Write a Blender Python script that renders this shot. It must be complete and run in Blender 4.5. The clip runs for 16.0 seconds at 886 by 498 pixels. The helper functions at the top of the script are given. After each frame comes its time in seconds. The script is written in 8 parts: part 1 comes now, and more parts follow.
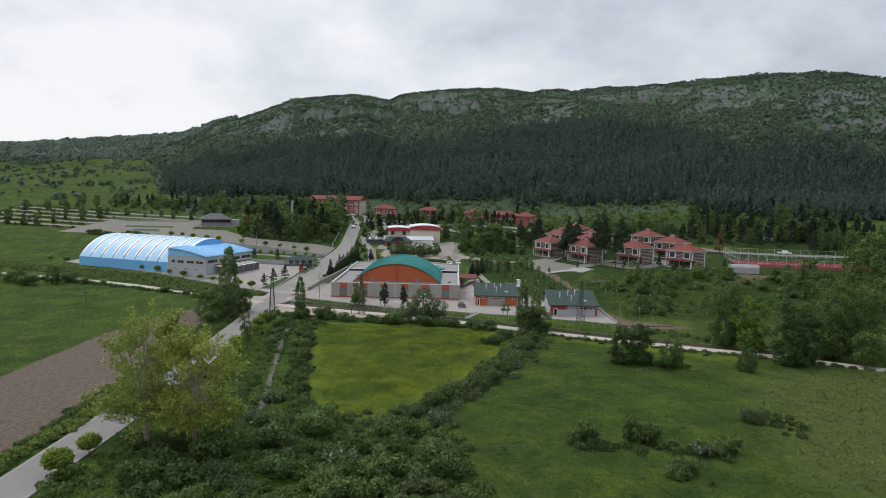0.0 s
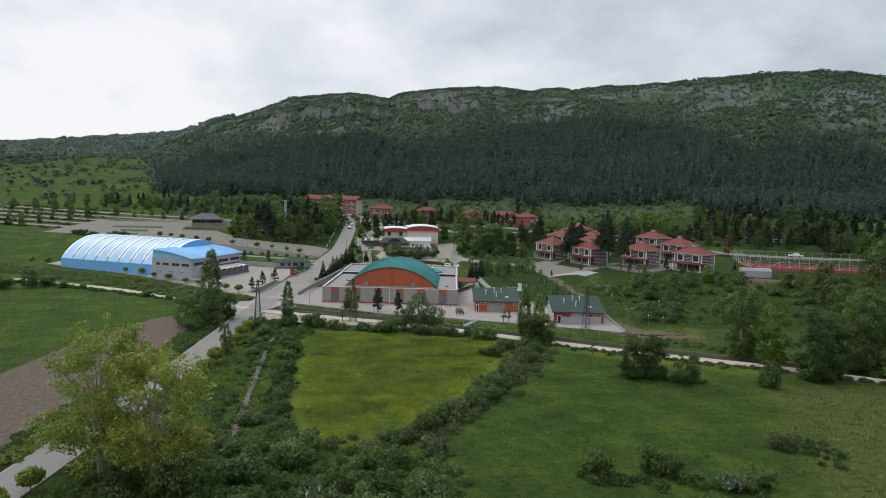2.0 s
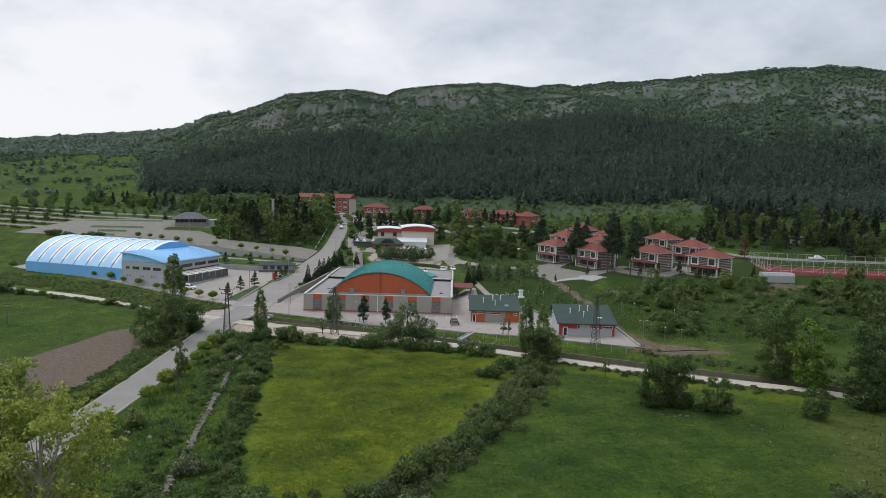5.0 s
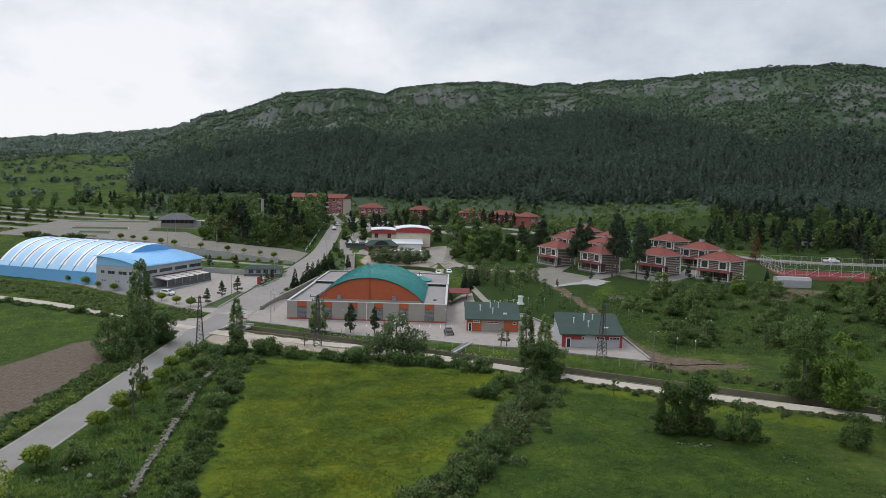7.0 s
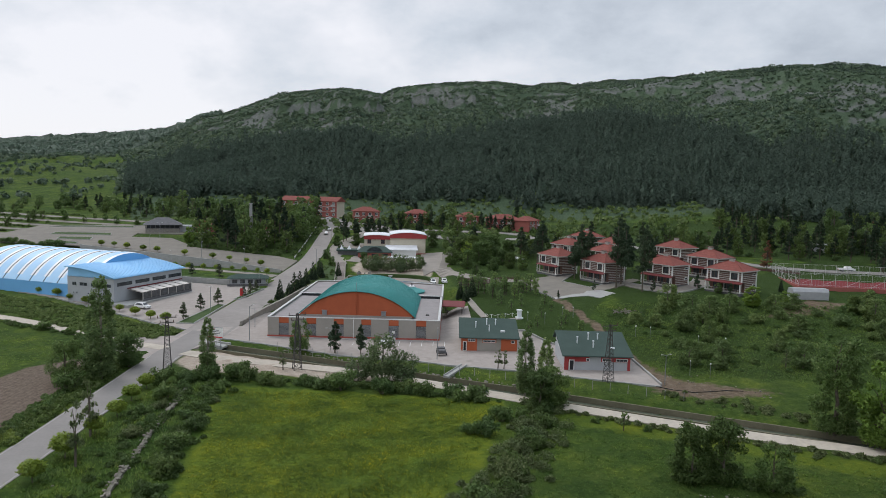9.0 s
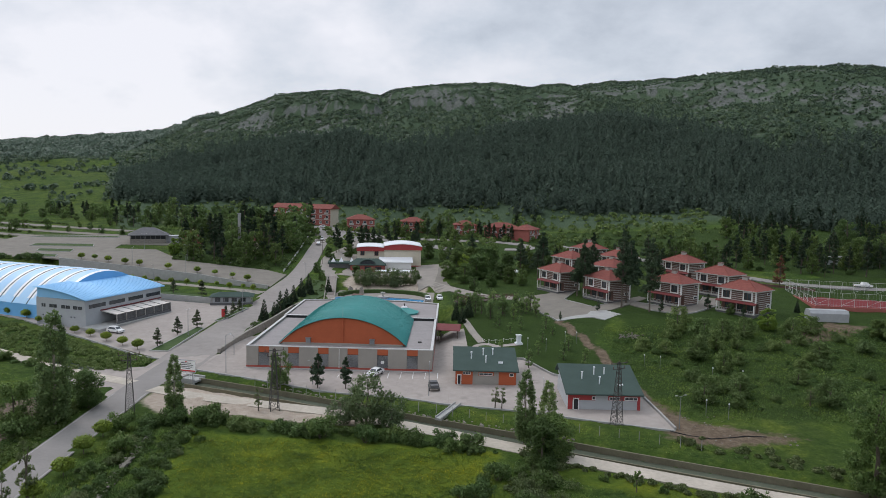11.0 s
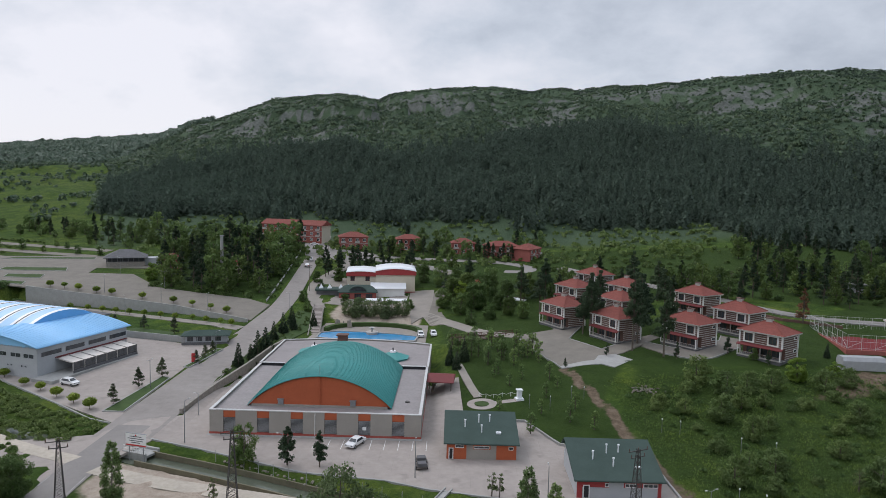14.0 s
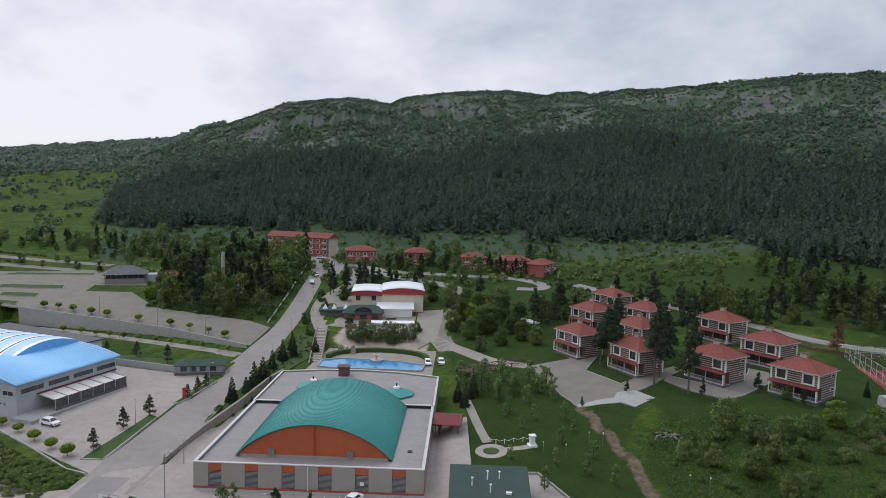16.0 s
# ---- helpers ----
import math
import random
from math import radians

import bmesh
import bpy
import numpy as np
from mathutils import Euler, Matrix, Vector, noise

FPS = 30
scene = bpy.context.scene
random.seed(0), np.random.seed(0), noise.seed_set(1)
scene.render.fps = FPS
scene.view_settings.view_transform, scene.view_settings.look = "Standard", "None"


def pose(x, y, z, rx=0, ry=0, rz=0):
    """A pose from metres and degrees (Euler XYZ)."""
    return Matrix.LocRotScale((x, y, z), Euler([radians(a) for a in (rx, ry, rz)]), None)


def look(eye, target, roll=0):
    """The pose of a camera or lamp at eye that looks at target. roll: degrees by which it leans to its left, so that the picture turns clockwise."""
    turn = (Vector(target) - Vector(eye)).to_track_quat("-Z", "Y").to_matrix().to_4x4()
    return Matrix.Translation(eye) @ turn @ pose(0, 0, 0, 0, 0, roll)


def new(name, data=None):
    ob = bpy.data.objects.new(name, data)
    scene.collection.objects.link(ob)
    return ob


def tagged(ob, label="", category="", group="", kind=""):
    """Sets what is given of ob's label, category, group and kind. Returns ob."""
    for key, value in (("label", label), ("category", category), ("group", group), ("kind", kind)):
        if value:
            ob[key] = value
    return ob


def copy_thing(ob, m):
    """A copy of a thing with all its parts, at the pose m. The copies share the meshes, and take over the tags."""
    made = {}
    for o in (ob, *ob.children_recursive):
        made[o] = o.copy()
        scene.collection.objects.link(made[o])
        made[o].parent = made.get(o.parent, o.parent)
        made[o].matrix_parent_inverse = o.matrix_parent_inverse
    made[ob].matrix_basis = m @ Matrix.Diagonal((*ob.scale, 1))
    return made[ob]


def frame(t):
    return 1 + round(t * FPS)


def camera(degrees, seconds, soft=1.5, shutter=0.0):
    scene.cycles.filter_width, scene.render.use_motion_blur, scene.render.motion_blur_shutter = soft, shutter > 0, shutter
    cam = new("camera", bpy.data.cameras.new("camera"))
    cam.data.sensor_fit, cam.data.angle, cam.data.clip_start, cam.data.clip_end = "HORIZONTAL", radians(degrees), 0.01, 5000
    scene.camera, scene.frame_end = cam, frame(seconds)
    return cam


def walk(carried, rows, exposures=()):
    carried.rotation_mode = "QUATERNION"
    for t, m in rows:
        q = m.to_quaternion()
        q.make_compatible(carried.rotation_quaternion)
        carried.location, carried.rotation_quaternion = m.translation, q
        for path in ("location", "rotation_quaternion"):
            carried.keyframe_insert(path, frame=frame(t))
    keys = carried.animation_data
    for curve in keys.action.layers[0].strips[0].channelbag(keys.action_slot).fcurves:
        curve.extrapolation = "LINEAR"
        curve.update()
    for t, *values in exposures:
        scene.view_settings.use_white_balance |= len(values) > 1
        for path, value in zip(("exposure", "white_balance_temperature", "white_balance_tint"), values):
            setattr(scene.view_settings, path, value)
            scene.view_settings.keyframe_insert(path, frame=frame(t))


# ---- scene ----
cam = camera(64.74, 16.0, 0.8)
PATH = [
    (0, look((16.85, -205.45, 33.44), (16.14, -155.65, 29.03), 1.34)),
    (1, look((16.99, -200.29, 33.22), (16.32, -150.49, 28.82), 1.40)),
    (2, look((17.30, -194.64, 33.35), (16.63, -144.85, 28.92), 1.44)),
    (3, look((17.72, -188.69, 33.40), (17.04, -138.89, 28.93), 1.45)),
    (4, look((18.24, -182.56, 33.24), (17.54, -132.77, 28.74), 1.46)),
    (6.5, look((19.72, -167.05, 32.73), (19.04, -117.27, 28.19), 1.43)),
    (7.5, look((20.34, -160.90, 32.99), (19.67, -111.11, 28.46), 1.42)),
    (8.5, look((20.94, -154.78, 33.77), (20.30, -104.99, 29.23), 1.40)),
    (9, look((21.23, -151.74, 34.37), (20.61, -101.95, 29.83), 1.39)),
    (11.5, look((22.59, -136.63, 39.24), (21.99, -86.84, 34.70), 1.37)),
    (12.5, look((23.08, -130.60, 41.72), (22.46, -80.81, 37.19), 1.37)),
    (13.5, look((23.55, -124.60, 44.24), (22.91, -74.81, 39.74), 1.37)),
    (14.5, look((24.00, -118.64, 46.71), (23.35, -68.84, 42.22), 1.37)),
    (15, look((24.24, -115.69, 47.94), (23.58, -65.89, 43.45), 1.37)),
    (15.5, look((24.47, -112.77, 49.19), (23.67, -62.97, 44.74), 1.37)),
    (16, look((24.71, -109.89, 50.53), (23.13, -60.11, 46.10), 1.37)),
]
walk(cam, PATH, ((0.0, -.38, 6450, 12), (8.0, -.39, 6400, 13), (16.0, -.47, 6280, 16)))

# ---- sky and sun: a bright overcast, lightest low on the west side ----
world = bpy.data.worlds.new("overcast_sky")
scene.world = world
world.use_nodes = True
wn, wl = world.node_tree.nodes, world.node_tree.links
wn.clear()


def wnode(kind, **values):
    n = wn.new(kind)
    for k, v in values.items():
        n.inputs[k].default_value = v
    return n


sky = wn.new("ShaderNodeTexSky")
sky.sky_type, sky.sun_disc = "NISHITA", False
sky.sun_elevation, sky.sun_rotation = radians(48), radians(-40)
geo = wn.new("ShaderNodeTexCoord")
split = wn.new("ShaderNodeSeparateXYZ")
wl.new(geo.outputs["Generated"], split.inputs[0])
lift = wn.new("ShaderNodeMath")
lift.operation, lift.inputs[1].default_value = "ADD", .5
wl.new(split.outputs["Z"], lift.inputs[0])
flat = wn.new("ShaderNodeVectorMath")
flat.operation = "DIVIDE"
wl.new(geo.outputs["Generated"], flat.inputs[0])
wl.new(lift.outputs[0], flat.inputs[1])
big = wnode("ShaderNodeTexNoise", Scale=3.0, Detail=6.0, Roughness=.52, Distortion=.1)
fine = wnode("ShaderNodeTexNoise", Scale=8.5, Detail=6.0, Roughness=.6)
wl.new(flat.outputs[0], big.inputs["Vector"])
wl.new(flat.outputs[0], fine.inputs["Vector"])
west = wn.new("ShaderNodeMapRange")        # lighter towards the hidden sun
for k, v in (("From Min", -.45), ("From Max", .5), ("To Min", .24), ("To Max", -.25)):
    west.inputs[k].default_value = v
wl.new(split.outputs["X"], west.inputs["Value"])
up = wn.new("ShaderNodeMapRange")          # greyer overhead than at the horizon
for k, v in (("From Min", .05), ("From Max", .34), ("To Min", .14), ("To Max", -.10)):
    up.inputs[k].default_value = v
wl.new(split.outputs["Z"], up.inputs["Value"])


def wadd(a, b, op="ADD", k=None):
    n = wn.new("ShaderNodeMath")
    n.operation = op
    wl.new(a, n.inputs[0])
    if k is None:
        wl.new(b, n.inputs[1])
    else:
        n.inputs[1].default_value = k
    return n.outputs[0]


mix = wadd(wadd(big.outputs["Fac"], None, "MULTIPLY", 1.0), wadd(fine.outputs["Fac"], None, "MULTIPLY", .42))
mix = wadd(wadd(wadd(mix, west.outputs[0]), up.outputs[0]), None, "SUBTRACT", .045)
ramp = wn.new("ShaderNodeValToRGB")
ramp.color_ramp.elements[0].position, ramp.color_ramp.elements[0].color = .30, (.43, .485, .54, 1)
ramp.color_ramp.elements[1].position, ramp.color_ramp.elements[1].color = .95, (.92, .935, .95, 1)
mid = ramp.color_ramp.elements.new(.60)
mid.color = (.64, .70, .748, 1)
wl.new(mix, ramp.inputs[0])
tone = wn.new("ShaderNodeMix")
tone.data_type = "RGBA"
dim = wn.new("ShaderNodeVectorMath")
dim.operation, dim.inputs["Scale"].default_value = "SCALE", .1
wl.new(sky.outputs[0], dim.inputs[0])
wl.new(dim.outputs[0], tone.inputs["A"])
wl.new(ramp.outputs[0], tone.inputs["B"])
tone.inputs["Factor"].default_value = .92
ground_bg = wn.new("ShaderNodeBackground")
wl.new(tone.outputs["Result"], ground_bg.inputs["Color"])
zenith = wn.new("ShaderNodeMapRange")      # an overcast sky is brightest overhead
zenith.interpolation_type = "SMOOTHSTEP"
for k, v in (("From Min", .34), ("From Max", .85), ("To Min", 1.30), ("To Max", 2.35)):
    zenith.inputs[k].default_value = v
wl.new(split.outputs["Z"], zenith.inputs["Value"])
wl.new(zenith.outputs[0], ground_bg.inputs["Strength"])
wout = wn.new("ShaderNodeOutputWorld")
wl.new(ground_bg.outputs[0], wout.inputs["Surface"])

sun = new("sun", bpy.data.lights.new("sun", "SUN"))
sun.data.energy, sun.data.angle, sun.data.color = 1.1, radians(16), (1, .97, .92)
sun.matrix_world = look((-60, 60, 100), (0, 0, 0))


# ---- materials ----
class Nodes:
    """A short way to write node materials."""

    def __init__(self, name):
        self.mat = bpy.data.materials.new(name)
        self.mat.use_nodes = True
        self.t = self.mat.node_tree
        self.bsdf = self.t.nodes["Principled BSDF"]
        self.out = self.t.nodes["Material Output"]

    def add(self, kind, **values):
        n = self.t.nodes.new(kind)
        for k, v in values.items():
            n.inputs[k.replace("_", " ")].default_value = v
        return n

    def link(self, a, b):
        self.t.links.new(a, b)

    def coords(self, kind="Object"):
        return self.add("ShaderNodeTexCoord").outputs[kind]

    def noise(self, scale, detail=4.0, rough=.6, vec=None):
        n = self.add("ShaderNodeTexNoise", Scale=scale, Detail=detail, Roughness=rough)
        self.link(vec or self.coords(), n.inputs["Vector"])
        return n.outputs["Fac"]

    def ramp(self, fac, *stops):
        n = self.add("ShaderNodeValToRGB")
        e = n.color_ramp.elements
        while len(e) < len(stops):
            e.new(.5)
        for el, (p, c) in zip(e, stops):
            el.position, el.color = p, (*c, 1) if len(c) == 3 else c
        self.link(fac, n.inputs[0])
        return n.outputs[0]

    def mix(self, fac, a, b, how="MIX"):
        n = self.add("ShaderNodeMix")
        n.data_type, n.blend_type = "RGBA", how
        for v, key in ((fac, "Factor"), (a, "A"), (b, "B")):
            if isinstance(v, (int, float)):
                n.inputs[key].default_value = v
            elif isinstance(v, tuple):
                n.inputs[key].default_value = (*v, 1)
            else:
                self.link(v, n.inputs[key])
        return n.outputs["Result"]

    def math(self, op, a, b):
        n = self.add("ShaderNodeMath")
        n.operation = op
        for v, i in ((a, 0), (b, 1)):
            if isinstance(v, (int, float)):
                n.inputs[i].default_value = v
            else:
                self.link(v, n.inputs[i])
        return n.outputs[0]

    def bump(self, height, strength=.4, distance=.05):
        n = self.add("ShaderNodeBump", Strength=strength, Distance=distance)
        self.link(height, n.inputs["Height"])
        self.link(n.outputs[0], self.bsdf.inputs["Normal"])

    def done(self, colour, rough=.8, metal=0.0, spec=.3):
        if isinstance(colour, tuple):
            self.bsdf.inputs["Base Color"].default_value = (*colour, 1)
        else:
            self.link(colour, self.bsdf.inputs["Base Color"])
        self.bsdf.inputs["Roughness"].default_value = rough
        self.bsdf.inputs["Metallic"].default_value = metal
        self.bsdf.inputs["Specular IOR Level"].default_value = spec
        return self.mat


def plain(name, c, rough=.7, vary=.22, scale=1.2, fine=14.0, metal=0.0, spec=.3, bump=.15):
    """Paint, render, concrete or metal with stains at two scales."""
    n = Nodes(name)
    lo, hi = tuple(v * (1 - vary) for v in c), tuple(min(1, v * (1 + vary)) for v in c)
    col = n.ramp(n.noise(scale, 5, .65), (.3, lo), (.7, hi))
    col = n.mix(.35, col, n.ramp(n.noise(fine, 3), (.3, lo), (.7, hi)))
    n.bump(n.noise(fine * 1.6), bump, .02)
    return n.done(col, rough, metal, spec)


def leafy(name, a, b, c=None, rough=.55, passing=.42, patchy=0.0):
    """Foliage: varied from leaf to leaf and from plant to plant."""
    n = Nodes(name)
    geom, info = n.add("ShaderNodeNewGeometry"), n.add("ShaderNodeObjectInfo")
    a = tuple(.75 * v + .25 * w for v, w in zip(a, b))
    col = n.ramp(geom.outputs["Random Per Island"], (0, a), (.75, b), (1, c or b))
    tint = n.ramp(info.outputs["Random"], (0, (.72, .78, .75)), (1, (1.18, 1.12, 1.0)))
    col = n.mix(1.0, col, tint, "MULTIPLY")
    col = n.mix(.5, col, n.mix(1.0, col, n.ramp(n.noise(.8, 3), (.35, (.72, .75, .72)), (.7, (1.2, 1.15, 1.1))), "MULTIPLY"))
    if patchy:
        col = n.mix(patchy, col, n.mix(1.0, col, n.ramp(n.noise(.13, 5, .65), (.38, (.42, .58, .8)), (.52, (.9, .95, 1.0)), (.64, (1.45, 1.32, 1.0))), "MULTIPLY"))
    n.done(col, rough, 0, .26)
    n.bsdf.inputs["Transmission Weight"].default_value = 0
    tr = n.add("ShaderNodeBsdfTranslucent")
    n.link(col, tr.inputs["Color"])
    ms = n.add("ShaderNodeMixShader", Fac=passing)
    n.link(n.bsdf.outputs[0], ms.inputs[1])
    n.link(tr.outputs[0], ms.inputs[2])
    n.link(ms.outputs[0], n.out.inputs["Surface"])
    return n.mat


def stained(name, c):
    """Concrete paving with wide stains, patches and faint joints."""
    n = Nodes(name)
    pos = n.coords()
    col = n.ramp(n.noise(.07, 5, .7, pos), (.3, tuple(v * .80 for v in c)), (.7, tuple(v * 1.15 for v in c)))
    col = n.mix(.5, col, n.ramp(n.noise(.6, 6, .7, pos), (.3, tuple(v * .78 for v in c)), (.7, tuple(v * 1.2 for v in c))))
    col = n.mix(n.ramp(n.noise(.22, 3, .6, pos), (.62, (0, 0, 0)), (.70, (.55, .55, .55))), col, tuple(v * .68 for v in c))
    j = n.add("ShaderNodeTexBrick", Scale=1.0, Mortar_Size=.025, Brick_Width=5.0, Row_Height=5.0)
    n.link(pos, j.inputs["Vector"])
    col = n.mix(n.math("MULTIPLY", j.outputs["Fac"], .28), col, tuple(v * .5 for v in c))
    n.bump(n.noise(6, 4, .6, pos), .15, .02)
    return n.done(col, .88, 0, .25)


M_CONC = stained("pale_concrete", (.335, .298, .270))
M_ASPH = plain("worn_asphalt", (.238, .222, .208), .9, .14, .15, 2.5)
M_ROADCONC = stained("worn_road_concrete", (.268, .245, .226))
M_TRACK = plain("gravel_track", (.43, .385, .32), .95, .2, .2, 1.6, bump=.5)
M_KERB = plain("kerb_concrete", (.33, .33, .315), .85, .15, .8, 6)
M_WALLSTONE = plain("rough_stone_wall", (.265, .245, .215), .95, .35, 1.4, 4.0, bump=.9)
M_FIELDWALL = plain("mossy_field_stone", (.15, .145, .115), .95, .4, 1.1, 4.0, bump=.9)
M_WHITE = plain("white_paint", (.74, .74, .72), .6, .06, .7, 6)
M_GREYBLOCK = plain("grey_block_facing", (.315, .292, .26), .85, .12, .35, 5)
M_ORANGE = plain("orange_brick_paint", (.42, .106, .046), .8, .12, .5, 7)
M_PLINTH = plain("brick_red_paint", (.36, .085, .065), .8, .16, .5, 7)
M_RED = plain("deep_red_paint", (.34, .05, .05), .7, .12, .5, 7)
M_TEAL = plain("teal_metal_sheet", (.045, .26, .245), .6, .10, .15, 3, spec=.5)
M_BLUE = plain("sky_blue_membrane", (.16, .43, .76), .5, .06, .2, 3, spec=.5)
M_MEMBBLUE = plain("pale_blue_membrane", (.36, .585, .80), .45, .07, .2, 3, spec=.5)
M_BLUEROOF = plain("light_blue_sheet_roof", (.26, .55, .85), .55, .06, .2, 3, spec=.5)
M_MEMBWHITE = plain("white_membrane", (.78, .80, .82), .4, .05, .3, 3)
M_FLATROOF = plain("grey_roofing_felt", (.285, .263, .258), .95, .16, .25, 2.0)
M_GREENROOF = plain("dark_green_sheet_roof", (.058, .084, .074), .9, .15, .3, 5, spec=.08)
M_GREYWALL = plain("light_grey_render", (.40, .415, .43), .85, .08, .4, 6)
M_BEIGE = plain("cream_render", (.55, .50, .40), .85, .08, .4, 6)
M_DARK = plain("dark_opening", (.025, .027, .03), .35, .2, 1, 4)
M_PLAZA = plain("grey_brown_pavers", (.195, .178, .152), .9, .2, .25, 2.2)
M_MOSSY = plain("mossy_channel_concrete", (.150, .138, .092), .9, .25, .4, 3)
M_STEEL = plain("galvanised_steel", (.30, .31, .32), .5, .15, 2, 9, metal=.6)
M_RUST = plain("weathered_steel", (.10, .095, .09), .7, .25, 2, 9, metal=.3)
M_WOODPOLE = plain("grey_timber", (.14, .115, .09), .9, .25, 2, 9)
M_BROWNCLAD = plain("dark_brown_cladding", (.13, .075, .06), .75, .2, 1.2, 8)
M_WHITECLAD = plain("off_white_cladding", (.42, .40, .375), .75, .12, 1.2, 8)
M_MAROON = plain("maroon_canopy", (.16, .035, .035), .65, .15, .8, 8)
M_COPING = plain("pale_metal_coping", (.52, .52, .51), .5, .12, .8, 6)
M_PLASTIC = plain("cloudy_plastic_sheet", (.36, .37, .38), .35, .15, .8, 6)
M_LINE = plain("worn_road_paint", (.40, .39, .375), .8, .2, .6, 5)
M_PATH = plain("beige_path_paving", (.27, .245, .215), .9, .16, .3, 3)
M_CANOPY = plain("cream_canopy_cloth", (.74, .68, .62), .8, .12, .8, 6)
M_PYLON = plain("dark_weathered_lattice", (.085, .08, .075), .7, .25, 2, 9, metal=.2)
M_BRICKRED = plain("red_house_render", (.32, .105, .088), .85, .14, .6, 6)
M_SLATE = plain("slate_stone", (.12, .12, .125), .85, .25, .8, 5)
M_POOL = plain("pool_water", (.045, .27, .52), .08, .1, .5, 2, spec=.6)
M_STREAM = plain("murky_water", (.10, .115, .085), .15, .2, .3, 2, spec=.5)
M_CARWHITE = plain("white_car_paint", (.78, .78, .78), .25, .03, 1, 5, spec=.6)
M_TYRE = plain("black_rubber", (.02, .02, .02), .8, .2, 3, 9)
M_BARK = plain("bark", (.12, .10, .08), .95, .35, 1.5, 8, bump=.8)
M_PALEBARK = plain("pale_bark", (.28, .25, .20), .95, .3, 1.5, 8, bump=.8)
M_COURT = plain("red_court_surface", (.175, .040, .042), .95, .14, .3, 4, spec=.1)
M_REDSIGN = plain("red_sheet", (.5, .05, .05), .5, .1, 1, 5)
M_LAWNBED = plain("clipped_turf", (.045, .078, .022), .95, .3, .4, 4, bump=.5)

g = Nodes("window_glass")
g.bsdf.inputs["Roughness"].default_value = .06
g.bsdf.inputs["Specular IOR Level"].default_value = .7
M_GLASS = g.done(g.ramp(g.noise(.9), (.3, (.03, .035, .04)), (.7, (.07, .08, .09))), .07, 0, .7)


def tiles_material(name, c):
    n = Nodes(name)
    w = n.add("ShaderNodeTexWave", Scale=1.6, Distortion=.6, Detail=2.0)
    n.link(n.coords(), w.inputs["Vector"])
    col = n.ramp(n.noise(2.2, 5, .7), (.3, tuple(v * .7 for v in c)), (.7, tuple(v * 1.25 for v in c)))
    n.bump(w.outputs["Fac"], .5, .05)
    return n.done(col, .85, 0, .2)


M_TILES = tiles_material("red_clay_tiles", (.215, .070, .056))

LEAF_MID = leafy("mid_green_leaves", (0.0728, 0.134, 0.0381), (0.131, 0.212, 0.065), (0.204, 0.277, 0.11))
LEAF_DARK = leafy("dark_green_leaves", (0.062, 0.110, 0.030), (0.112, 0.174, 0.050), (0.162, 0.224, 0.075))
LEAF_LIME = leafy("lime_green_leaves", (0.143, 0.234, 0.039), (0.234, 0.351, 0.058), (0.312, 0.416, 0.091))
LEAF_YOUNG = leafy("yellowish_plane_leaves", (0.195, 0.262, 0.055), (0.325, 0.400, 0.088), (0.450, 0.510, 0.150))
LEAF_PINE = leafy("pine_needles", (0.026, 0.049, 0.029), (0.052, 0.085, 0.049), (0.085, 0.122, 0.068), .7)
LEAF_BLOSSOM = leafy("blossoming_hawthorn_leaves", (0.091, 0.15, 0.058), (0.169, 0.221, 0.104), (0.56, 0.57, 0.46))
# paler and bluer than the near pines, with distance haze in the colour
LEAF_FOREST = leafy("hazed_forest_needles", (0.049, 0.076, 0.063), (0.063, 0.096, 0.079), (0.080, 0.122, 0.099), .8)
LEAF_RUST = leafy("rust_brown_needles", (0.156, 0.072, 0.046), (0.247, 0.111, 0.072), (0.312, 0.156, 0.104))
LEAF_GREY = leafy("grey_green_leaves", (0.084, 0.126, 0.046), (0.142, 0.186, 0.080), (0.210, 0.250, 0.130))
# scrub and ridge leaves carry a bluish tint that stands in for haze
LEAF_SCRUB = leafy("hazed_mountain_oak_leaves", (0.066, 0.108, 0.069), (0.106, 0.158, 0.098), (0.148, 0.209, 0.129), patchy=.5)
LEAF_RIDGE = leafy("hazed_ridge_oak_leaves", (0.048, 0.077, 0.056), (0.077, 0.116, 0.081), (0.109, 0.154, 0.106))
# bluish and pale: the air's haze is mixed into the far leaf colour
LEAF_FARWOOD = leafy("hazed_woodland_leaves", (0.091, 0.137, 0.112), (0.126, 0.182, 0.147), (0.165, 0.228, 0.182))
LEAF_BALL = leafy("clipped_tree_leaves", (0.150, 0.225, 0.034), (0.240, 0.330, 0.048), (0.330, 0.410, 0.075))
LEAF_YOUNGTREE = leafy("light_young_leaves", (0.14, 0.224, 0.077), (0.21, 0.308, 0.112), (0.28, 0.378, 0.154))
LEAF_SLOPE = leafy("light_slope_leaves", (.105, .165, .052), (.17, .245, .085), (.235, .31, .125))
LEAF_WILLOW = leafy("grey_willow_leaves", (.095, .145, .065), (.15, .21, .10), (.21, .27, .14))
LEAF_POPLAR = leafy("poplar_leaves", (0.122, 0.194, 0.072), (0.202, 0.288, 0.108), (0.288, 0.374, 0.158))
LEAF_YPINE = leafy("pale_young_pine_needles", (.070, .095, .060), (.115, .145, .090), (.16, .19, .125), .7)
LEAF_VILLA = leafy("grey_green_pine_needles", (0.039, 0.068, 0.040), (0.072, 0.116, 0.068), (0.113, 0.161, 0.097), .7)
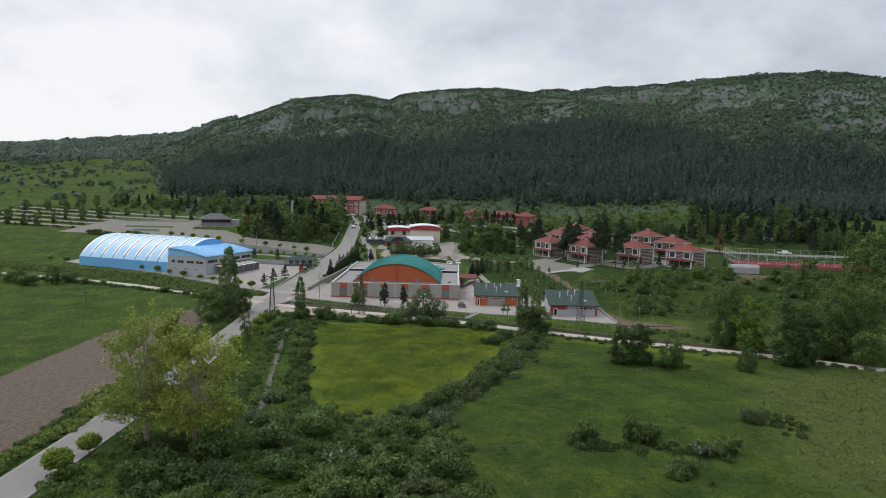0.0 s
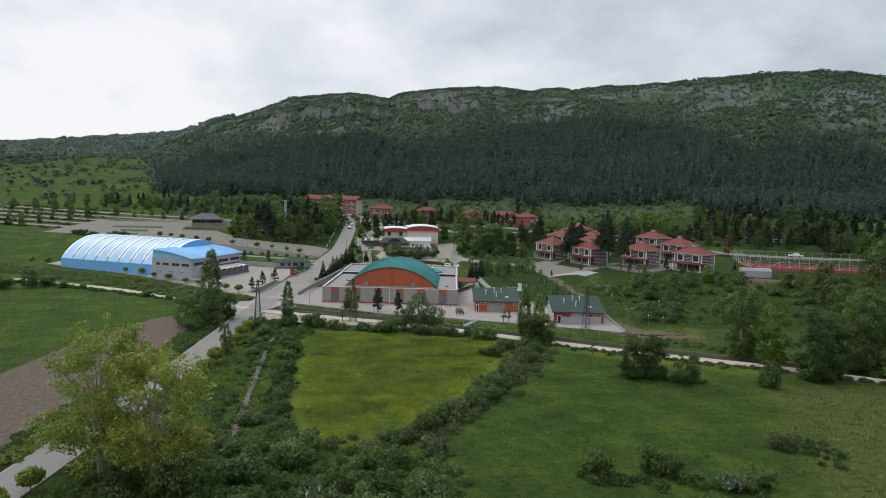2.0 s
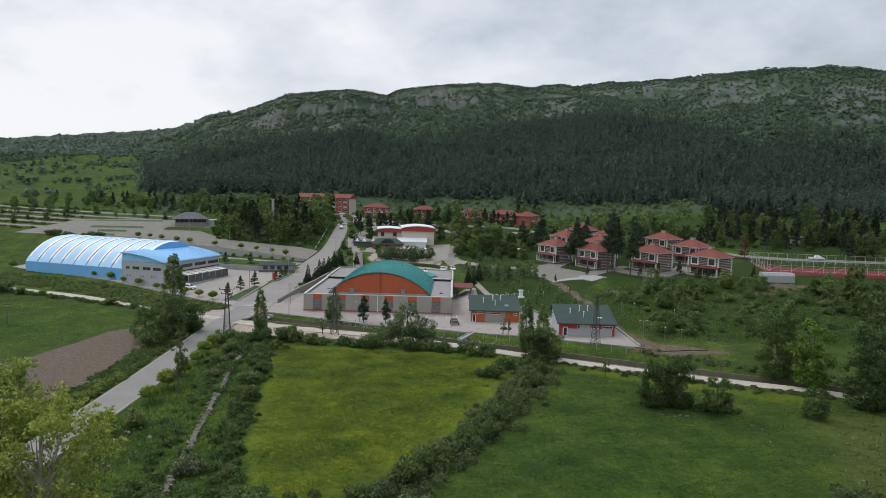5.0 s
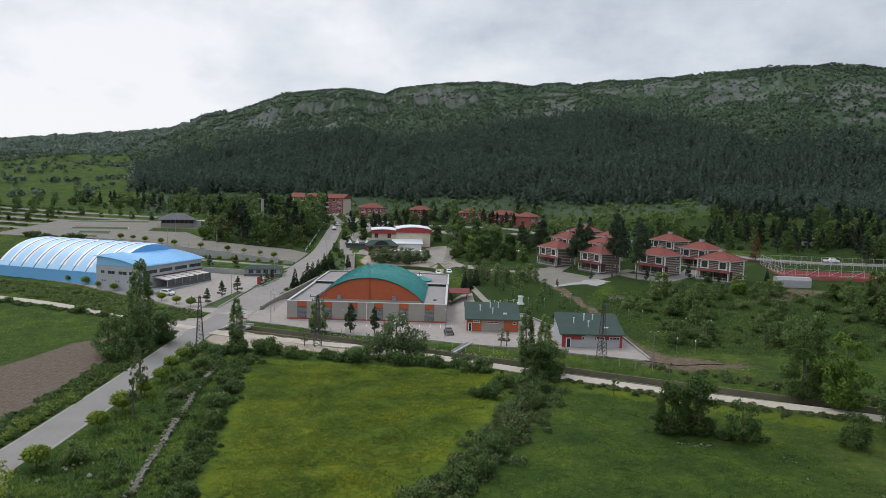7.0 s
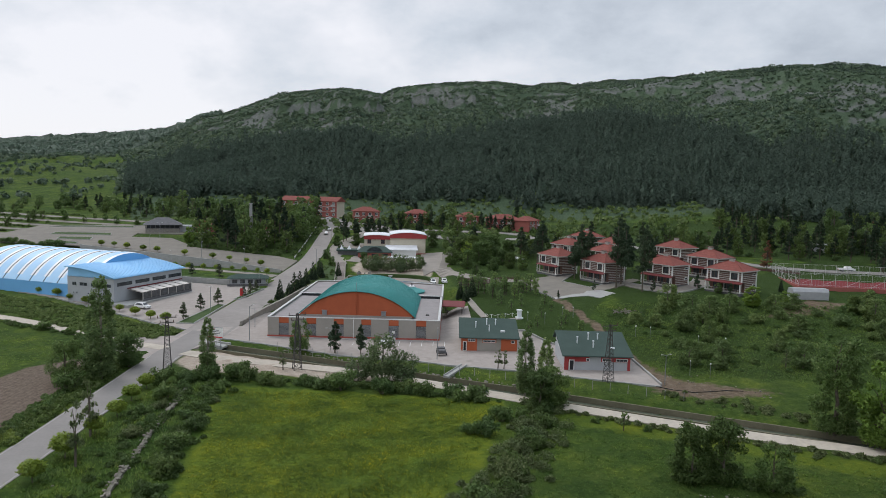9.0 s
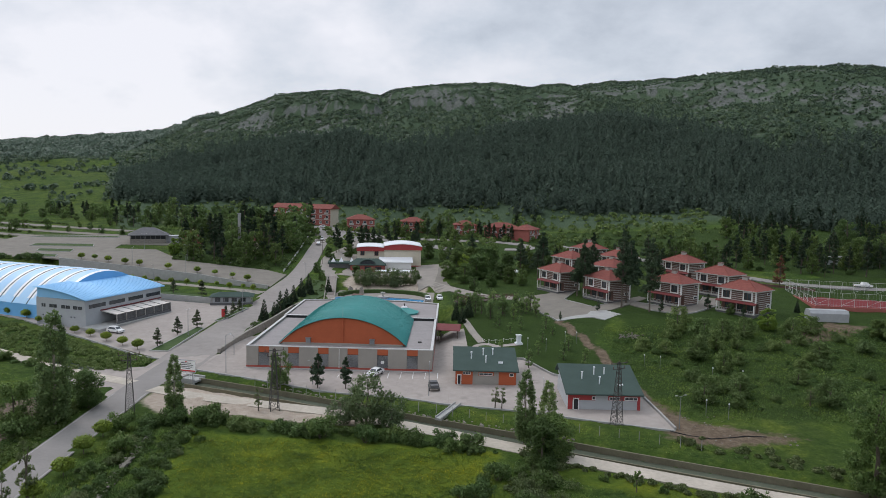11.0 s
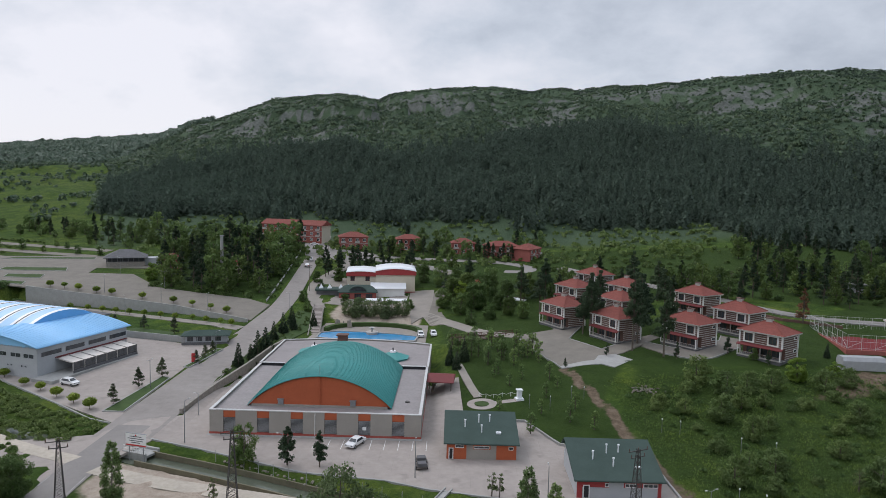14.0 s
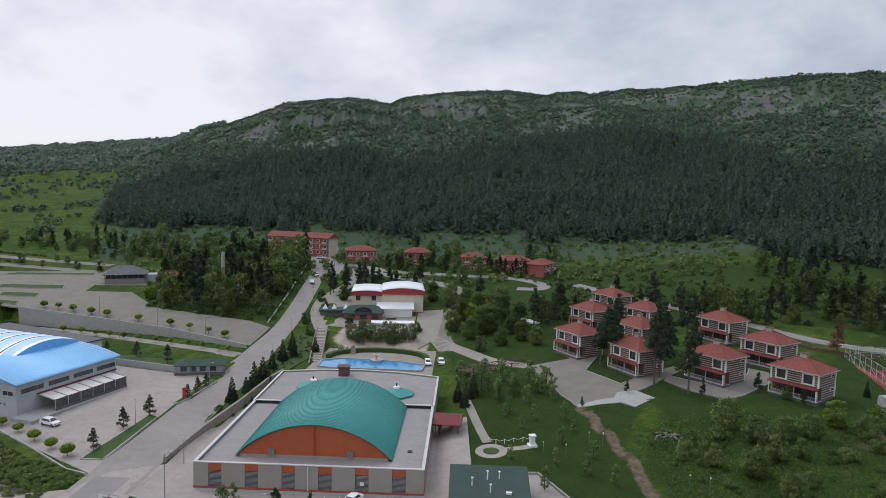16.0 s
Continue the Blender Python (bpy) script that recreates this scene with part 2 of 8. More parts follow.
# ---- the lie of the land ----
KNOT_Y = np.array([-400, -40, 0, 40, 75, 110, 160, 230, 320], float)
KNOT_X = np.array([-120, -60, -33, 0, 55, 110, 200], float)
KNOT_Z = np.array([
    (0, 0, .3, 1.6, 2.2, 8.6, 11.5, 16, 23),
    (0, 0, .3, 1.6, 2.2, 6.5, 10.5, 15.5, 23),
    (0, 0, .5, 1.6, 2.8, 5.8, 9.8, 15.5, 24),
    (0, 0, 0, .2, 1, 3.2, 7.4, 14, 24),
    (0, 0, .6, 5.2, 6, 7, 10, 15, 25),
    (0, .3, 2.5, 7, 9, 10.5, 13, 18, 30),
    (0, 1, 4, 8, 10, 12, 16, 24, 36),
])
# bearing of the ridge in degrees, and how steeply one looks up to it
RIDGE_A = np.array([-70, -45, -33.1, -29.7, -26.0, -22.1, -21.3, -19.3, -16.8, -13.8, -12.5, -9.0, -7.2, -5.7, -4.9, -3.1, 1.0, 3.2, 6.0, 10.8, 13.8, 18.0, 20.8, 24.9, 27.8, 30.8, 45, 70], float)
RIDGE_E = np.array([.02, .05, 0.0411, 0.0477, 0.0554, 0.0633, 0.0699, 0.0845, 0.0989, 0.1207, 0.1257, 0.1332, 0.1314, 0.1277, 0.1352, 0.1409, 0.1482, 0.1481, 0.1447, 0.1486, 0.1512, 0.1549, 0.1607, 0.1646, 0.1624, 0.1557, .10, .03], float)
HUB = (20.0, -164.0, 33.0)
# the crags below the ridge: bearing, how far up they begin, and how much of a cliff they make
CRAG_A = np.array([-24, -20, -17, -12, -6, -5.2, -4.4, 0, 4, 9, 14, 20, 24, 30, 40], float)
CRAG_S = np.array([.80, .76, .68, .60, .60, .70, .64, .68, .72, .76, .78, .74, .76, .80, .80], float)
CRAG_W = np.array([0, .5, .9, 1, 1, .6, 1, .95, .8, .55, .45, .6, .5, .4, .3], float)
# bare rocky patches: bearing, share of the slope, half width, half height
BARE = ((7, .55, 4.5, .15), (21.5, .68, 3.0, .09), (-2, .72, 4, .10), (29, .62, 5, .18), (14, .82, 5, .08), (-11, .50, 5, .06), (26, .40, 4, .06), (-15, .62, 3, .08))


def smooth(a, b, v):
    s = np.clip((v - a) / (b - a), 0, 1)
    return s * s * (3 - 2 * s)


def lowland(x, y):
    """The valley floor with its slopes, from profiles across it."""
    x, y = np.clip(x, -120, 200), np.clip(y, -400, 320)
    i = np.clip(np.searchsorted(KNOT_X, x) - 1, 0, len(KNOT_X) - 2)
    j = np.clip(np.searchsorted(KNOT_Y, y) - 1, 0, len(KNOT_Y) - 2)
    u = (x - KNOT_X[i]) / (KNOT_X[i + 1] - KNOT_X[i])
    v = (y - KNOT_Y[j]) / (KNOT_Y[j + 1] - KNOT_Y[j])
    return ((KNOT_Z[i, j] * (1 - u) + KNOT_Z[i + 1, j] * u) * (1 - v)
            + (KNOT_Z[i, j + 1] * (1 - u) + KNOT_Z[i + 1, j + 1] * u) * v)


WALL_X, WALL_Y = (-125, -118, -90, -63, -45, -37), (108, 107, 102, 96, 88, 84)      # upper retaining wall
LOW_X, LOW_Y = (-78, -66, -44), (69, 67, 60.5)                                        # lower one


def waves(x, y, size, seed=0):
    """Cheap smooth unevenness, about -1 to 1."""
    r = np.random.RandomState(seed)
    out = 0
    for k in range(7):
        a, p = r.uniform(0, 6.28, 2)
        w = 6.28 / size * r.uniform(.6, 2.2)
        out = out + np.sin((x * np.cos(a) + y * np.sin(a)) * w + p)
    return out / 3.2


def slope_share(x, y):
    """How far up the mountain a place lies: 0 in the valley, 1 on the ridge; and the height of the ridge there."""
    dx, dy = x - HUB[0], y - HUB[1]
    a, r = np.degrees(np.arctan2(dx, dy)), np.hypot(dx, dy)
    foot = np.clip((265 - HUB[1]) / np.maximum(np.cos(np.radians(a)), .3), 420, 800)
    crest = np.interp(a, (-60, -25, -19.5, 0, 18, 35, 60), (2000, 1900, 1150, 1070, 1020, 960, 900))
    top = HUB[2] - 3 + np.interp(a, RIDGE_A, RIDGE_E) * crest
    return (r - foot) / (crest - foot), top, a, r - crest


def height(x, y, back=0.0):
    x, y = np.asarray(x, float), np.asarray(y, float)
    z = lowland(x, y)
    # two terraces behind the car park
    left = (x > -125) & (x < -37)
    wall = np.interp(x, WALL_X, WALL_Y) + back
    low = np.interp(x, LOW_X, LOW_Y) + back
    z = np.where(left & (y < wall) & (y > 40), np.minimum(z, 3.2), z)
    z = np.where((x > -78) & (x < -44) & (y >= low) & (y < wall), 3.2, z)
    z = np.where(left & (y < low) & (y > 40), np.minimum(z, 2.0), z)
    deck = smooth(-20, -16, x) * smooth(22, 17, x) * smooth(58, 63, y) * smooth(99, 93, y)      # level ground round the pool
    z = z * (1 - deck) + 1.7 * deck
    pad = smooth(-27.2, -25.2, x) * smooth(24, 20, x) * smooth(-4, 0, y) * smooth(62, 57, y)          # the hall stands on a level cut
    z = z * (1 - pad) + .05 * pad
    s, top, a, past = slope_share(x, y)
    share = np.clip(s, 0, 1) ** 1.05
    z = z * (1 - share) + top * share
    sight = HUB[2] - 4 + np.interp(a, RIDGE_A, RIDGE_E) * np.hypot(x - HUB[0], y - HUB[1])
    edge = np.interp(a, CRAG_A, CRAG_S) + .045 * waves(x, y, 120, 41) + .03 * waves(x, y, 42, 42)
    crag = (.55 * smooth(edge, edge + .03, s) + .45 * smooth(edge + .10, edge + .14, s)) * np.interp(a, CRAG_A, CRAG_W) * np.clip(.72 + .35 * waves(x, y, 55, 43), 0, 1) * (past < 0)
    z = z + crag * np.maximum(sight - z, 0)
    z = z + waves(x, y, 260, 3) * 7 * np.clip(s * 4, 0, 1) * np.clip((1 - s) * 3, 0, 1) * (1 - crag)
    z = z + waves(x, y, 70, 4) * 2.2 * np.clip(s * 5, 0, 1) * (1 - .6 * crag)
    z = z - np.maximum(past, 0) * .22
    return np.where(np.abs(a) > 100, lowland(x, y), z)


def bareness(x, y):
    """How rocky the mountainside is: steep crags and stony patches, 0 to 1."""
    s, _, a, past = slope_share(x, y)
    steep = np.hypot(height(x + 4, y) - height(x - 4, y), height(x, y + 4) - height(x, y - 4)) / 8
    out = .8 * smooth(.35, .8, steep)
    for b, t, wb, wt in BARE:
        out = np.maximum(out, .85 * np.exp(-((a - b) / wb) ** 2 - ((s - t) / wt) ** 2))
    out = out * .72 - .04 + .20 * waves(x, y, 95, 12) + .28 * waves(x, y, 30, 13) + .30 * waves(x, y, 13, 14) + .08 * smooth(.5, .9, s)
    return np.clip(out, 0, 1) * smooth(.2, .4, s) * (np.abs(a) < 60) * smooth(-25, -20, a)


# ---- building blocks ----
class Mesh:
    """Vertices and faces of one part."""

    def __init__(self):
        self.v, self.f, self.m = [], [], []

    def add(self, verts, faces, mat=0):
        k = len(self.v)
        self.v += [tuple(p) for p in verts]
        self.f += [tuple(i + k for i in q) for q in faces]
        self.m += [mat] * len(faces)
        return self

    def box(self, x0, x1, y0, y1, z0, z1, mat=0):
        p = [(x, y, z) for z in (z0, z1) for x, y in ((x0, y0), (x1, y0), (x1, y1), (x0, y1))]
        return self.add(p, [(3, 2, 1, 0), (4, 5, 6, 7), (0, 1, 5, 4), (1, 2, 6, 5), (2, 3, 7, 6), (3, 0, 4, 7)], mat)

    def prism(self, poly, z0, z1, mat=0):
        """A polygon (counter-clockwise) between two heights; z0, z1 may be functions of x, y."""
        n = len(poly)
        a = z0 if callable(z0) else lambda x, y: z0
        b = z1 if callable(z1) else lambda x, y: z1
        p = [(x, y, a(x, y)) for x, y in poly] + [(x, y, b(x, y)) for x, y in poly]
        return self.add(p, [tuple(range(n))[::-1], tuple(range(n, 2 * n))] + [(i, (i + 1) % n, n + (i + 1) % n, n + i) for i in range(n)], mat)

    def rod(self, a, b, r0, r1=None, n=6, mat=0):
        a, b = Vector(a), Vector(b)
        r1 = r0 if r1 is None else r1
        q = (b - a).to_track_quat("Z", "Y")
        p = []
        for c, r in ((a, r0), (b, r1)):
            p += [c + q @ Vector((r * math.cos(6.2832 * i / n), r * math.sin(6.2832 * i / n), 0)) for i in range(n)]
        return self.add(p, [tuple(range(n))[::-1], tuple(range(n, 2 * n))] + [(i, (i + 1) % n, n + (i + 1) % n, n + i) for i in range(n)], mat)

    def bar(self, a, b, w, h, mat=0):
        """A straight bar of width w and height h between two points."""
        a, b = Vector(a), Vector(b)
        d = (b - a).normalized()
        s = d.cross(Vector((0, 0, 1)))
        s = s.normalized() if s.length > 1e-4 else Vector((1, 0, 0))
        u = s.cross(d)
        p = [c + s * x * w / 2 + u * y * h / 2 for c in (a, b) for x, y in ((-1, -1), (1, -1), (1, 1), (-1, 1))]
        return self.add(p, [(3, 2, 1, 0), (4, 5, 6, 7), (0, 1, 5, 4), (1, 2, 6, 5), (2, 3, 7, 6), (3, 0, 4, 7)], mat)

    def data(self, name, mats, soft=False):
        me = bpy.data.meshes.new(name)
        me.from_pydata(self.v, [], self.f)
        for m in mats if isinstance(mats, (list, tuple)) else [mats]:
            me.materials.append(m)
        me.polygons.foreach_set("material_index", self.m)
        if soft:
            me.polygons.foreach_set("use_smooth", [True] * len(self.f))
        me.update()
        return me


def arrays_mesh(name, v, f, mats, mat_index=None, soft=False, normals=None):
    """A mesh from arrays: vertices n x 3, faces m x k."""
    me = bpy.data.meshes.new(name)
    v, f = np.asarray(v, np.float32), np.asarray(f, np.int32)
    me.vertices.add(len(v))
    me.vertices.foreach_set("co", v.ravel())
    me.loops.add(f.size)
    me.loops.foreach_set("vertex_index", f.ravel())
    me.polygons.add(len(f))
    me.polygons.foreach_set("loop_start", np.arange(0, f.size, f.shape[1], dtype=np.int32))
    for m in mats if isinstance(mats, (list, tuple)) else [mats]:
        me.materials.append(m)
    if mat_index is not None:
        me.polygons.foreach_set("material_index", np.asarray(mat_index, np.int32))
    if soft:
        me.polygons.foreach_set("use_smooth", np.ones(len(f), bool))
    me.update(calc_edges=True)
    if normals is not None:
        me.polygons.foreach_set("use_smooth", np.ones(len(f), bool))
        me.normals_split_custom_set_from_vertices(np.asarray(normals, np.float32))
    return me


def thing(name, x, y, z, rz=0, label="", category="", group="", kind=""):
    ob = new(name)
    ob.empty_display_size = .3
    ob.matrix_world = pose(x, y, z, 0, 0, rz)
    return tagged(ob, label, category, group, kind)


def part(name, mesh, material, parent, label="", soft=False, at=None):
    """One mesh object under a thing or a part."""
    me = mesh.data(name, material, soft) if isinstance(mesh, Mesh) else mesh
    ob = new(name, me)
    ob.parent = parent
    if at is not None:
        ob.matrix_basis = at
    if label:
        ob["label"] = label
    return ob


def solo(name, mesh, material, label="", category="", group="", kind="", soft=False):
    me = mesh.data(name, material, soft) if isinstance(mesh, Mesh) else mesh
    return tagged(new(name, me), label, category, group, kind)


def ground_z(x, y):
    return float(height(x, y))


def inside(x, y, poly):
    """Which of the points lie in the polygon."""
    x, y = np.asarray(x, float), np.asarray(y, float)
    hit = np.zeros(x.shape, bool)
    for (x0, y0), (x1, y1) in zip(poly, poly[1:] + poly[:1]):
        with np.errstate(divide="ignore", invalid="ignore"):
            hit ^= ((y0 > y) != (y1 > y)) & (x < (x1 - x0) * (y - y0) / (y1 - y0 + 1e-12) + x0)
    return hit


def edge_distance(x, y, poly, closed=True):
    """How far points lie from a polygon's outline or from a line."""
    best = np.full(np.shape(x), 1e9)
    for (x0, y0), (x1, y1) in zip(poly, poly[1:] + (poly[:1] if closed else [])):
        dx, dy = x1 - x0, y1 - y0
        t = np.clip(((x - x0) * dx + (y - y0) * dy) / (dx * dx + dy * dy + 1e-9), 0, 1)
        best = np.minimum(best, np.hypot(x - x0 - t * dx, y - y0 - t * dy))
    return best


def cover(x, y, poly, soft):
    """1 inside the polygon, fading over soft metres at its edge."""
    d = edge_distance(x, y, poly)
    d = np.where(inside(x, y, poly), d, -d)
    return np.clip(d / soft + .5, 0, 1)


def resample(line, step):
    out = [line[0]]
    for (x0, y0), (x1, y1) in zip(line, line[1:]):
        n = max(1, int(math.hypot(x1 - x0, y1 - y0) / step))
        out += [(x0 + (x1 - x0) * k / n, y0 + (y1 - y0) * k / n) for k in range(1, n + 1)]
    return out


def rounded(line, times=2):
    """Cuts the corners of a line so that it bends softly."""
    for _ in range(times):
        cut = [line[0]]
        for (x0, y0), (x1, y1) in zip(line, line[1:]):
            cut += [(.75 * x0 + .25 * x1, .75 * y0 + .25 * y1), (.25 * x0 + .75 * x1, .25 * y0 + .75 * y1)]
        line = cut + [line[-1]]
    return line


def offsets(line, left, right):
    """Two lines beside a line."""
    p = np.array(line, float)
    d = np.gradient(p, axis=0)
    d /= np.linalg.norm(d, axis=1)[:, None] + 1e-9
    n = np.stack([-d[:, 1], d[:, 0]], 1)
    l, r = np.asarray(left, float).reshape(-1, 1), np.asarray(right, float).reshape(-1, 1)
    return p + n * l, p - n * r


def strip(line, left, right, lift, drop=.35, step=2.0):
    """A road or path laid on the land along a line, with sides."""
    line = resample(rounded(line), step)
    a, b = offsets(line, left, right)
    m, n = Mesh(), len(line)
    za, zb = height(a[:, 0], a[:, 1]) + lift, height(b[:, 0], b[:, 1]) + lift
    v = [(*a[i], za[i]) for i in range(n)] + [(*b[i], zb[i]) for i in range(n)]
    v += [(*a[i], za[i] - drop) for i in range(n)] + [(*b[i], zb[i] - drop) for i in range(n)]
    f = []
    for i in range(n - 1):
        f += [(i, n + i, n + i + 1, i + 1), (2 * n + i, i, i + 1, 2 * n + i + 1), (n + i, 3 * n + i, 3 * n + i + 1, n + i + 1)]
    return m.add(v, f)


def slab(poly, lift, drop=.4, step=3.0):
    """A paved area laid on the land inside a polygon, with an edge."""
    bm = bmesh.new()
    face = bm.faces.new([bm.verts.new((x, y, 0)) for x, y in poly])
    xs, ys = [p[0] for p in poly], [p[1] for p in poly]
    for k in range(2):
        lo, hi = (min(xs), max(xs)) if k == 0 else (min(ys), max(ys))
        for c in np.arange(lo + step, hi - .2, step):
            bmesh.ops.bisect_plane(bm, geom=bm.verts[:] + bm.edges[:] + bm.faces[:], plane_co=(c, 0, 0) if k == 0 else (0, c, 0), plane_no=(1, 0, 0) if k == 0 else (0, 1, 0))
    rim = [e for e in bm.edges if e.is_boundary]
    low = bmesh.ops.extrude_edge_only(bm, edges=rim)["geom"]
    low = {v for v in low if isinstance(v, bmesh.types.BMVert)}
    for v in bm.verts:
        v.co.z = ground_z(v.co.x, v.co.y) + lift - (drop if v in low else 0)
    bmesh.ops.recalc_face_normals(bm, faces=bm.faces)
    me = bpy.data.meshes.new("slab")
    bm.to_mesh(me)
    bm.free()
    return me


# ---- fields, roads and yards on the plan ----
YELLOW = [(-18, -37), (30, -42), (26, -66), (19, -86), (9, -104), (0, -111), (-6.5, -92), (-12, -60)]
SOIL = [(-62, -150), (-58.5, -92), (-58, -56), (-54, -30), (-47, -22), (-41.5, -36), (-38.5, -65), (-36.5, -100), (-38, -150)]
SANDY = [(-29.5, -14.5), (-21, -12.5), (-13, -16), (-7, -19.5), (4, -25.5), (12, -28.5), (8, -32.5), (0, -31.8), (-8, -30.5), (-17, -29), (-23, -31), (-30, -24)]
SCAR = [(57, -12), (60, -20), (63, -27), (70, -31), (79, -33), (72, -36), (64, -38), (57, -35)]
FLOWER_LINE = [(36, -47), (50, -54), (64, -60.5), (74, -66)]
SLOPE = [(56, 12), (58, -12), (64, -26), (100, -28), (150, -38), (165, 30), (112, 36), (66, 40)]
GROVE = [(-82, 118), (-52, 111), (-38, 110), (-38, 150), (-46, 212), (-82, 212), (-102, 185), (-92, 152)]
BEHIND = [(22, 100), (70, 108), (120, 112), (150, 96), (200, 90), (215, 210), (90, 215), (-20, 220), (-24, 150), (22, 140)]
TERRACE = [(-15, 98), (-14, 112), (-3, 118), (12, 118), (15, 101), (14, 92), (2, 95), (-9, 93)]
LAWN = [(27, 6), (38, 8), (44, -2), (57, -8), (56, 20), (64, 38), (95, 36), (108, 34), (112, 60), (42, 110), (20, 95), (26, 35)]
STONY = [(58, -125), (72, -75), (120, -70), (150, -140), (90, -160)]
EARTH_PATH = [(50.5, 36), (53.8, 21.5), (55.8, 11.2), (56.8, 2), (57.4, -6), (59, -20)]
EARTH_PATCH = [(98, 18), (107, 26), (116, 33), (124, 30), (112, 20)]
ROAD_LOW = [(-30, -330), (-30, -135), (-30, -100), (-30.8, -70), (-32.3, -45), (-33.6, -20), (-33.5, 2)]
ROAD_UP = [(-33.2, -4), (-33, 10), (-32.4, 45), (-32.5, 75), (-31.3, 105), (-33, 130), (-35.5, 157), (-40, 212), (-44, 250)]
ROAD_FAR = [(-40, 208), (-15, 197), (10, 186), (22, 172)]
DRIVE = [(22, 172), (25, 150), (17.5, 122), (18, 104), (20, 94)]
LANES = [[(-128, 126 + 15 * k), (-180, 138 + 15 * k), (-250, 160 + 15 * k)] for k in range(5)]
ROAD_BACK = [(70, 175), (96, 135), (112, 108), (124, 86), (140, 76), (185, 70)]
TRACK = [(-31, -17), (-22, -20.5), (-7, -24), (4, -26.5), (21, -34.5), (41.5, -44.7), (66.5, -55.8), (80, -60.5), (93, -68), (130, -86), (220, -120)]
LEFT_TRACK = [(-36, -14), (-50.5, -8), (-78, 8.5), (-106, 17.5), (-170, 36), (-300, 60)]
STREAM = [(-62, 2), (-40, -5.5), (-26, -11), (-12.6, -15.6), (2, -21.5), (15.6, -28.3), (30, -34.5), (41, -39), (66, -50), (93, -62), (130, -80), (220, -114)]
YARD = [(-28, -4), (-17, -8), (1, -15.5), (14.5, -17.8), (21, -20.5), (36, -24), (46, -27.5), (58.6, -31.4), (57.7, -13), (56.8, -9), (43.5, -2), (38.3, 8), (27, 8), (26, 34), (18, 34), (18, 1), (-18, 1), (-18, 33), (-18.4, 42), (-23.8, 42), (-25, 33.4), (-26.2, 25), (-27, 14), (-27, 8)]
LOT = [(-38.2, 3), (-38.2, 59.6), (-44, 60), (-66, 66.4), (-78, 68.4), (-96, 80), (-128, 96), (-130, 56), (-86, 34.5), (-54, 12.8)]
UPPER_LOT = [(-126, 110), (-118, 108.6), (-90, 103.6), (-63, 97.6), (-45, 89.6), (-36.5, 86), (-35.5, 104), (-44, 110), (-79, 119), (-86, 127), (-96, 138), (-112, 136), (-114, 146), (-96, 150), (-94, 172), (-130, 172), (-166, 166), (-166, 114), (-130, 109)]
PLAZA = [(41.7, 68.9), (47.2, 44.1), (49.8, 36.7), (58.4, 41.5), (66.2, 47.2), (73.8, 55.8), (79.5, 61.8), (77.9, 64.7), (72.9, 61.3), (61.8, 51.0), (55.5, 62.2), (61.4, 76.5), (65, 97), (58, 97), (53, 73.6)]
VILLA_LOOP = [(74.5, 57.1), (72.3, 53.3), (76.1, 46.0), (82.1, 40.3), (86.5, 42.4), (96.7, 51.4), (99.0, 58.7), (95.6, 62.0), (93.5, 57.6), (85.3, 49.2), (79.5, 51.8)]
SQUARE = [(-50, 226), (-43, 194), (-25, 186), (-11, 194), (-13, 208), (-33, 214), (-40, 226)]
BYROAD = [(8.5, 137), (9.5, 112), (11.5, 95), (16.5, 100), (17.5, 122), (17.5, 138)]
DECK = [(-17, 62), (17, 62), (17, 94), (-15, 94)]
UP_LANE = [(-19.5, 106), (-23, 115), (-26.2, 128), (-27.4, 143), (-24.6, 158), (-21.5, 172), (-22, 188)]
HOUSE_ROAD = [(-20, 204), (2, 203), (22, 197), (40, 193), (52, 186), (58, 176), (56, 168), (46, 170)]
GARDEN_PATH = [(26, 44), (28.5, 28), (30, 21)]
CROSS_PATH = [(15, 103), (20.5, 93.5), (26, 85.5), (32.5, 75), (42, 69)]
WALKWAY = [(-112, 103), (-92, 98), (-70, 90), (-52, 83.5), (-37, 77.5)]
PAVED = (YARD, LOT, UPPER_LOT, PLAZA, DECK, VILLA_LOOP, SQUARE, BYROAD)
LINES = ((ROAD_LOW, 3.0), (ROAD_UP, 4.2), (ROAD_FAR, 2.8), (DRIVE, 2.6), *[(q, 2.6) for q in LANES], (ROAD_BACK, 2.6), (TRACK, 1.7), (LEFT_TRACK, 1.6), (UP_LANE, 2.2), (HOUSE_ROAD, 2.4), (GARDEN_PATH, 1.0), (CROSS_PATH, 2.4), (WALKWAY, 1.8))


def axis(lo, a, b, hi, step, grow, fine_lo, fine_hi, most=6.0):
    """Grid lines: close in the middle, at most so far apart up to the fine limits, then ever wider."""
    def outwards(start, end, fine):
        at, s, out = 0.0, step, []
        while at < end - start:
            s = s * grow if at > fine - start else min(s * grow, most)
            at += s
            out.append(start + at)
        return out
    mid = list(np.arange(a, b + .1, step))
    return np.array([-v for v in outwards(-mid[0], -lo, -fine_lo)][::-1] + mid + outwards(mid[-1], hi, fine_hi))


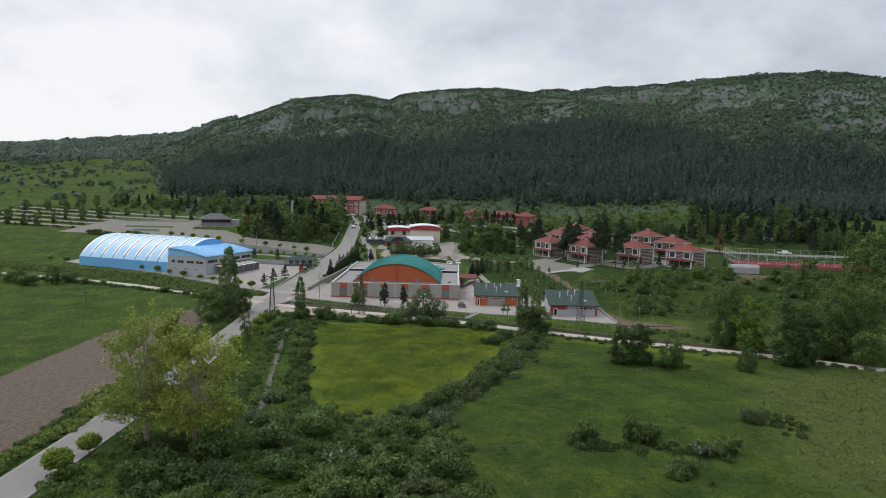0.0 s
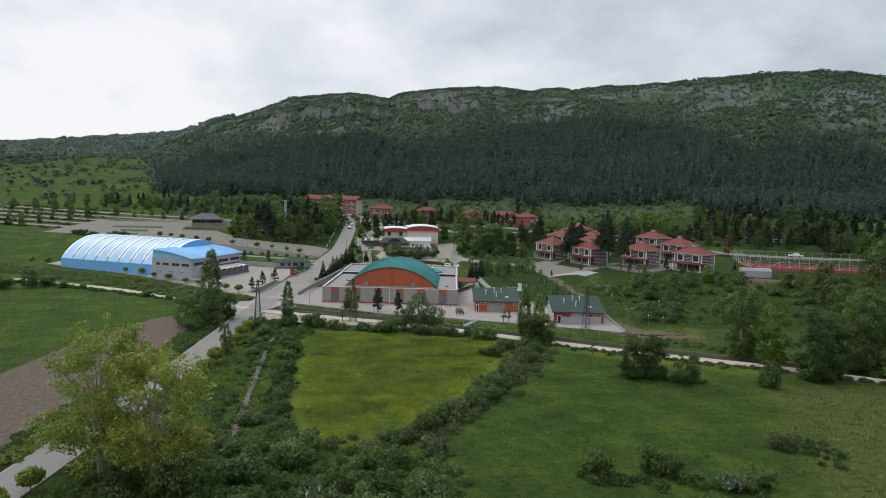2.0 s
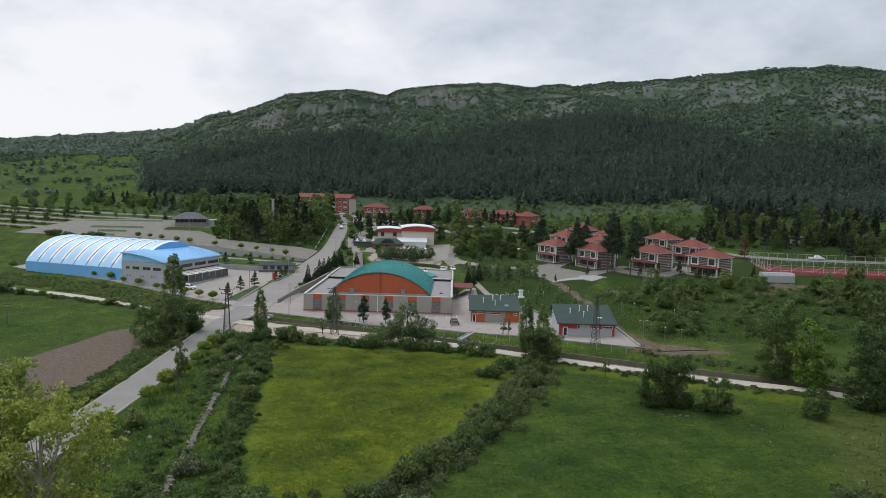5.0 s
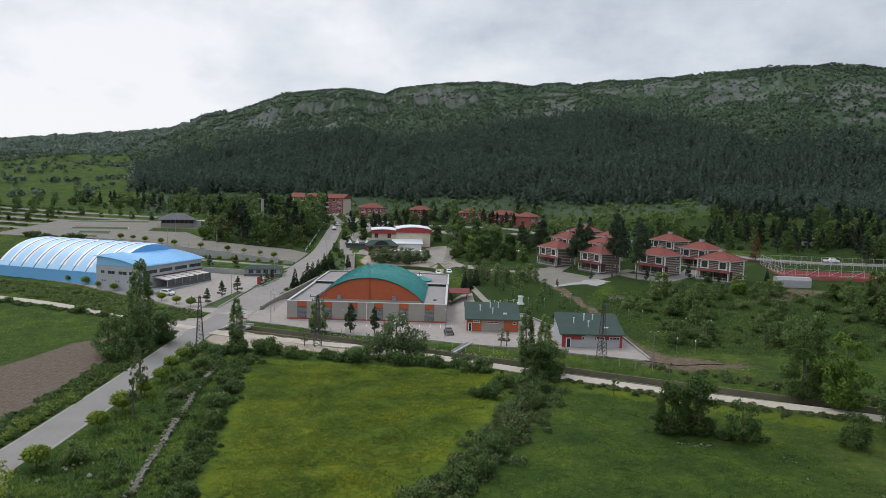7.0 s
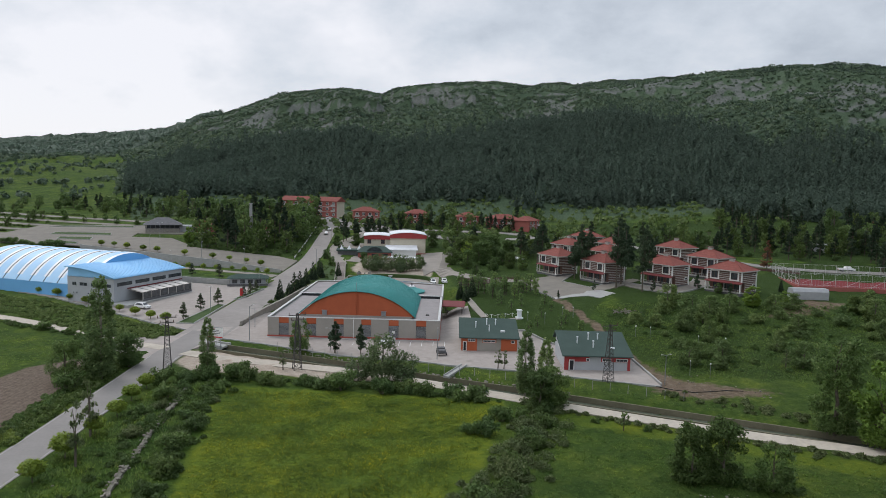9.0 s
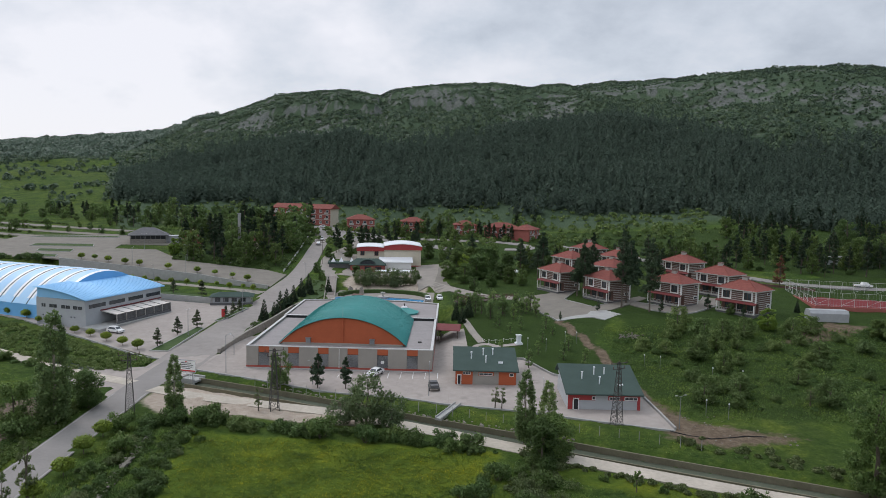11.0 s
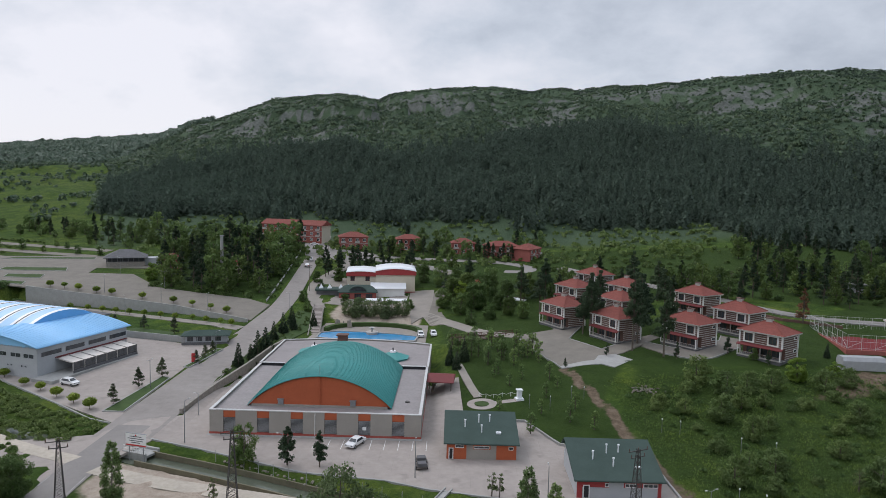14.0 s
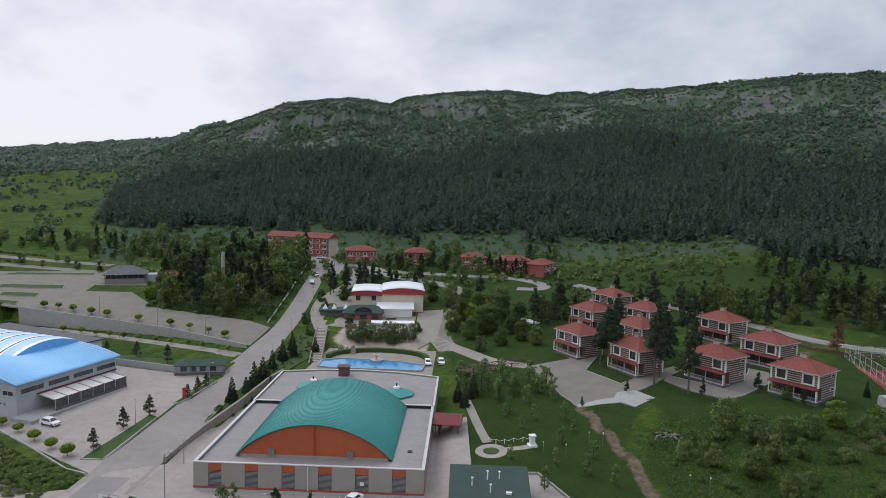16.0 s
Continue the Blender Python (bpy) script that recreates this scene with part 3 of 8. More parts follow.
gx, gy = axis(-4200, -170, 190, 4200, 2.0, 1.06, -520, 680), axis(-3500, -170, 230, 4200, 2.0, 1.06, -180, 960, 8.0)
X, Y = np.meshgrid(gx, gy, indexing="ij")
Z = height(X, Y, 2.6)
near = (np.abs(X) < 320) & (Y > -340) & (Y < 330)
sunk = np.zeros(X.shape)
for poly in PAVED:
    sunk[near] = np.maximum(sunk[near], cover(X[near], Y[near], poly, .5) * .30)
for line, half in LINES:
    d = edge_distance(X[near], Y[near], line, False)
    sunk[near] = np.maximum(sunk[near], np.where(d < half - .8, .30, 0))
d = edge_distance(X[near], Y[near], STREAM, False)
sunk[near] = np.maximum(sunk[near], 1.5 * (1 - smooth(1.6, 4.2, d)))
Z = Z - sunk + np.where(near, waves(X, Y, 14, 9) * .10 * (sunk == 0), 0)
nx, ny = X.shape
idx = np.arange(nx * ny).reshape(nx, ny)
quads = np.stack([idx[:-1, :-1], idx[1:, :-1], idx[1:, 1:], idx[:-1, 1:]], -1).reshape(-1, 4)


def ground_material():
    n = Nodes("meadow_soil_and_rock")
    pos = n.coords()

    def mask(name, ragged=.55, scale=.35):
        """A mask of the land, with a ragged edge."""
        a = n.add("ShaderNodeAttribute")
        a.attribute_name = name
        r = n.math("MULTIPLY", n.math("SUBTRACT", n.noise(scale, 5, .65, pos), .5), ragged)
        m = n.add("ShaderNodeMapRange")
        m.interpolation_type = "SMOOTHSTEP"
        for k, v in (("From Min", .32), ("From Max", .62)):
            m.inputs[k].default_value = v
        n.link(n.math("ADD", a.outputs["Fac"], r), m.inputs["Value"])
        return m.outputs[0]

    broad, medium, small = n.noise(.018, 4, .6, pos), n.noise(.12, 5, .65, pos), n.noise(1.6, 4, .7, pos)
    grass = n.ramp(medium, (.3, (.036, .066, .011)), (.52, (.056, .094, .015)), (.75, (.088, .118, .024)))
    grass = n.mix(.55, grass, n.ramp(small, (.28, (.027, .050, .009)), (.55, (.055, .090, .015)), (.8, (.102, .128, .028))))
    grass = n.mix(.35, grass, n.ramp(broad, (.35, (.040, .082, .012)), (.65, (.080, .104, .022))))
    blade = n.noise(1.1, 8, .8, pos)
    grass = n.mix(.7, grass, n.mix(1.0, grass, n.ramp(blade, (.34, (.50, .60, .60)), (.5, (.98, 1.0, 1.0)), (.66, (1.75, 1.55, 1.7))), "MULTIPLY"))
    tussock = n.noise(.42, 7, .78, pos)
    grass = n.mix(.55, grass, n.mix(1.0, grass, n.ramp(tussock, (.36, (.52, .66, .62)), (.50, (.96, 1.0, .95)), (.64, (1.65, 1.42, 1.5))), "MULTIPLY"))
    patch = n.ramp(n.noise(.13, 5, .65, pos), (.38, (.50, .62, .75)), (.52, (.92, .96, 1.0)), (.64, (1.45, 1.30, 1.1)))
    grass = n.mix(.7, grass, n.mix(1.0, grass, patch, "MULTIPLY"))
    yellow = n.ramp(n.noise(.45, 6, .7, pos), (.30, (.050, .092, .014)), (.5, (.098, .140, .016)), (.70, (.20, .215, .016)))
    yellow = n.mix(.6, yellow, n.ramp(n.noise(.13, 5, .65, pos), (.38, (.034, .070, .013)), (.52, (.085, .128, .016)), (.64, (.165, .185, .016))))
    yellow = n.mix(.6, yellow, n.mix(1.0, yellow, n.ramp(blade, (.34, (.52, .62, .7)), (.5, (1.0, 1.0, 1.0)), (.66, (1.7, 1.45, 1.0))), "MULTIPLY"))
    yellow = n.mix(.8, yellow, n.mix(1.0, yellow, n.ramp(n.noise(.045, 4, .6, pos), (.40, (.62, .78, 1.0)), (.60, (1.28, 1.16, .95))), "MULTIPLY"))
    yellow = n.mix(.35, yellow, n.ramp(small, (.3, (.065, .115, .014)), (.7, (.17, .205, .016))))
    lawn = n.ramp(n.noise(.25, 4, .6, pos), (.3, (.022, .046, .009)), (.7, (.038, .068, .014)))
    lawn = n.mix(.3, lawn, n.ramp(small, (.3, (.017, .034, .008)), (.7, (.055, .08, .02))))
    soil = n.mix(.5, n.ramp(n.noise(.9, 6, .7, pos), (.3, (.105, .078, .058)), (.7, (.225, .180, .142))), n.ramp(n.noise(2.4, 6, .8, pos), (.35, (.070, .051, .038)), (.52, (.155, .122, .096)), (.66, (.29, .24, .195))))
    rows_ = n.add("ShaderNodeTexWave", Scale=.34, Distortion=3.0, Detail=4.0, Detail_Scale=1.5)
    n.link(pos, rows_.inputs["Vector"])
    soil = n.mix(.2, soil, n.mix(1.0, soil, n.ramp(rows_.outputs["Fac"], (.2, (.66, .64, .62)), (.7, (1.15, 1.14, 1.12))), "MULTIPLY"))
    sand = n.ramp(n.noise(.5, 6, .75, pos), (.3, (.33, .27, .215)), (.7, (.50, .43, .355)))
    stony = n.ramp(n.noise(.8, 6, .75, pos), (.35, (.058, .086, .017)), (.6, (.098, .122, .032)), (.78, (.24, .225, .14)))
    # muted, bluish hill green: distance haze is put into the ground colour
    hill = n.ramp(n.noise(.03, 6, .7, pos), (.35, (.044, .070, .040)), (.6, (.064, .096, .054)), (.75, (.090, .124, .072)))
    rock = n.ramp(n.noise(.09, 8, .8, pos), (.3, (.066, .075, .064)), (.5, (.115, .124, .112)), (.72, (.20, .206, .194)))
    rock = n.mix(.45, rock, n.ramp(n.noise(.35, 5, .8, pos), (.34, (.044, .055, .041)), (.55, (.125, .134, .122)), (.7, (.23, .233, .22))))
    earth = n.ramp(n.noise(.8, 6, .75, pos), (.3, (.085, .066, .046)), (.5, (.150, .112, .078)), (.72, (.235, .19, .145)))
    col = grass
    col = n.mix(mask("lawn", .4), col, lawn)
    col = n.mix(mask("yellow", .7, .2), col, yellow)
    col = n.mix(mask("soil", .35), col, soil)
    col = n.mix(mask("stony", .8, .5), col, stony)
    col = n.mix(mask("sand", .6), col, sand)
    col = n.mix(n.math("MULTIPLY", mask("flowery", .9, .3), .7), col, yellow)
    col = n.mix(mask("earth", .8, .6), col, earth)
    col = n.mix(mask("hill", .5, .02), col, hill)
    col = n.mix(mask("rock", 1.1, .05), col, rock)
    n.bump(n.math("ADD", n.noise(2.5, 5, .75, pos), n.noise(.5, 4, .6, pos)), .9, .35)
    return n.done(col, .95, 0, .1)


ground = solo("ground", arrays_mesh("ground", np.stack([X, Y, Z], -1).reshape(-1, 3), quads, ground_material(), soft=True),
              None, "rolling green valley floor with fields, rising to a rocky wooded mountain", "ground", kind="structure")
share, _, bearing, past = slope_share(X, Y)
away = np.where(np.abs(bearing) < 100, 1.0, 0.0)
masks = {
    "yellow": cover(X, Y, YELLOW, 4) * near,
    "soil": cover(X, Y, SOIL, 2.5) * near,
    "lawn": np.maximum.reduce([cover(X, Y, LAWN, 4), .58 * cover(X, Y, SLOPE, 8), cover(X, Y, GROVE, 5), cover(X, Y, BEHIND, 8), cover(X, Y, [(108, 34), (160, 30), (205, 70), (150, 98), (112, 62)], 6)]) * near,
    "stony": cover(X, Y, STONY, 40) * near * .9,
    "sand": np.maximum(cover(X, Y, SANDY, 4), .9 * cover(X, Y, TERRACE, 4)) * near,
    # begins below the slope, so far grass takes the haze-muted hill green too
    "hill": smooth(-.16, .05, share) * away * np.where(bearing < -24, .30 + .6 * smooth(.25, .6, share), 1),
    "rock": bareness(X, Y) * away,
    "earth": np.maximum.reduce([np.clip(1.3 - edge_distance(X, Y, EARTH_PATH, False) / 1.4, 0, 1), cover(X, Y, EARTH_PATCH, 6), .92 * cover(X, Y, SCAR, 7)]) * near,
    "flowery": np.maximum.reduce([.75 * np.clip(1.2 - edge_distance(X, Y, FLOWER_LINE, False) / 4.5, 0, 1), .5 * cover(X, Y, [(20, -46), (34, -52), (30, -70), (22, -64)], 6)]) * near,
}
for key, values in masks.items():
    a = ground.data.attributes.new(key, "FLOAT", "POINT")
    a.data.foreach_set("value", np.ascontiguousarray(values, np.float32).ravel())

solo("road", strip(ROAD_LOW, 3.0, 3.0, .05), M_ASPH, "pale worn asphalt country road with thin edge lines", "road", kind="structure")
up_line = resample(rounded(ROAD_UP), 2.0)
up_w = np.interp([p[1] for p in up_line], (0, 70, 100), (5.2, 4.6, 3.2))


def lane(line, w, lift, drop=.35):
    a, b = offsets(line, w, w)
    n = len(line)
    za, zb = height(a[:, 0], a[:, 1]) + lift, height(b[:, 0], b[:, 1]) + lift
    v = [(*a[i], za[i]) for i in range(n)] + [(*b[i], zb[i]) for i in range(n)] + [(*a[i], za[i] - drop) for i in range(n)] + [(*b[i], zb[i] - drop) for i in range(n)]
    f = []
    for i in range(n - 1):
        f += [(i, n + i, n + i + 1, i + 1), (2 * n + i, i, i + 1, 2 * n + i + 1), (n + i, 3 * n + i, 3 * n + i + 1, n + i + 1)]
    return Mesh().add(v, f)


solo("road", lane(up_line, up_w, .035), M_ROADCONC, "pale concrete road climbing past the sports hall", "road", kind="structure")
solo("road", strip(ROAD_FAR, 2.8, 2.8, .05), M_ASPH, "grey asphalt road bending below the red houses", "road", kind="structure")
solo("road", strip(ROAD_BACK, 2.6, 2.6, .05), M_ASPH, "grey asphalt road along the edge of the wood", "road", kind="structure")
solo("dirt_track", strip(TRACK, 1.7, 1.7, .06), M_TRACK, "pale gravel farm track beside the stream", "track", kind="structure")
solo("dirt_track", strip(LEFT_TRACK, 1.5, 1.5, .06), M_TRACK, "pale earth track between field and bank", "track", kind="structure")
apron = slab([(-36.5, -24), (-50, -12), (-50, -6.5), (-38, -3), (-35, 4), (-27, 8), (-27.5, -5), (-30.4, -14)], .025)
for name, me, mat, label in (
        ("pavement", apron, M_CONC, "pale concrete apron at the road junction"),
        ("yard", slab(YARD, .045), M_CONC, "pale concrete forecourt round the sports hall and pavilions"),
        ("car_park", slab(LOT, .05), M_CONC, "wide pale concrete car park beside the blue hall"),
        ("car_park", slab(UPPER_LOT, .06), M_PLAZA, "upper concrete car park behind the retaining wall"),
        ("plaza", slab(PLAZA, .06), M_PLAZA, "grey paved plaza in front of the villas"),
        ("pavement", slab(VILLA_LOOP, .08, step=2.0), M_PLAZA, "grey paved path round the villa lawns"),
        ("plaza", slab(SQUARE, .09), M_ASPH, "grey paved square where the road meets the houses"),
        ("pavement", slab([(-27, 123), (-19, 112), (8.2, 112), (8.4, 138), (9.5, 152), (-14, 155), (-25, 150)], .045), M_PATH, "paved ground round the cream hall and restaurant"),
        ("pavement", slab(BYROAD, .07), M_PATH, "paved yard beside the cream hall"),
        ("pool_deck", slab(DECK, .05), M_PATH, "paved deck round the blue pools")):
    me.materials.append(mat)
    solo(name, me, None, label, "pavement", kind="structure")
for line, w, label in ((UP_LANE, 2.2, "pale lane climbing beside the restaurant"), (GARDEN_PATH, .9, "pale curved garden path"),
                       (CROSS_PATH, 2.3, "broad pale footpath across the lawn"), (WALKWAY, 1.9, "pale walkway along the terrace")):
    solo("footpath", strip(line, w, w, .07, .3, 1.2), M_PATH, label, "footpath", kind="structure")

solo("road", strip(HOUSE_ROAD, 2.6, 2.6, .06), M_ASPH, "grey road in front of the red houses", "road", kind="structure")
solo("drive", strip(DRIVE, 2.6, 2.6, .06), M_PLAZA, "grey paved drive beside the cream hall", "drive", kind="structure")
for q in LANES:
    solo("parking_lane", strip(q, 2.6, 2.6, .07), M_PLAZA, "grey gravel lane of the parking field", "parking lane", kind="structure")

# edge lines of the lower road
for side, label in ((2.7, "thin white line along the road edge"), (-2.7, "thin white line along the road edge")):
    solo("road_line", strip(ROAD_LOW[:-1], side + .045, .045 - side, .062, .012), M_LINE, label, "road line", kind="structure")

# the stream in its concrete bed
solo("stream", strip(STREAM, 1.9, 1.9, -1.05, .1), M_STREAM, "shallow murky water in a narrow channel", "water", kind="structure")


def bank(line, side, out, lift, high):
    """A low concrete channel wall."""
    line = resample(rounded(line), 2.5)
    k = [side - out, side + out]
    a, b = offsets(line, k[1], -k[0])
    n = len(line)
    v, f = [], []
    for p in (a, b):
        z = height(p[:, 0], p[:, 1])
        v += [(*p[i], z[i] + lift) for i in range(n)] + [(*p[i], z[i] - high) for i in range(n)]
    for i in range(n - 1):
        f += [(i, 2 * n + i, 2 * n + i + 1, i + 1), (n + i, i, i + 1, n + i + 1), (2 * n + i, 3 * n + i, 3 * n + i + 1, 2 * n + i + 1)]
    return Mesh().add(v, f)


for side in (2.1, -2.1):
    solo("channel_wall", bank(STREAM[2:10], side, .14, -.12, 1.5), M_MOSSY, "weathered concrete side wall of the stream channel", "channel wall", kind="structure")


def wall_line(line, low, high, thick, step=2.0):
    """A free wall along a line; low and high are heights as functions of x, y."""
    line = resample(line, step)
    a, b = offsets(line, thick / 2, thick / 2)
    n = len(line)
    v, f = [], []
    for p in (a, b):
        v += [(p[i][0], p[i][1], high(*line[i])) for i in range(n)] + [(p[i][0], p[i][1], low(*line[i])) for i in range(n)]
    for i in range(n - 1):
        f += [(i, 2 * n + i, 2 * n + i + 1, i + 1), (n + i, i, i + 1, n + i + 1), (2 * n + i, 3 * n + i, 3 * n + i + 1, 2 * n + i + 1)]
    f += [(0, n, 3 * n, 2 * n), (n - 1, 3 * n - 1, 4 * n - 1, 2 * n - 1)]
    return Mesh().add(v, f)


UPWALL = list(zip(WALL_X[1:], [y + .3 for y in WALL_Y[1:]]))
solo("retaining_wall", wall_line(UPWALL, lambda x, y: 2.6, lambda x, y: ground_z(x, y + 2.0) + .7, .35), M_KERB,
     "long pale concrete retaining wall below the upper car park", "retaining wall", kind="structure")
solo("retaining_wall", wall_line([(-78, 69), (-66, 67), (-44, 60.6)], lambda x, y: 1.4, lambda x, y: 3.75, .3), M_KERB,
     "grey concrete retaining wall behind the car park", "retaining wall", kind="structure")
solo("grass_strip", slab([(-77, 70), (-66, 68.2), (-45, 62), (-45, 66), (-76, 77)], .06), None, "narrow grass strip on the terrace", "lawn", kind="structure").data.materials.append(M_LAWNBED)


# ---- buildings ----
def arch(half, rise, n=24):
    """Points of a shallow arch over 2 * half, from left to right: (x, z)."""
    r = (half * half + rise * rise) / (2 * rise)
    a = math.asin(min(1, half / r))
    return [(r * math.sin(-a + 2 * a * k / n), r * math.cos(-a + 2 * a * k / n) - r + rise) for k in range(n + 1)]


def vault(half, rise, y0, y1, z, thick, n=24, x0=0.0):
    """A curved roof shell along y."""
    m, p = Mesh(), arch(half, rise, n)
    v = [(x0 + x, y, z + h + t) for y in (y0, y1) for t in (0, thick) for x, h in p]
    k = n + 1
    f = []
    for i in range(n):
        f += [(k + i, 3 * k + i, 3 * k + i + 1, k + i + 1), (i, i + 1, 2 * k + i + 1, 2 * k + i), (i, k + i, k + i + 1, i + 1), (2 * k + i, 2 * k + i + 1, 3 * k + i + 1, 3 * k + i)]
    f += [(0, 2 * k, 3 * k, k), (n, k + n, 3 * k + n, 2 * k + n)]
    return m.add(v, f)


def gable_wall(half, rise, y0, y1, z, n=24, x0=0.0):
    p = arch(half, rise, n)
    v = [(x0 + x, y, z + h) for y in (y0, y1) for x, h in p]
    k = n + 1
    return Mesh().add(v, [tuple(range(k)), tuple(range(2 * k - 1, k - 1, -1))] + [(i, k + i, k + i + 1, i + 1) for i in range(n)] + [(n, 2 * k - 1, k, 0)])


def window(parent, x, z, w, h, y, depth=.08, frame=M_WHITE, bars=1, name="window", glass=M_GLASS, fw=.1):
    """A framed window on a wall that faces -y (local): frame proud of the wall, pane set back in it."""
    fr = Mesh()
    fr.box(x - w / 2, x + w / 2, y - depth, y + .02, z, z + fw).box(x - w / 2, x + w / 2, y - depth, y + .02, z + h - fw, z + h)
    fr.box(x - w / 2, x - w / 2 + fw, y - depth, y + .02, z + fw, z + h - fw).box(x + w / 2 - fw, x + w / 2, y - depth, y + .02, z + fw, z + h - fw)
    for k in range(bars):
        c = x - w / 2 + w * (k + 1) / (bars + 1)
        fr.box(c - fw * .35, c + fw * .35, y - depth * .8, y + .02, z + fw, z + h - fw)
    win = part(name, fr, frame, parent)
    part("pane", Mesh().box(x - w / 2 + fw * .9, x + w / 2 - fw * .9, y - depth * .45, y - .004, z + fw * .9, z + h - fw * .9), glass, win)
    return win


def turned(mesh, rz, x=0.0, y=0.0):
    c, s = math.cos(radians(rz)), math.sin(radians(rz))
    mesh.v = [(a * c - b * s + x, a * s + b * c + y, z) for a, b, z in mesh.v]
    return mesh


# -- the sports hall: grey block walls, orange arched gable, teal vault --
hall = thing("sports_hall", 0, 0, 0, 0, "sports hall with grey walls, orange gable and teal vaulted roof", "sports hall")
W2, TOP = 19.0, 4.64
BAYS = [-19 + 3.58 + 6.07 * k for k in range(6)]
core = Mesh().box(-W2 + .3, W2 - .3, .35, 33, -.4, 4.0)
core.prism([(-W2 + .3, 33), (W2 - .3, 33), (W2 - .3, 55.3), (10, 58.2), (0, 59.4), (-10, 58.6), (-W2 + .3, 56.3)], -.4, 4.3)
part("wall", core, M_GREYBLOCK, hall)
edges = [-19.0] + [e for b in BAYS for e in (b - 1.1, b + 1.1)] + [19.0]
for a, b in zip(edges[::2], edges[1::2]):
    part("wall_panel", Mesh().box(a, b, 0, .36, .55, TOP - .12), M_GREYBLOCK, hall)
for b in BAYS:
    bay = part("window", Mesh().box(b - 1.1, b + 1.1, .22, .36, .55, 3.25), M_DARK, hall, "grey louvred window opening")
    lv = Mesh()
    for k in range(13):
        lv.box(b - 1.05, b + 1.05, .12, .20, .62 + k * .2, .74 + k * .2)
    part("louvre", lv, M_STEEL, bay)
    part("header_panel", Mesh().box(b - 1.1, b + 1.1, .10, .36, 3.25, TOP - .12), M_ORANGE, hall, "orange panel above the window")
part("window", Mesh().box(BAYS[4] - .32, BAYS[4] + .32, .04, .13, 1.5, 2.1), M_WHITE, hall, "small white-framed window")
part("plinth", Mesh().box(-19.05, 19.05, -.06, .30, .12, .55).box(-19.05, -18.75, .3, 33, .12, .55).box(18.75, 19.05, .3, 55, .12, .55), M_PLINTH, hall, "brick-red plinth band")
part("kerb", Mesh().box(-19.3, 19.3, -.85, -.06, -.3, .2), M_KERB, hall)
par = Mesh().box(-19.1, 19.1, -.05, .42, TOP - .12, TOP + .03)
for s in (-1, 1):
    par.box(min(s * 19.1, s * 18.55), max(s * 19.1, s * 18.55), .42, 33, TOP - .12, TOP + .03)
    part("parapet", Mesh().box(min(s * 19.0, s * 18.68), max(s * 19.0, s * 18.68), .36, 33.2, 0, TOP - .12), M_GREYBLOCK, hall)
part("coping", par, M_COPING, hall, "white metal coping")
back = [(-19, 33), (-19, 56.6), (-10, 58.9), (0, 59.7), (10, 58.5), (19, 55.6), (19, 33)]
part("parapet", wall_line(back, lambda x, y: -.3, lambda x, y: 4.68, .32), M_GREYBLOCK, hall)
part("coping", wall_line(back, lambda x, y: 4.68, lambda x, y: 4.82, .46), M_COPING, hall, "white metal coping")
part("flat_roof", Mesh().box(-18.66, 18.66, .44, 33, 4.0, 4.12), M_FLATROOF, hall, "grey felt flat roof with patches")
part("flat_roof", Mesh().prism([(-18.7, 33.25), (18.7, 33.25), (18.7, 55.2), (10, 58.1), (0, 59.3), (-10, 58.5), (-18.7, 56.2)], 4.3, 4.44), M_FLATROOF, hall, "grey felt flat roof")
for a, b in ((-18.6, -13.4), (13.2, 18.6)):
    st_ = part("roof_step", Mesh().box(a, b, 32.9, 33.35, 4.1, 4.75), M_DARK, hall, "dark upstand across the roof")
    part("capping", Mesh().box(a, b, 32.8, 33.45, 4.75, 4.85), M_COPING, st_, "white capping")
part("vault_roof", vault(13.4, 5.75, 3.9, 33.2, 4.25, .16), M_TEAL, hall, "teal metal vaulted roof", True)
seams = Mesh()
pa = arch(13.4, 5.75, 24)
for k in range(1, 40):
    y = 3.9 + 29.3 * k / 40
    for (x0, h0), (x1, h1) in zip(pa, pa[1:]):
        seams.bar((x0, y, 4.43 + h0), (x1, y, 4.43 + h1), .05, .05)
part("roof_seams", seams, M_TEAL, hall)
part("gable", gable_wall(13.15, 5.55, 4.35, 4.75, 4.30), M_ORANGE, hall, "orange arched gable wall")
part("gable", gable_wall(13.15, 5.55, 32.4, 32.8, 4.30), M_ORANGE, hall, "orange arched gable wall")
part("gable_base", Mesh().box(-12.6, 12.6, 4.1, 4.34, 4.1, 4.55), M_GREYBLOCK, hall)
for x in (-7.2, 6.2):
    v = part("vent", Mesh().box(x - .5, x + .5, 3.95, 4.35, 4.55, 5.5).box(x - .6, x + .6, 3.8, 4.35, 5.5, 5.62), M_STEEL, hall, "grey metal vent box")
part("downpipe", Mesh().rod((0, 4.28, 4.3), (0, 4.28, 9.8), .08).rod((.35, 4.28, 4.3), (.35, 4.28, 9.8), .05), M_ORANGE, hall)
part("downpipe", Mesh().rod((0, -.08, .4), (0, -.08, 4.4), .07), M_WHITE, hall)
part("mast", Mesh().rod((0, 4.3, 9.9), (0, 4.3, 12.2), .04), M_STEEL, hall)
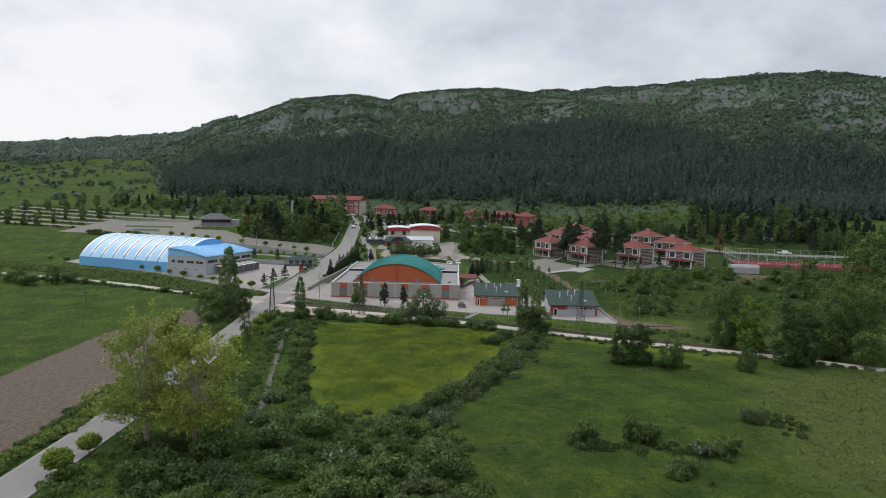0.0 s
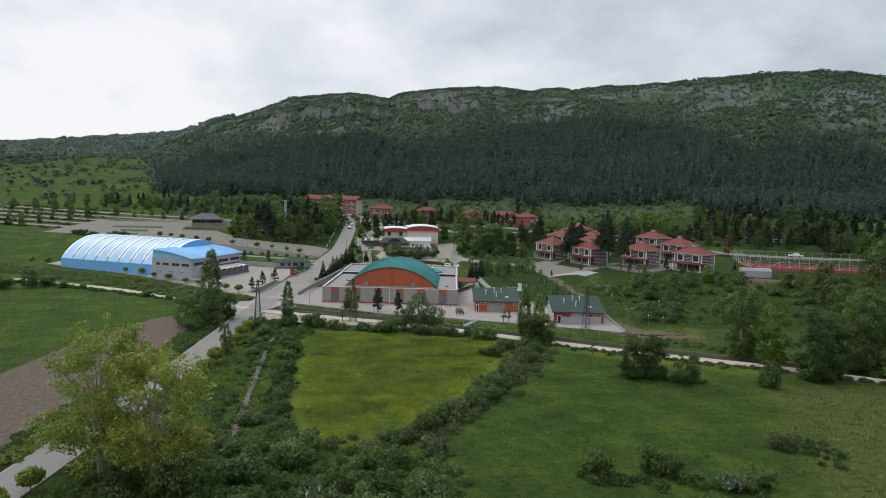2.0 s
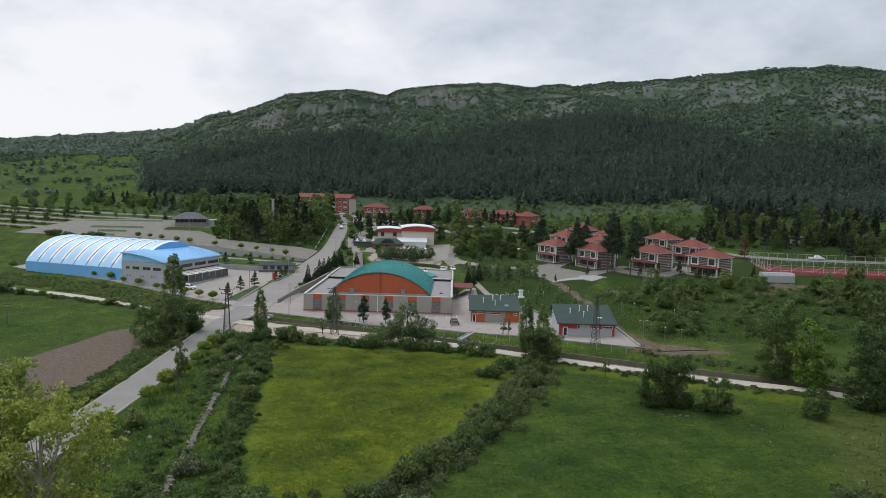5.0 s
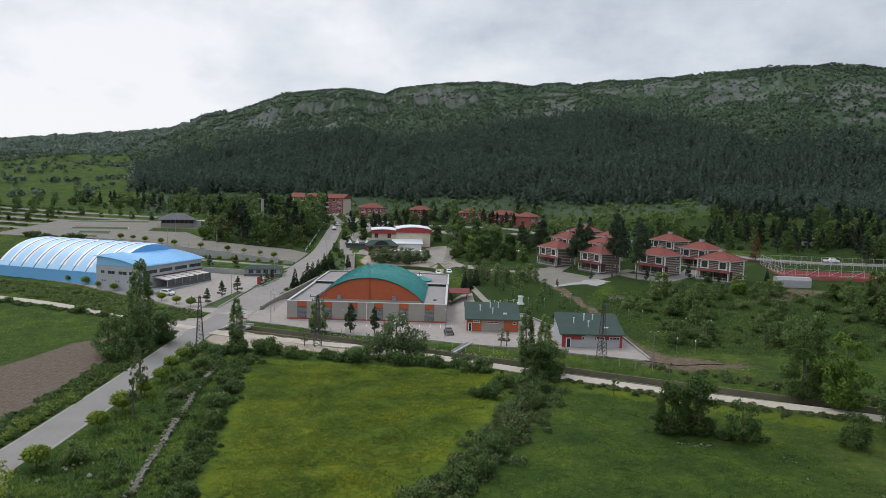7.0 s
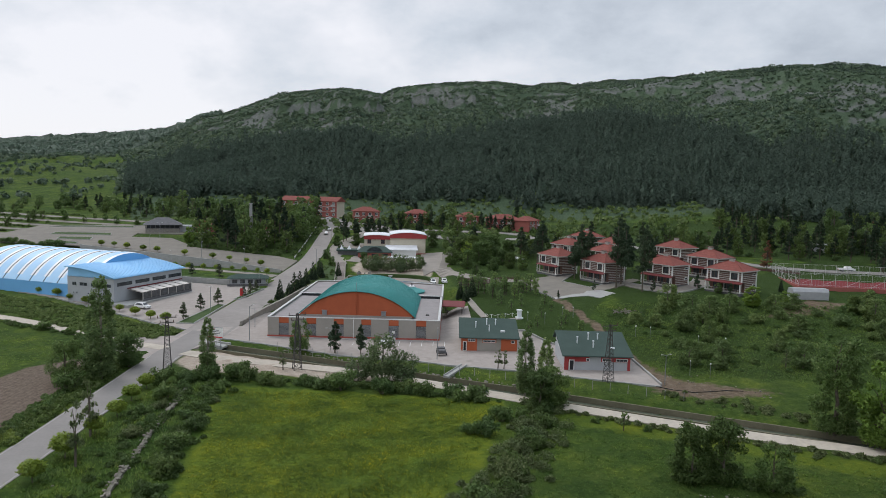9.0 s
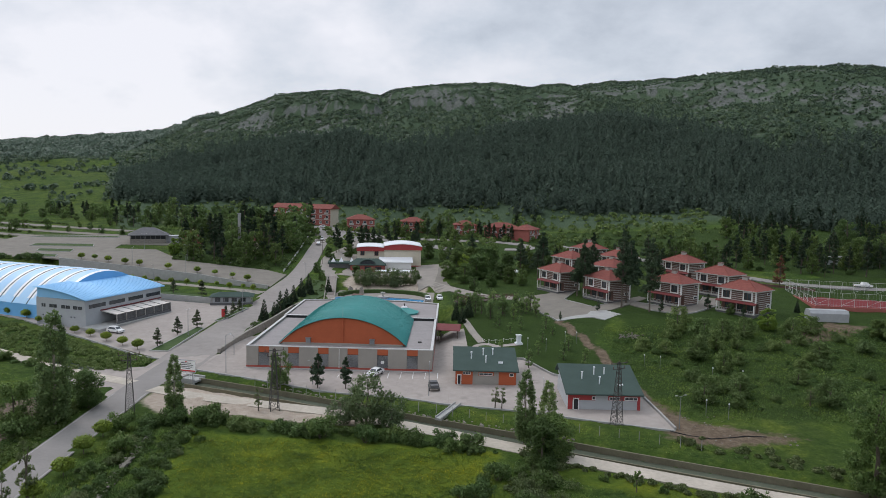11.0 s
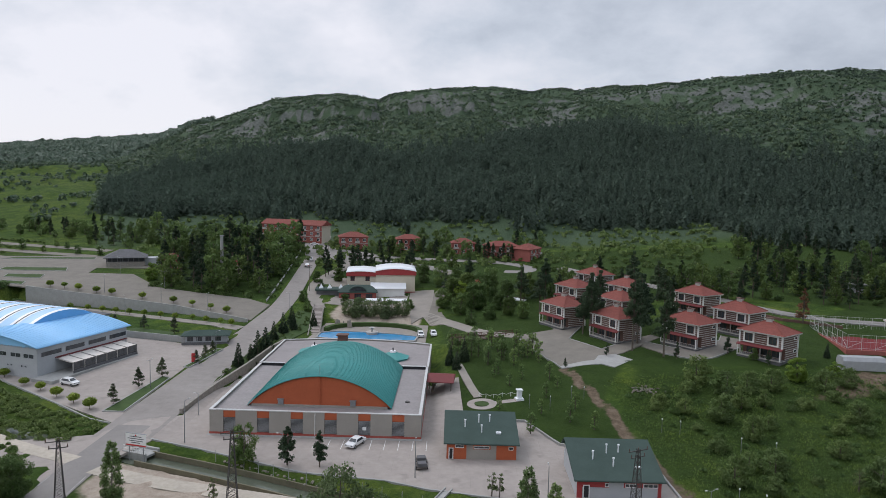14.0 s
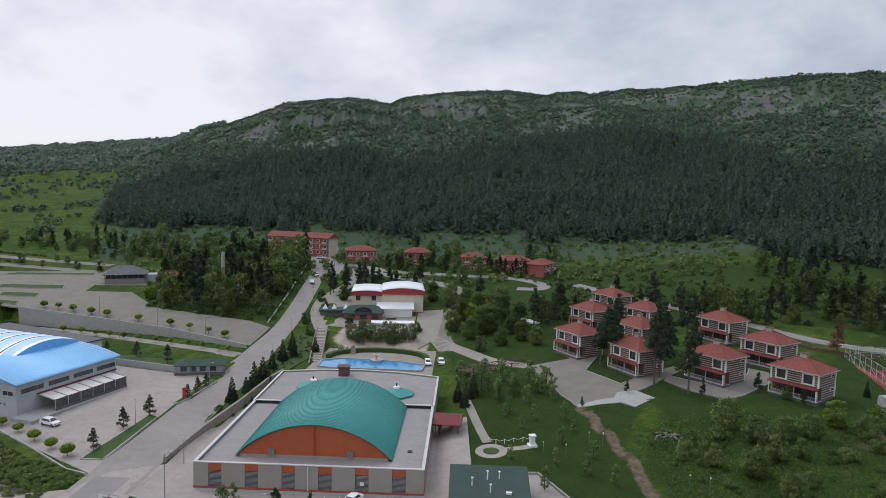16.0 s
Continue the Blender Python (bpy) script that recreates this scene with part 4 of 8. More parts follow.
for x, y in ((-9.0, 44.8), (10.4, 41.2)):
    n8 = [(math.cos(6.2832 * (k + .5) / 8), math.sin(6.2832 * (k + .5) / 8)) for k in range(8)]
    dome = Mesh().add([(x + 4.0 * c, y + 4.0 * s, 4.85) for c, s in n8] + [(x, y, 6.2)], [(k, (k + 1) % 8, 8) for k in range(8)])
    dome.prism([(x + 3.7 * c, y + 3.7 * s) for c, s in n8], 4.4, 4.86)
    sk = part("skylight", dome, M_TEAL, hall, "teal octagonal skylight roof")
    part("cap", Mesh().rod((x, y, 5.95), (x, y, 6.3), .85, .7, 8), M_MEMBWHITE, sk)
    part("vent_pipe", Mesh().rod((x, y, 6.2), (x, y, 7.0), .15, .15), M_DARK, sk)
part("chimney", Mesh().box(-5.0, -2.6, 54.4, 56.4, 4.4, 6.6).box(-5.3, -2.3, 54.1, 56.7, 6.6, 6.85), M_BROWNCLAD, hall, "brown brick chimney block")
part("tyre_vent", Mesh().rod((16.0, 8.6, 4.12), (16.0, 8.6, 4.4), .45, .4, 10), M_RUST, hall)

# -- two low pavilions with dark green roofs --
def pavilion(x, y, w, front, ridge_z, main, accent, labels, spec):
    """Front wall on local y = 0, facing -y; a long front slope and a short back one."""
    t = thing("pavilion", x, y, 0, 0, labels, "pavilion")
    d, e = 12.4, 3.15
    part("wall", Mesh().box(.5, w - .5, .6, d, -.3, e - .06), main, t)
    part("wall", Mesh().add([(.5, .6, e - .08), (.5, d, e + .5), (.5, 10.4, ridge_z - .25), (w - .5, .6, e - .08), (w - .5, d, e + .5), (w - .5, 10.4, ridge_z - .25)], [(0, 2, 1), (3, 4, 5), (0, 3, 5, 2), (1, 2, 5, 4), (0, 1, 4, 3)]), main, t)
    part("step", Mesh().box(-.2, w + .6, -.5, .65, -.2, .16), M_KERB, t)
    part("roof", Mesh().add([(0, 0, e), (w, 0, e), (w, 10.4, ridge_z), (0, 10.4, ridge_z), (0, 13, e + .8), (w, 13, e + .8),
                             (0, 0, e - .16), (w, 0, e - .16), (w, 10.4, ridge_z - .16), (0, 10.4, ridge_z - .16), (0, 13, e + .64), (w, 13, e + .64)],
                            [(0, 1, 2, 3), (3, 2, 5, 4), (7, 6, 9, 8), (8, 9, 10, 11), (0, 6, 7, 1), (5, 11, 10, 4), (1, 7, 8, 2), (2, 8, 11, 5), (0, 3, 9, 6), (3, 4, 10, 9)]), M_GREENROOF, t, "dark green sheet-metal roof")
    part("gutter", Mesh().box(0, w, -.1, .02, e - .2, e - .04), M_GREENROOF, t)
    for kind, a, b, z0, z1 in spec:
        if kind == "panel":
            part("wall_panel", Mesh().box(a, b, .52, .598, z0, z1), accent, t)
        elif kind == "window":
            window(t, (a + b) / 2, z0, b - a, z1 - z0, .52, .07, M_WHITE, 2 if b - a > 1.2 else 0, fw=.09)
        else:
            dr = part("door", Mesh().box(a, b, .46, .56, z0, z1), M_WHITE, t, "white framed door")
            part("pane", Mesh().box(a + .15, b - .15, .44, .458, z0 + .2, z1 - .15), M_DARK, dr)
    for px, py, h in ((3.6, 5.0, 1.2), (6.0, 6.6, 1.3), (6.4, 3.4, 1.2), (7.9, 6.9, 1.1)):
        z = e + (ridge_z - e) * py / 10.4
        pipe = part("flue_pipe", Mesh().rod((px, py, z - .1), (px, py, z + h), .11, .11, 8), M_MEMBWHITE, t, "white flue pipe")
        part("cowl", Mesh().rod((px, py, z + h), (px, py, z + h + .15), .19, .19, 8), M_MEMBWHITE, pipe)
    part("roof_vent", Mesh().box(w - 3.8, w - 2.9, 3.0, 3.5, e + .55, e + .95), M_MEMBWHITE, t)
    return t


cot = pavilion(23.2, -9.3, 12.6, 0, 5.35, M_GREYBLOCK, M_ORANGE, "small pavilion with grey and orange walls and green roof", [
    ("panel", .52, 3.8, .12, 2.95), ("door", .85, 1.65, .12, 2.2), ("window", 1.9, 3.4, 2.2, 2.75), ("panel", 4.9, 7.8, 2.0, 2.95), ("window", 5.0, 7.6, 2.1, 2.6), ("panel", 8.8, 12.1, .12, 2.95), ("window", 10.8, 11.6, 2.0, 2.6)])
cot2 = pavilion(42.5, -22.6, 13.4, 0, 5.75, M_GREYWALL, M_RED, "small pavilion with light grey and red walls and green roof", [
    ("panel", .52, 1.3, .12, 3.0), ("panel", 1.3, 5.2, 1.9, 3.0), ("door", 1.4, 2.4, .12, 2.25), ("window", 4.6, 5.2, 2.0, 2.6), ("panel", 7.4, 12.9, 1.95, 3.0), ("window", 7.6, 9.3, 2.0, 2.6), ("window", 10.2, 12.4, 2.0, 2.6), ("panel", 12.4, 12.9, .12, 1.95)])

# -- the blue vaulted hall and its grey entrance block --
TURN = 18.0
dome = thing("vaulted_hall", -77.2, 33.6, 1.6, 180 - TURN - 1, "large blue and white vaulted membrane hall beside the car park", "hall")
# local: x runs to the west along the front, -y lies behind it
L, D, EAVE, RISE = 46.0, 31.0, 3.4, 7.6
part("wall", Mesh().box(0, L, -.25, 0, -.5, EAVE).box(0, L, -D, -D + .25, -.5, EAVE), M_BLUE, dome, "blue sheet wall")
prof = [(-D / 2 + x, EAVE + h) for x, h in arch(D / 2, RISE, 20)]
for x0 in (0, L - .2):
    g_ = Mesh()
    g_.add([(x0, y, z) for y, z in prof] + [(x0, -D, -.5), (x0, 0, -.5)], [tuple(range(21)) + (22, 21)])
    g_.add([(x0 + .2, y, z) for y, z in prof] + [(x0 + .2, -D, -.5), (x0 + .2, 0, -.5)], [tuple(range(21)) + (22, 21)])
    part("end_wall", g_, M_BLUE, dome, "blue arched end wall")
NB = 9
for k in range(NB):
    x0, x1 = L * k / NB, L * (k + 1) / NB
    rows, m = 10, Mesh()
    v, f, mi = [], [], []
    for i in range(rows + 1):
        u = i / rows
        bulge = .28 * math.sin(math.pi * u)
        v += [(x0 + (x1 - x0) * u, y, z + bulge * (.3 + .7 * math.sin(math.pi * j / 20))) for j, (y, z) in enumerate(prof)]
    for i in range(rows):
        for j in range(20):
            f.append((i * 21 + j, i * 21 + j + 1, (i + 1) * 21 + j + 1, (i + 1) * 21 + j))
            mi.append(1 if i in (0, 1, 8, 9) and j < 19 else 0)
    m.add(v, f)
    m.m = mi
    part("roof_bay", m, [M_MEMBBLUE, M_MEMBWHITE], dome, "blue membrane bay with white edges", True)
for k in range(1, NB):
    rb = Mesh()
    for (y0, z0), (y1, z1) in zip(prof, prof[1:]):
        rb.bar((L * k / NB, y0, z0 + .05), (L * k / NB, y1, z1 + .05), .24, .10)
    part("rib", rb, M_RUST, dome, "dark rib between two bays")

block = thing("entrance_block", -66.0, 26.5, 1.5, -TURN + 1.2, "grey two-storey block with a light blue curved roof", "building")
# local: right side wall on x = 0, the front on y = 0, the building runs to -x and +y
BW, BD, BH = 15.5, 27.2, 6.6
p2 = [(-BW + .3 + (BW - .3) * k / 16, BH - .1 + 2.35 * (1 - ((k / 16)) ** 2.0)) for k in range(17)]
part("wall", Mesh().box(-BW, -.25, .25, BD - .3, -.5, BH), M_GREYWALL, block)
for y in (.25, BD - .3):
    part("gable", Mesh().add([(x, y + t, z) for t in (0, .2) for x, z in p2] + [(-.3, y, BH - .2), (-BW + .3, y, BH - .2), (-.3, y + .2, BH - .2), (-BW + .3, y + .2, BH - .2)],
                             [tuple(range(17)) + (34, 35), tuple(range(33, 16, -1)) + (37, 36)]), M_BLUEROOF, block, "blue curved gable")
rf = Mesh()
p3 = [(-BW - .2 + (BW + .8) * k / 16, BH + .02 + 2.4 * (1 - (k / 16) ** 2.0)) for k in range(17)]
v = [(x, y, z + t) for y in (-.5, BD + .5) for t in (0, .16) for x, z in p3]
f = []
for i in range(16):
    f += [(17 + i, 51 + i, 51 + i + 1, 17 + i + 1), (i, i + 1, 34 + i + 1, 34 + i), (i, 17 + i, 17 + i + 1, i + 1), (34 + i, 34 + i + 1, 51 + i + 1, 51 + i)]
f += [(16, 33, 67, 50), (0, 34, 51, 17)]
part("roof", rf.add([(p[0], p[1], p[2]) for p in v], f), M_BLUEROOF, block, "light blue sheet-metal curved roof", True)
for k in range(1, 30):
    y = -.5 + (BD + 1) * k / 30
    sm = Mesh()
    for (x0, z0), (x1, z1) in zip(p3[::2], p3[2::2]):
        sm.bar((x0, y, z0 + .2), (x1, y, z1 + .2), .05, .05)
    part("roof_seam", sm, M_BLUEROOF, block)
# front windows, and the band of windows on the long side
for x, w in ((-13.2, 1.5), (-10.2, 2.6), (-6.3, 3.0), (-2.6, 3.0)):
    window(block, x, 4.1, w, 1.05, .25, .06, M_GREYWALL, 1, glass=M_GLASS)
for x in (-13.4, -12.4, -8.6, -7.6, -4.6, -3.6):
    window(block, x, 2.0, .6, .5, .25, .06, M_GREYWALL, 0)
for k in range(4):
    y0 = 1.2 + k * 6.6
    fr = part("window", Mesh().box(-.27, -.17, y0, y0 + 5.6, 4.3, 5.5), M_GREYWALL, block, "long ribbon window")
    part("pane", Mesh().box(-.2, -.14, y0 + .12, y0 + 5.48, 4.42, 5.38), M_GLASS, fr)
part("trim", Mesh().box(-.26, -.1, 5.0, 27, 3.35, 3.65), M_MAROON, block, "maroon band above the terrace")
part("terrace", Mesh().box(-.2, 5.6, -1.5, 24.6, -.6, .35), M_KERB, block, "pale concrete terrace")
perg = thing("pergola", -66.0, 26.5, 1.5, -TURN + 1.2, "glazed terrace with cream pitched canopy panels and pale posts", "pergola")
for k in range(6):
    y0 = 5.2 + k * 3.3
    part("canopy_panel", Mesh().add([(0, y0, 3.3), (4.6, y0, 2.65), (4.6, y0 + 3.1, 2.65), (0, y0 + 3.1, 3.3), (0, y0, 3.2), (4.6, y0, 2.55), (4.6, y0 + 3.1, 2.55), (0, y0 + 3.1, 3.2)],
                                    [(0, 1, 2, 3), (7, 6, 5, 4), (0, 4, 5, 1), (1, 5, 6, 2), (2, 6, 7, 3)]), M_CANOPY, perg, "cream canopy panel")
for k in range(7):
    y0 = 5.15 + k * 3.3
    part("post", Mesh().box(4.55, 4.7, y0 - .07, y0 + .07, .35, 2.9), M_WHITECLAD, perg)
    part("beam", Mesh().bar((0, y0, 3.38), (4.75, y0, 2.72), .12, .14), M_WHITECLAD, perg)
part("rail", Mesh().box(4.55, 4.68, 5.1, 25, 2.62, 2.78).box(4.55, 4.66, 5.1, 25, 1.25, 1.33), M_RUST, perg)
part("parapet", Mesh().box(4.5, 4.75, 5.1, 25, .3, .95), M_SLATE, perg, "dark stone parapet")
for k in range(6):
    part("glass_panel", Mesh().box(4.6, 4.63, 5.3 + k * 3.3, 8.3 + k * 3.3, .95, 2.6), M_GLASS, perg)

# -- the gatehouse kiosk and the long low building behind the blue hall --
kiosk = thing("kiosk", -47.0, 58.2, 2.0, 12, "low kiosk with a dark green hipped roof beside the road", "kiosk")
part("wall", Mesh().box(.9, 11.4, .9, 5.4, -.4, 2.5), M_GREYWALL, kiosk)
for x in (2.3, 4.6, 6.9, 9.4):
    window(kiosk, x, .9, 1.5, 1.2, .9, .06, M_SLATE, 1)
part("roof", Mesh().add([(0, 0, 2.5), (12.4, 0, 2.5), (12.4, 6.3, 2.5), (0, 6.3, 2.5), (2.6, 3.1, 3.5), (9.8, 3.1, 3.5), (0, 0, 2.35), (12.4, 0, 2.35), (12.4, 6.3, 2.35), (0, 6.3, 2.35)],
                        [(0, 1, 5, 4), (1, 2, 5), (2, 3, 4, 5), (3, 0, 4), (9, 8, 7, 6), (0, 6, 7, 1), (1, 7, 8, 2), (2, 8, 9, 3), (3, 9, 6, 0)]), M_GREENROOF, kiosk, "dark green hipped roof")
for x in (.4, 4.2, 8.2, 12.0):
    part("post", Mesh().box(x - .08, x + .08, .2, .36, -.4, 2.4), M_STEEL, kiosk)
part("parapet", Mesh().box(.2, 12.2, .15, .35, -.4, .75), M_SLATE, kiosk)
shed = thing("service_building", -80, 76.5, 2.0, 180 - 24, "long low white building with a dark flat roof", "building")
part("wall", Mesh().box(0, 42, -6, 0, -.5, 3.1), M_WHITE, shed)
part("roof", Mesh().box(-.5, 42.5, -6.5, .5, 3.1, 3.4), M_SLATE, shed, "dark grey flat roof")
for k in range(9):
    w_ = part("window", Mesh().box(2 + k * 4.6, 3.4 + k * 4.6, .0, .06, 1.2, 2.2), M_DARK, shed)

# -- villas: banded timber cladding, white framed windows, hipped tile roofs --
def villa(x, y, rz, label, extra=0.0):
    z = ground_z(x, y) + .15
    t = thing("villa", x, y, z, rz, label, "villa", "villas")
    a, b = 5.1, 3.8            # half width, half depth; the front faces -y
    H = 6.1
    part("plinth", Mesh().box(-a - .1, a + .1, -b - .1, b + .1, -2.2, .25), M_SLATE, t, "dark stone plinth")
    part("wall", Mesh().box(-a + .06, a - .06, -b + 1.6, b - .06, .2, 2.95).box(-a + .06, a - .06, -b + .06, b - .06, 2.95, H), M_BROWNCLAD, t, "brown timber wall")
    for side in range(3):                       # pale boards on the sides and the back
        bd = Mesh()
        for k in range(11):
            z0 = .42 + k * .52
            if side == 0:
                bd.box(a - .06, a - .01, -b + (1.7 if z0 < 2.6 else .1), b - .1, z0, z0 + .17)
            elif side == 1:
                bd.box(-a + .01, -a + .06, -b + (1.7 if z0 < 2.6 else .1), b - .1, z0, z0 + .25)
            else:
                bd.box(-a + .1, a - .1, b - .06, b - .01, z0, z0 + .25)
        part("cladding", bd, M_WHITECLAD, t, "pale horizontal boards")
    bd = Mesh()
    for k in range(6):
        bd.box(-a + .1, a - .1, -b + .01, -b + .06, 3.25 + k * .5, 3.40 + k * .5)
    part("cladding", bd, M_WHITECLAD, t, "pale horizontal boards")
    for sx in (-1, 1):
        for sy in (-1, 1):
            part("corner_board", Mesh().box(sx * a - .16, sx * a + .16, sy * b - .16, sy * b + .16, .2 if sy > 0 else 2.9, H), M_WHITE, t, "white corner board")
        part("porch_post", Mesh().box(sx * (a - .2) - .12, sx * (a - .2) + .12, -b - .05, -b + .2, .2, 2.9), M_WHITECLAD, t)
    part("porch_post", Mesh().box(-.1, .1, -b - .05, -b + .15, .2, 2.9), M_WHITECLAD, t)
    part("porch_floor", Mesh().box(-a - .2, a + .2, -b - .9, -b + 1.7, .08, .22), M_WHITECLAD, t)
    part("porch_wall", Mesh().box(-a - .1, a + .1, -b - .8, -b + 1.6, -2.2, .02), M_SLATE, t, "dark stone porch base")
    part("porch_roof", Mesh().add([(-a - .35, -b - 1.0, 2.7), (a + .35, -b - 1.0, 2.7), (a + .35, -b + .1, 3.15), (-a - .35, -b + .1, 3.15), (-a - .35, -b - 1.0, 2.55), (a + .35, -b - 1.0, 2.55), (a + .35, -b + .1, 3.0), (-a - .35, -b + .1, 3.0)],
                                  [(0, 1, 2, 3), (7, 6, 5, 4), (0, 4, 5, 1), (1, 5, 6, 2), (3, 7, 4, 0)]), M_MAROON, t, "maroon porch roof")
    rail = Mesh().box(-a, a, -b - .85, -b - .78, 1.0, 1.08).box(-a, a, -b - .85, -b - .78, .35, .41)
    for k in range(22):
        xx = -a + .1 + k * (2 * a - .2) / 21
        rail.box(xx - .02, xx + .02, -b - .84, -b - .79, .2, 1.0)
    part("railing", rail, M_WHITECLAD, t, "pale porch railing")
    for sx in (-1, 1):
        part("porch_post", Mesh().box(sx * a - .1, sx * a + .1, -b - .92, -b - .74, .2, 2.6), M_WHITE, t)
    for x0 in (-3.1, 0, 3.1):                   # dark glazed openings behind the porch
        window(t, x0, .35, 2.2, 2.2, -b + 1.6, .08, M_BROWNCLAD, 1)
    for x0 in (-2.9, 2.9):
        part("window_surround", Mesh().box(x0 - 1.35, x0 + 1.35, -b - .02, -b + .07, 3.3, 5.85), M_WHITE, t, "broad white window surround")
        window(t, x0, 3.65, 1.9, 1.85, -b - .02, .07, M_BROWNCLAD, 1, fw=.09)
    for z0, y0 in ((4.6, 2.6), (1.6, 2.6)):
        w_ = part("window", Mesh().box(a - .02, a + .07, y0 - .75, y0 + .75, z0, z0 + .75), M_WHITE, t)
        part("pane", Mesh().box(a + .06, a + .085, y0 - .6, y0 + .6, z0 + .13, z0 + .62), M_GLASS, w_)
    o = .65
    q = [(-a - o, -b - o, H), (a + o, -b - o, H), (a + o, b + o, H), (-a - o, b + o, H), (-1.0, 0, H + 2.35), (1.0, 0, H + 2.35)]
    q += [(x_, y_, z_ - .22) for x_, y_, z_ in q[:4]]
    part("roof", Mesh().add(q, [(0, 1, 5, 4), (1, 2, 5), (2, 3, 4, 5), (3, 0, 4), (9, 8, 7, 6), (0, 6, 7, 1), (1, 7, 8, 2), (2, 8, 9, 3), (3, 9, 6, 0)]), M_TILES, t, "red tiled hipped roof")
    part("fascia", Mesh().box(-a - o, a + o, -b - o - .04, -b - o, H - .26, H + .02).box(a + o, a + o + .04, -b - o, b + o, H - .26, H + .02), M_WHITECLAD, t)
    hips = Mesh()
    for i, j in ((0, 4), (1, 5), (2, 5), (3, 4), (4, 5)):
        hips.bar(Vector(q[i]) + Vector((0, 0, .04)), Vector(q[j]) + Vector((0, 0, .04)), .22, .12)
    part("ridge_tiles", hips, M_TILES, t)
    ch = part("chimney", Mesh().box(-.75, .75, -.4, .4, H + 1.9, H + 3.0), M_WHITECLAD, t)
    part("chimney_cap", Mesh().box(-.95, .95, -.6, .6, H + 3.0, H + 3.14), M_BROWNCLAD, ch)
    return t


for k, (x, y) in enumerate(((56.5, 78.9), (64.8, 107.8), (75.2, 127.9), (81.1, 105.9), (74.0, 84.8), (67.9, 62.0), (98.5, 89.1), (84.7, 54.5), (101.6, 65.6), (99.6, 43.2))):
    villa(x, y, (-61, -60, -58, -58, -61, -62, -58, -54, -54, -51)[k], "two-storey villa with banded brown and white cladding and red tiled roof")


# -- further houses --
def house(name, x, y, z, rz, w, d, h, rise, wall, label, rows, cols, hip=True, side=None):
    """A plain house with a tiled roof; the front faces -y."""
    t = thing(name, x, y, z, rz, label, "house")
    part("wall", Mesh().box(-w / 2, w / 2, -d / 2, d / 2, -3, h), wall, t)
    o, in_ = .6, (d / 2 if hip else 0)
    q = [(-w / 2 - o, -d / 2 - o, h), (w / 2 + o, -d / 2 - o, h), (w / 2 + o, d / 2 + o, h), (-w / 2 - o, d / 2 + o, h), (-w / 2 - o + in_ * 1.1, 0, h + rise), (w / 2 + o - in_ * 1.1, 0, h + rise)]
    q += [(a, b, c - .2) for a, b, c in q[:4]]
    part("roof", Mesh().add(q, [(0, 1, 5, 4), (1, 2, 5), (2, 3, 4, 5), (3, 0, 4), (9, 8, 7, 6), (0, 6, 7, 1), (1, 7, 8, 2), (2, 8, 9, 3), (3, 9, 6, 0)]), M_TILES, t, "red tiled roof")
    if not hip:
        for s in (-1, 1):
            xx = s * w / 2
            part("gable", Mesh().add([(xx + s * .02, -d / 2, -3), (xx + s * .02, d / 2, -3), (xx + s * .02, d / 2, h), (xx + s * .02, 0, h + rise), (xx + s * .02, -d / 2, h),
                                      (xx - s * .3, -d / 2, h), (xx - s * .3, d / 2, h), (xx - s * .3, 0, h + rise)], [(0, 1, 2, 3, 4) if s > 0 else (4, 3, 2, 1, 0), (5, 6, 7)]), side or wall, t, "pale gable wall")
    st = h / rows
    for r in range(rows):
        if r:
            part("string_course", Mesh().box(-w / 2 - .05, w / 2 + .05, -d / 2 - .08, -d / 2, r * st - .1, r * st + .12), M_WHITECLAD, t)
        for c in range(cols):
            cx = -w / 2 + w * (c + .5) / cols
            window(t, cx, r * st + .8, min(1.5, w / cols * .62), 1.5, -d / 2, .08, M_WHITE, 1, fw=.13)
            if r and c % 2 == 0:
                bal = part("balcony", Mesh().box(cx - 1.2, cx + 1.2, -d / 2 - 1.1, -d / 2, r * st + .05, r * st + .2).box(cx - 1.2, cx + 1.2, -d / 2 - 1.1, -d / 2 - 1.02, r * st + .2, r * st + 1.05), M_WHITECLAD, t)
    return t


house("apartment_house", -56.5, 236, 15.6, -17, 34, 9.5, 8.6, 2.3, M_BRICKRED, "long three-storey red house with cream gable and tiled roof", 3, 9, False, M_BEIGE)
house("house", -25, 221, ground_z(-25, 216) - .2, 12, 13.5, 10, 6.0, 2.3, M_BRICKRED, "two-storey red house with white trim and tiled roof", 2, 4)
house("house", 2, 226, ground_z(2, 221) - .2, 8, 12, 9, 6.0, 2.2, M_BRICKRED, "two-storey red house half hidden by trees", 2, 4)
house("house", 29, 217, ground_z(29, 211) - .2, 4, 11, 9, 5.6, 2.2, M_BRICKRED, "two-storey red house with white trim and tiled roof", 2, 3)
house("house", 47, 208, ground_z(47, 202) - .2, 16, 15, 9, 5.6, 2.2, M_BRICKRED, "two-storey red house with white trim and tiled roof", 2, 4)
house("house", 58, 199, ground_z(56, 194) - .2, 62, 13, 9, 5.6, 2.2, M_BRICKRED, "two-storey red house with white trim and tiled roof", 2, 3)
house("house", -86, 150, 10.5, 10, 7, 6, 4.2, 2.0, M_BRICKRED, "small house with red roof among the trees", 1, 2)

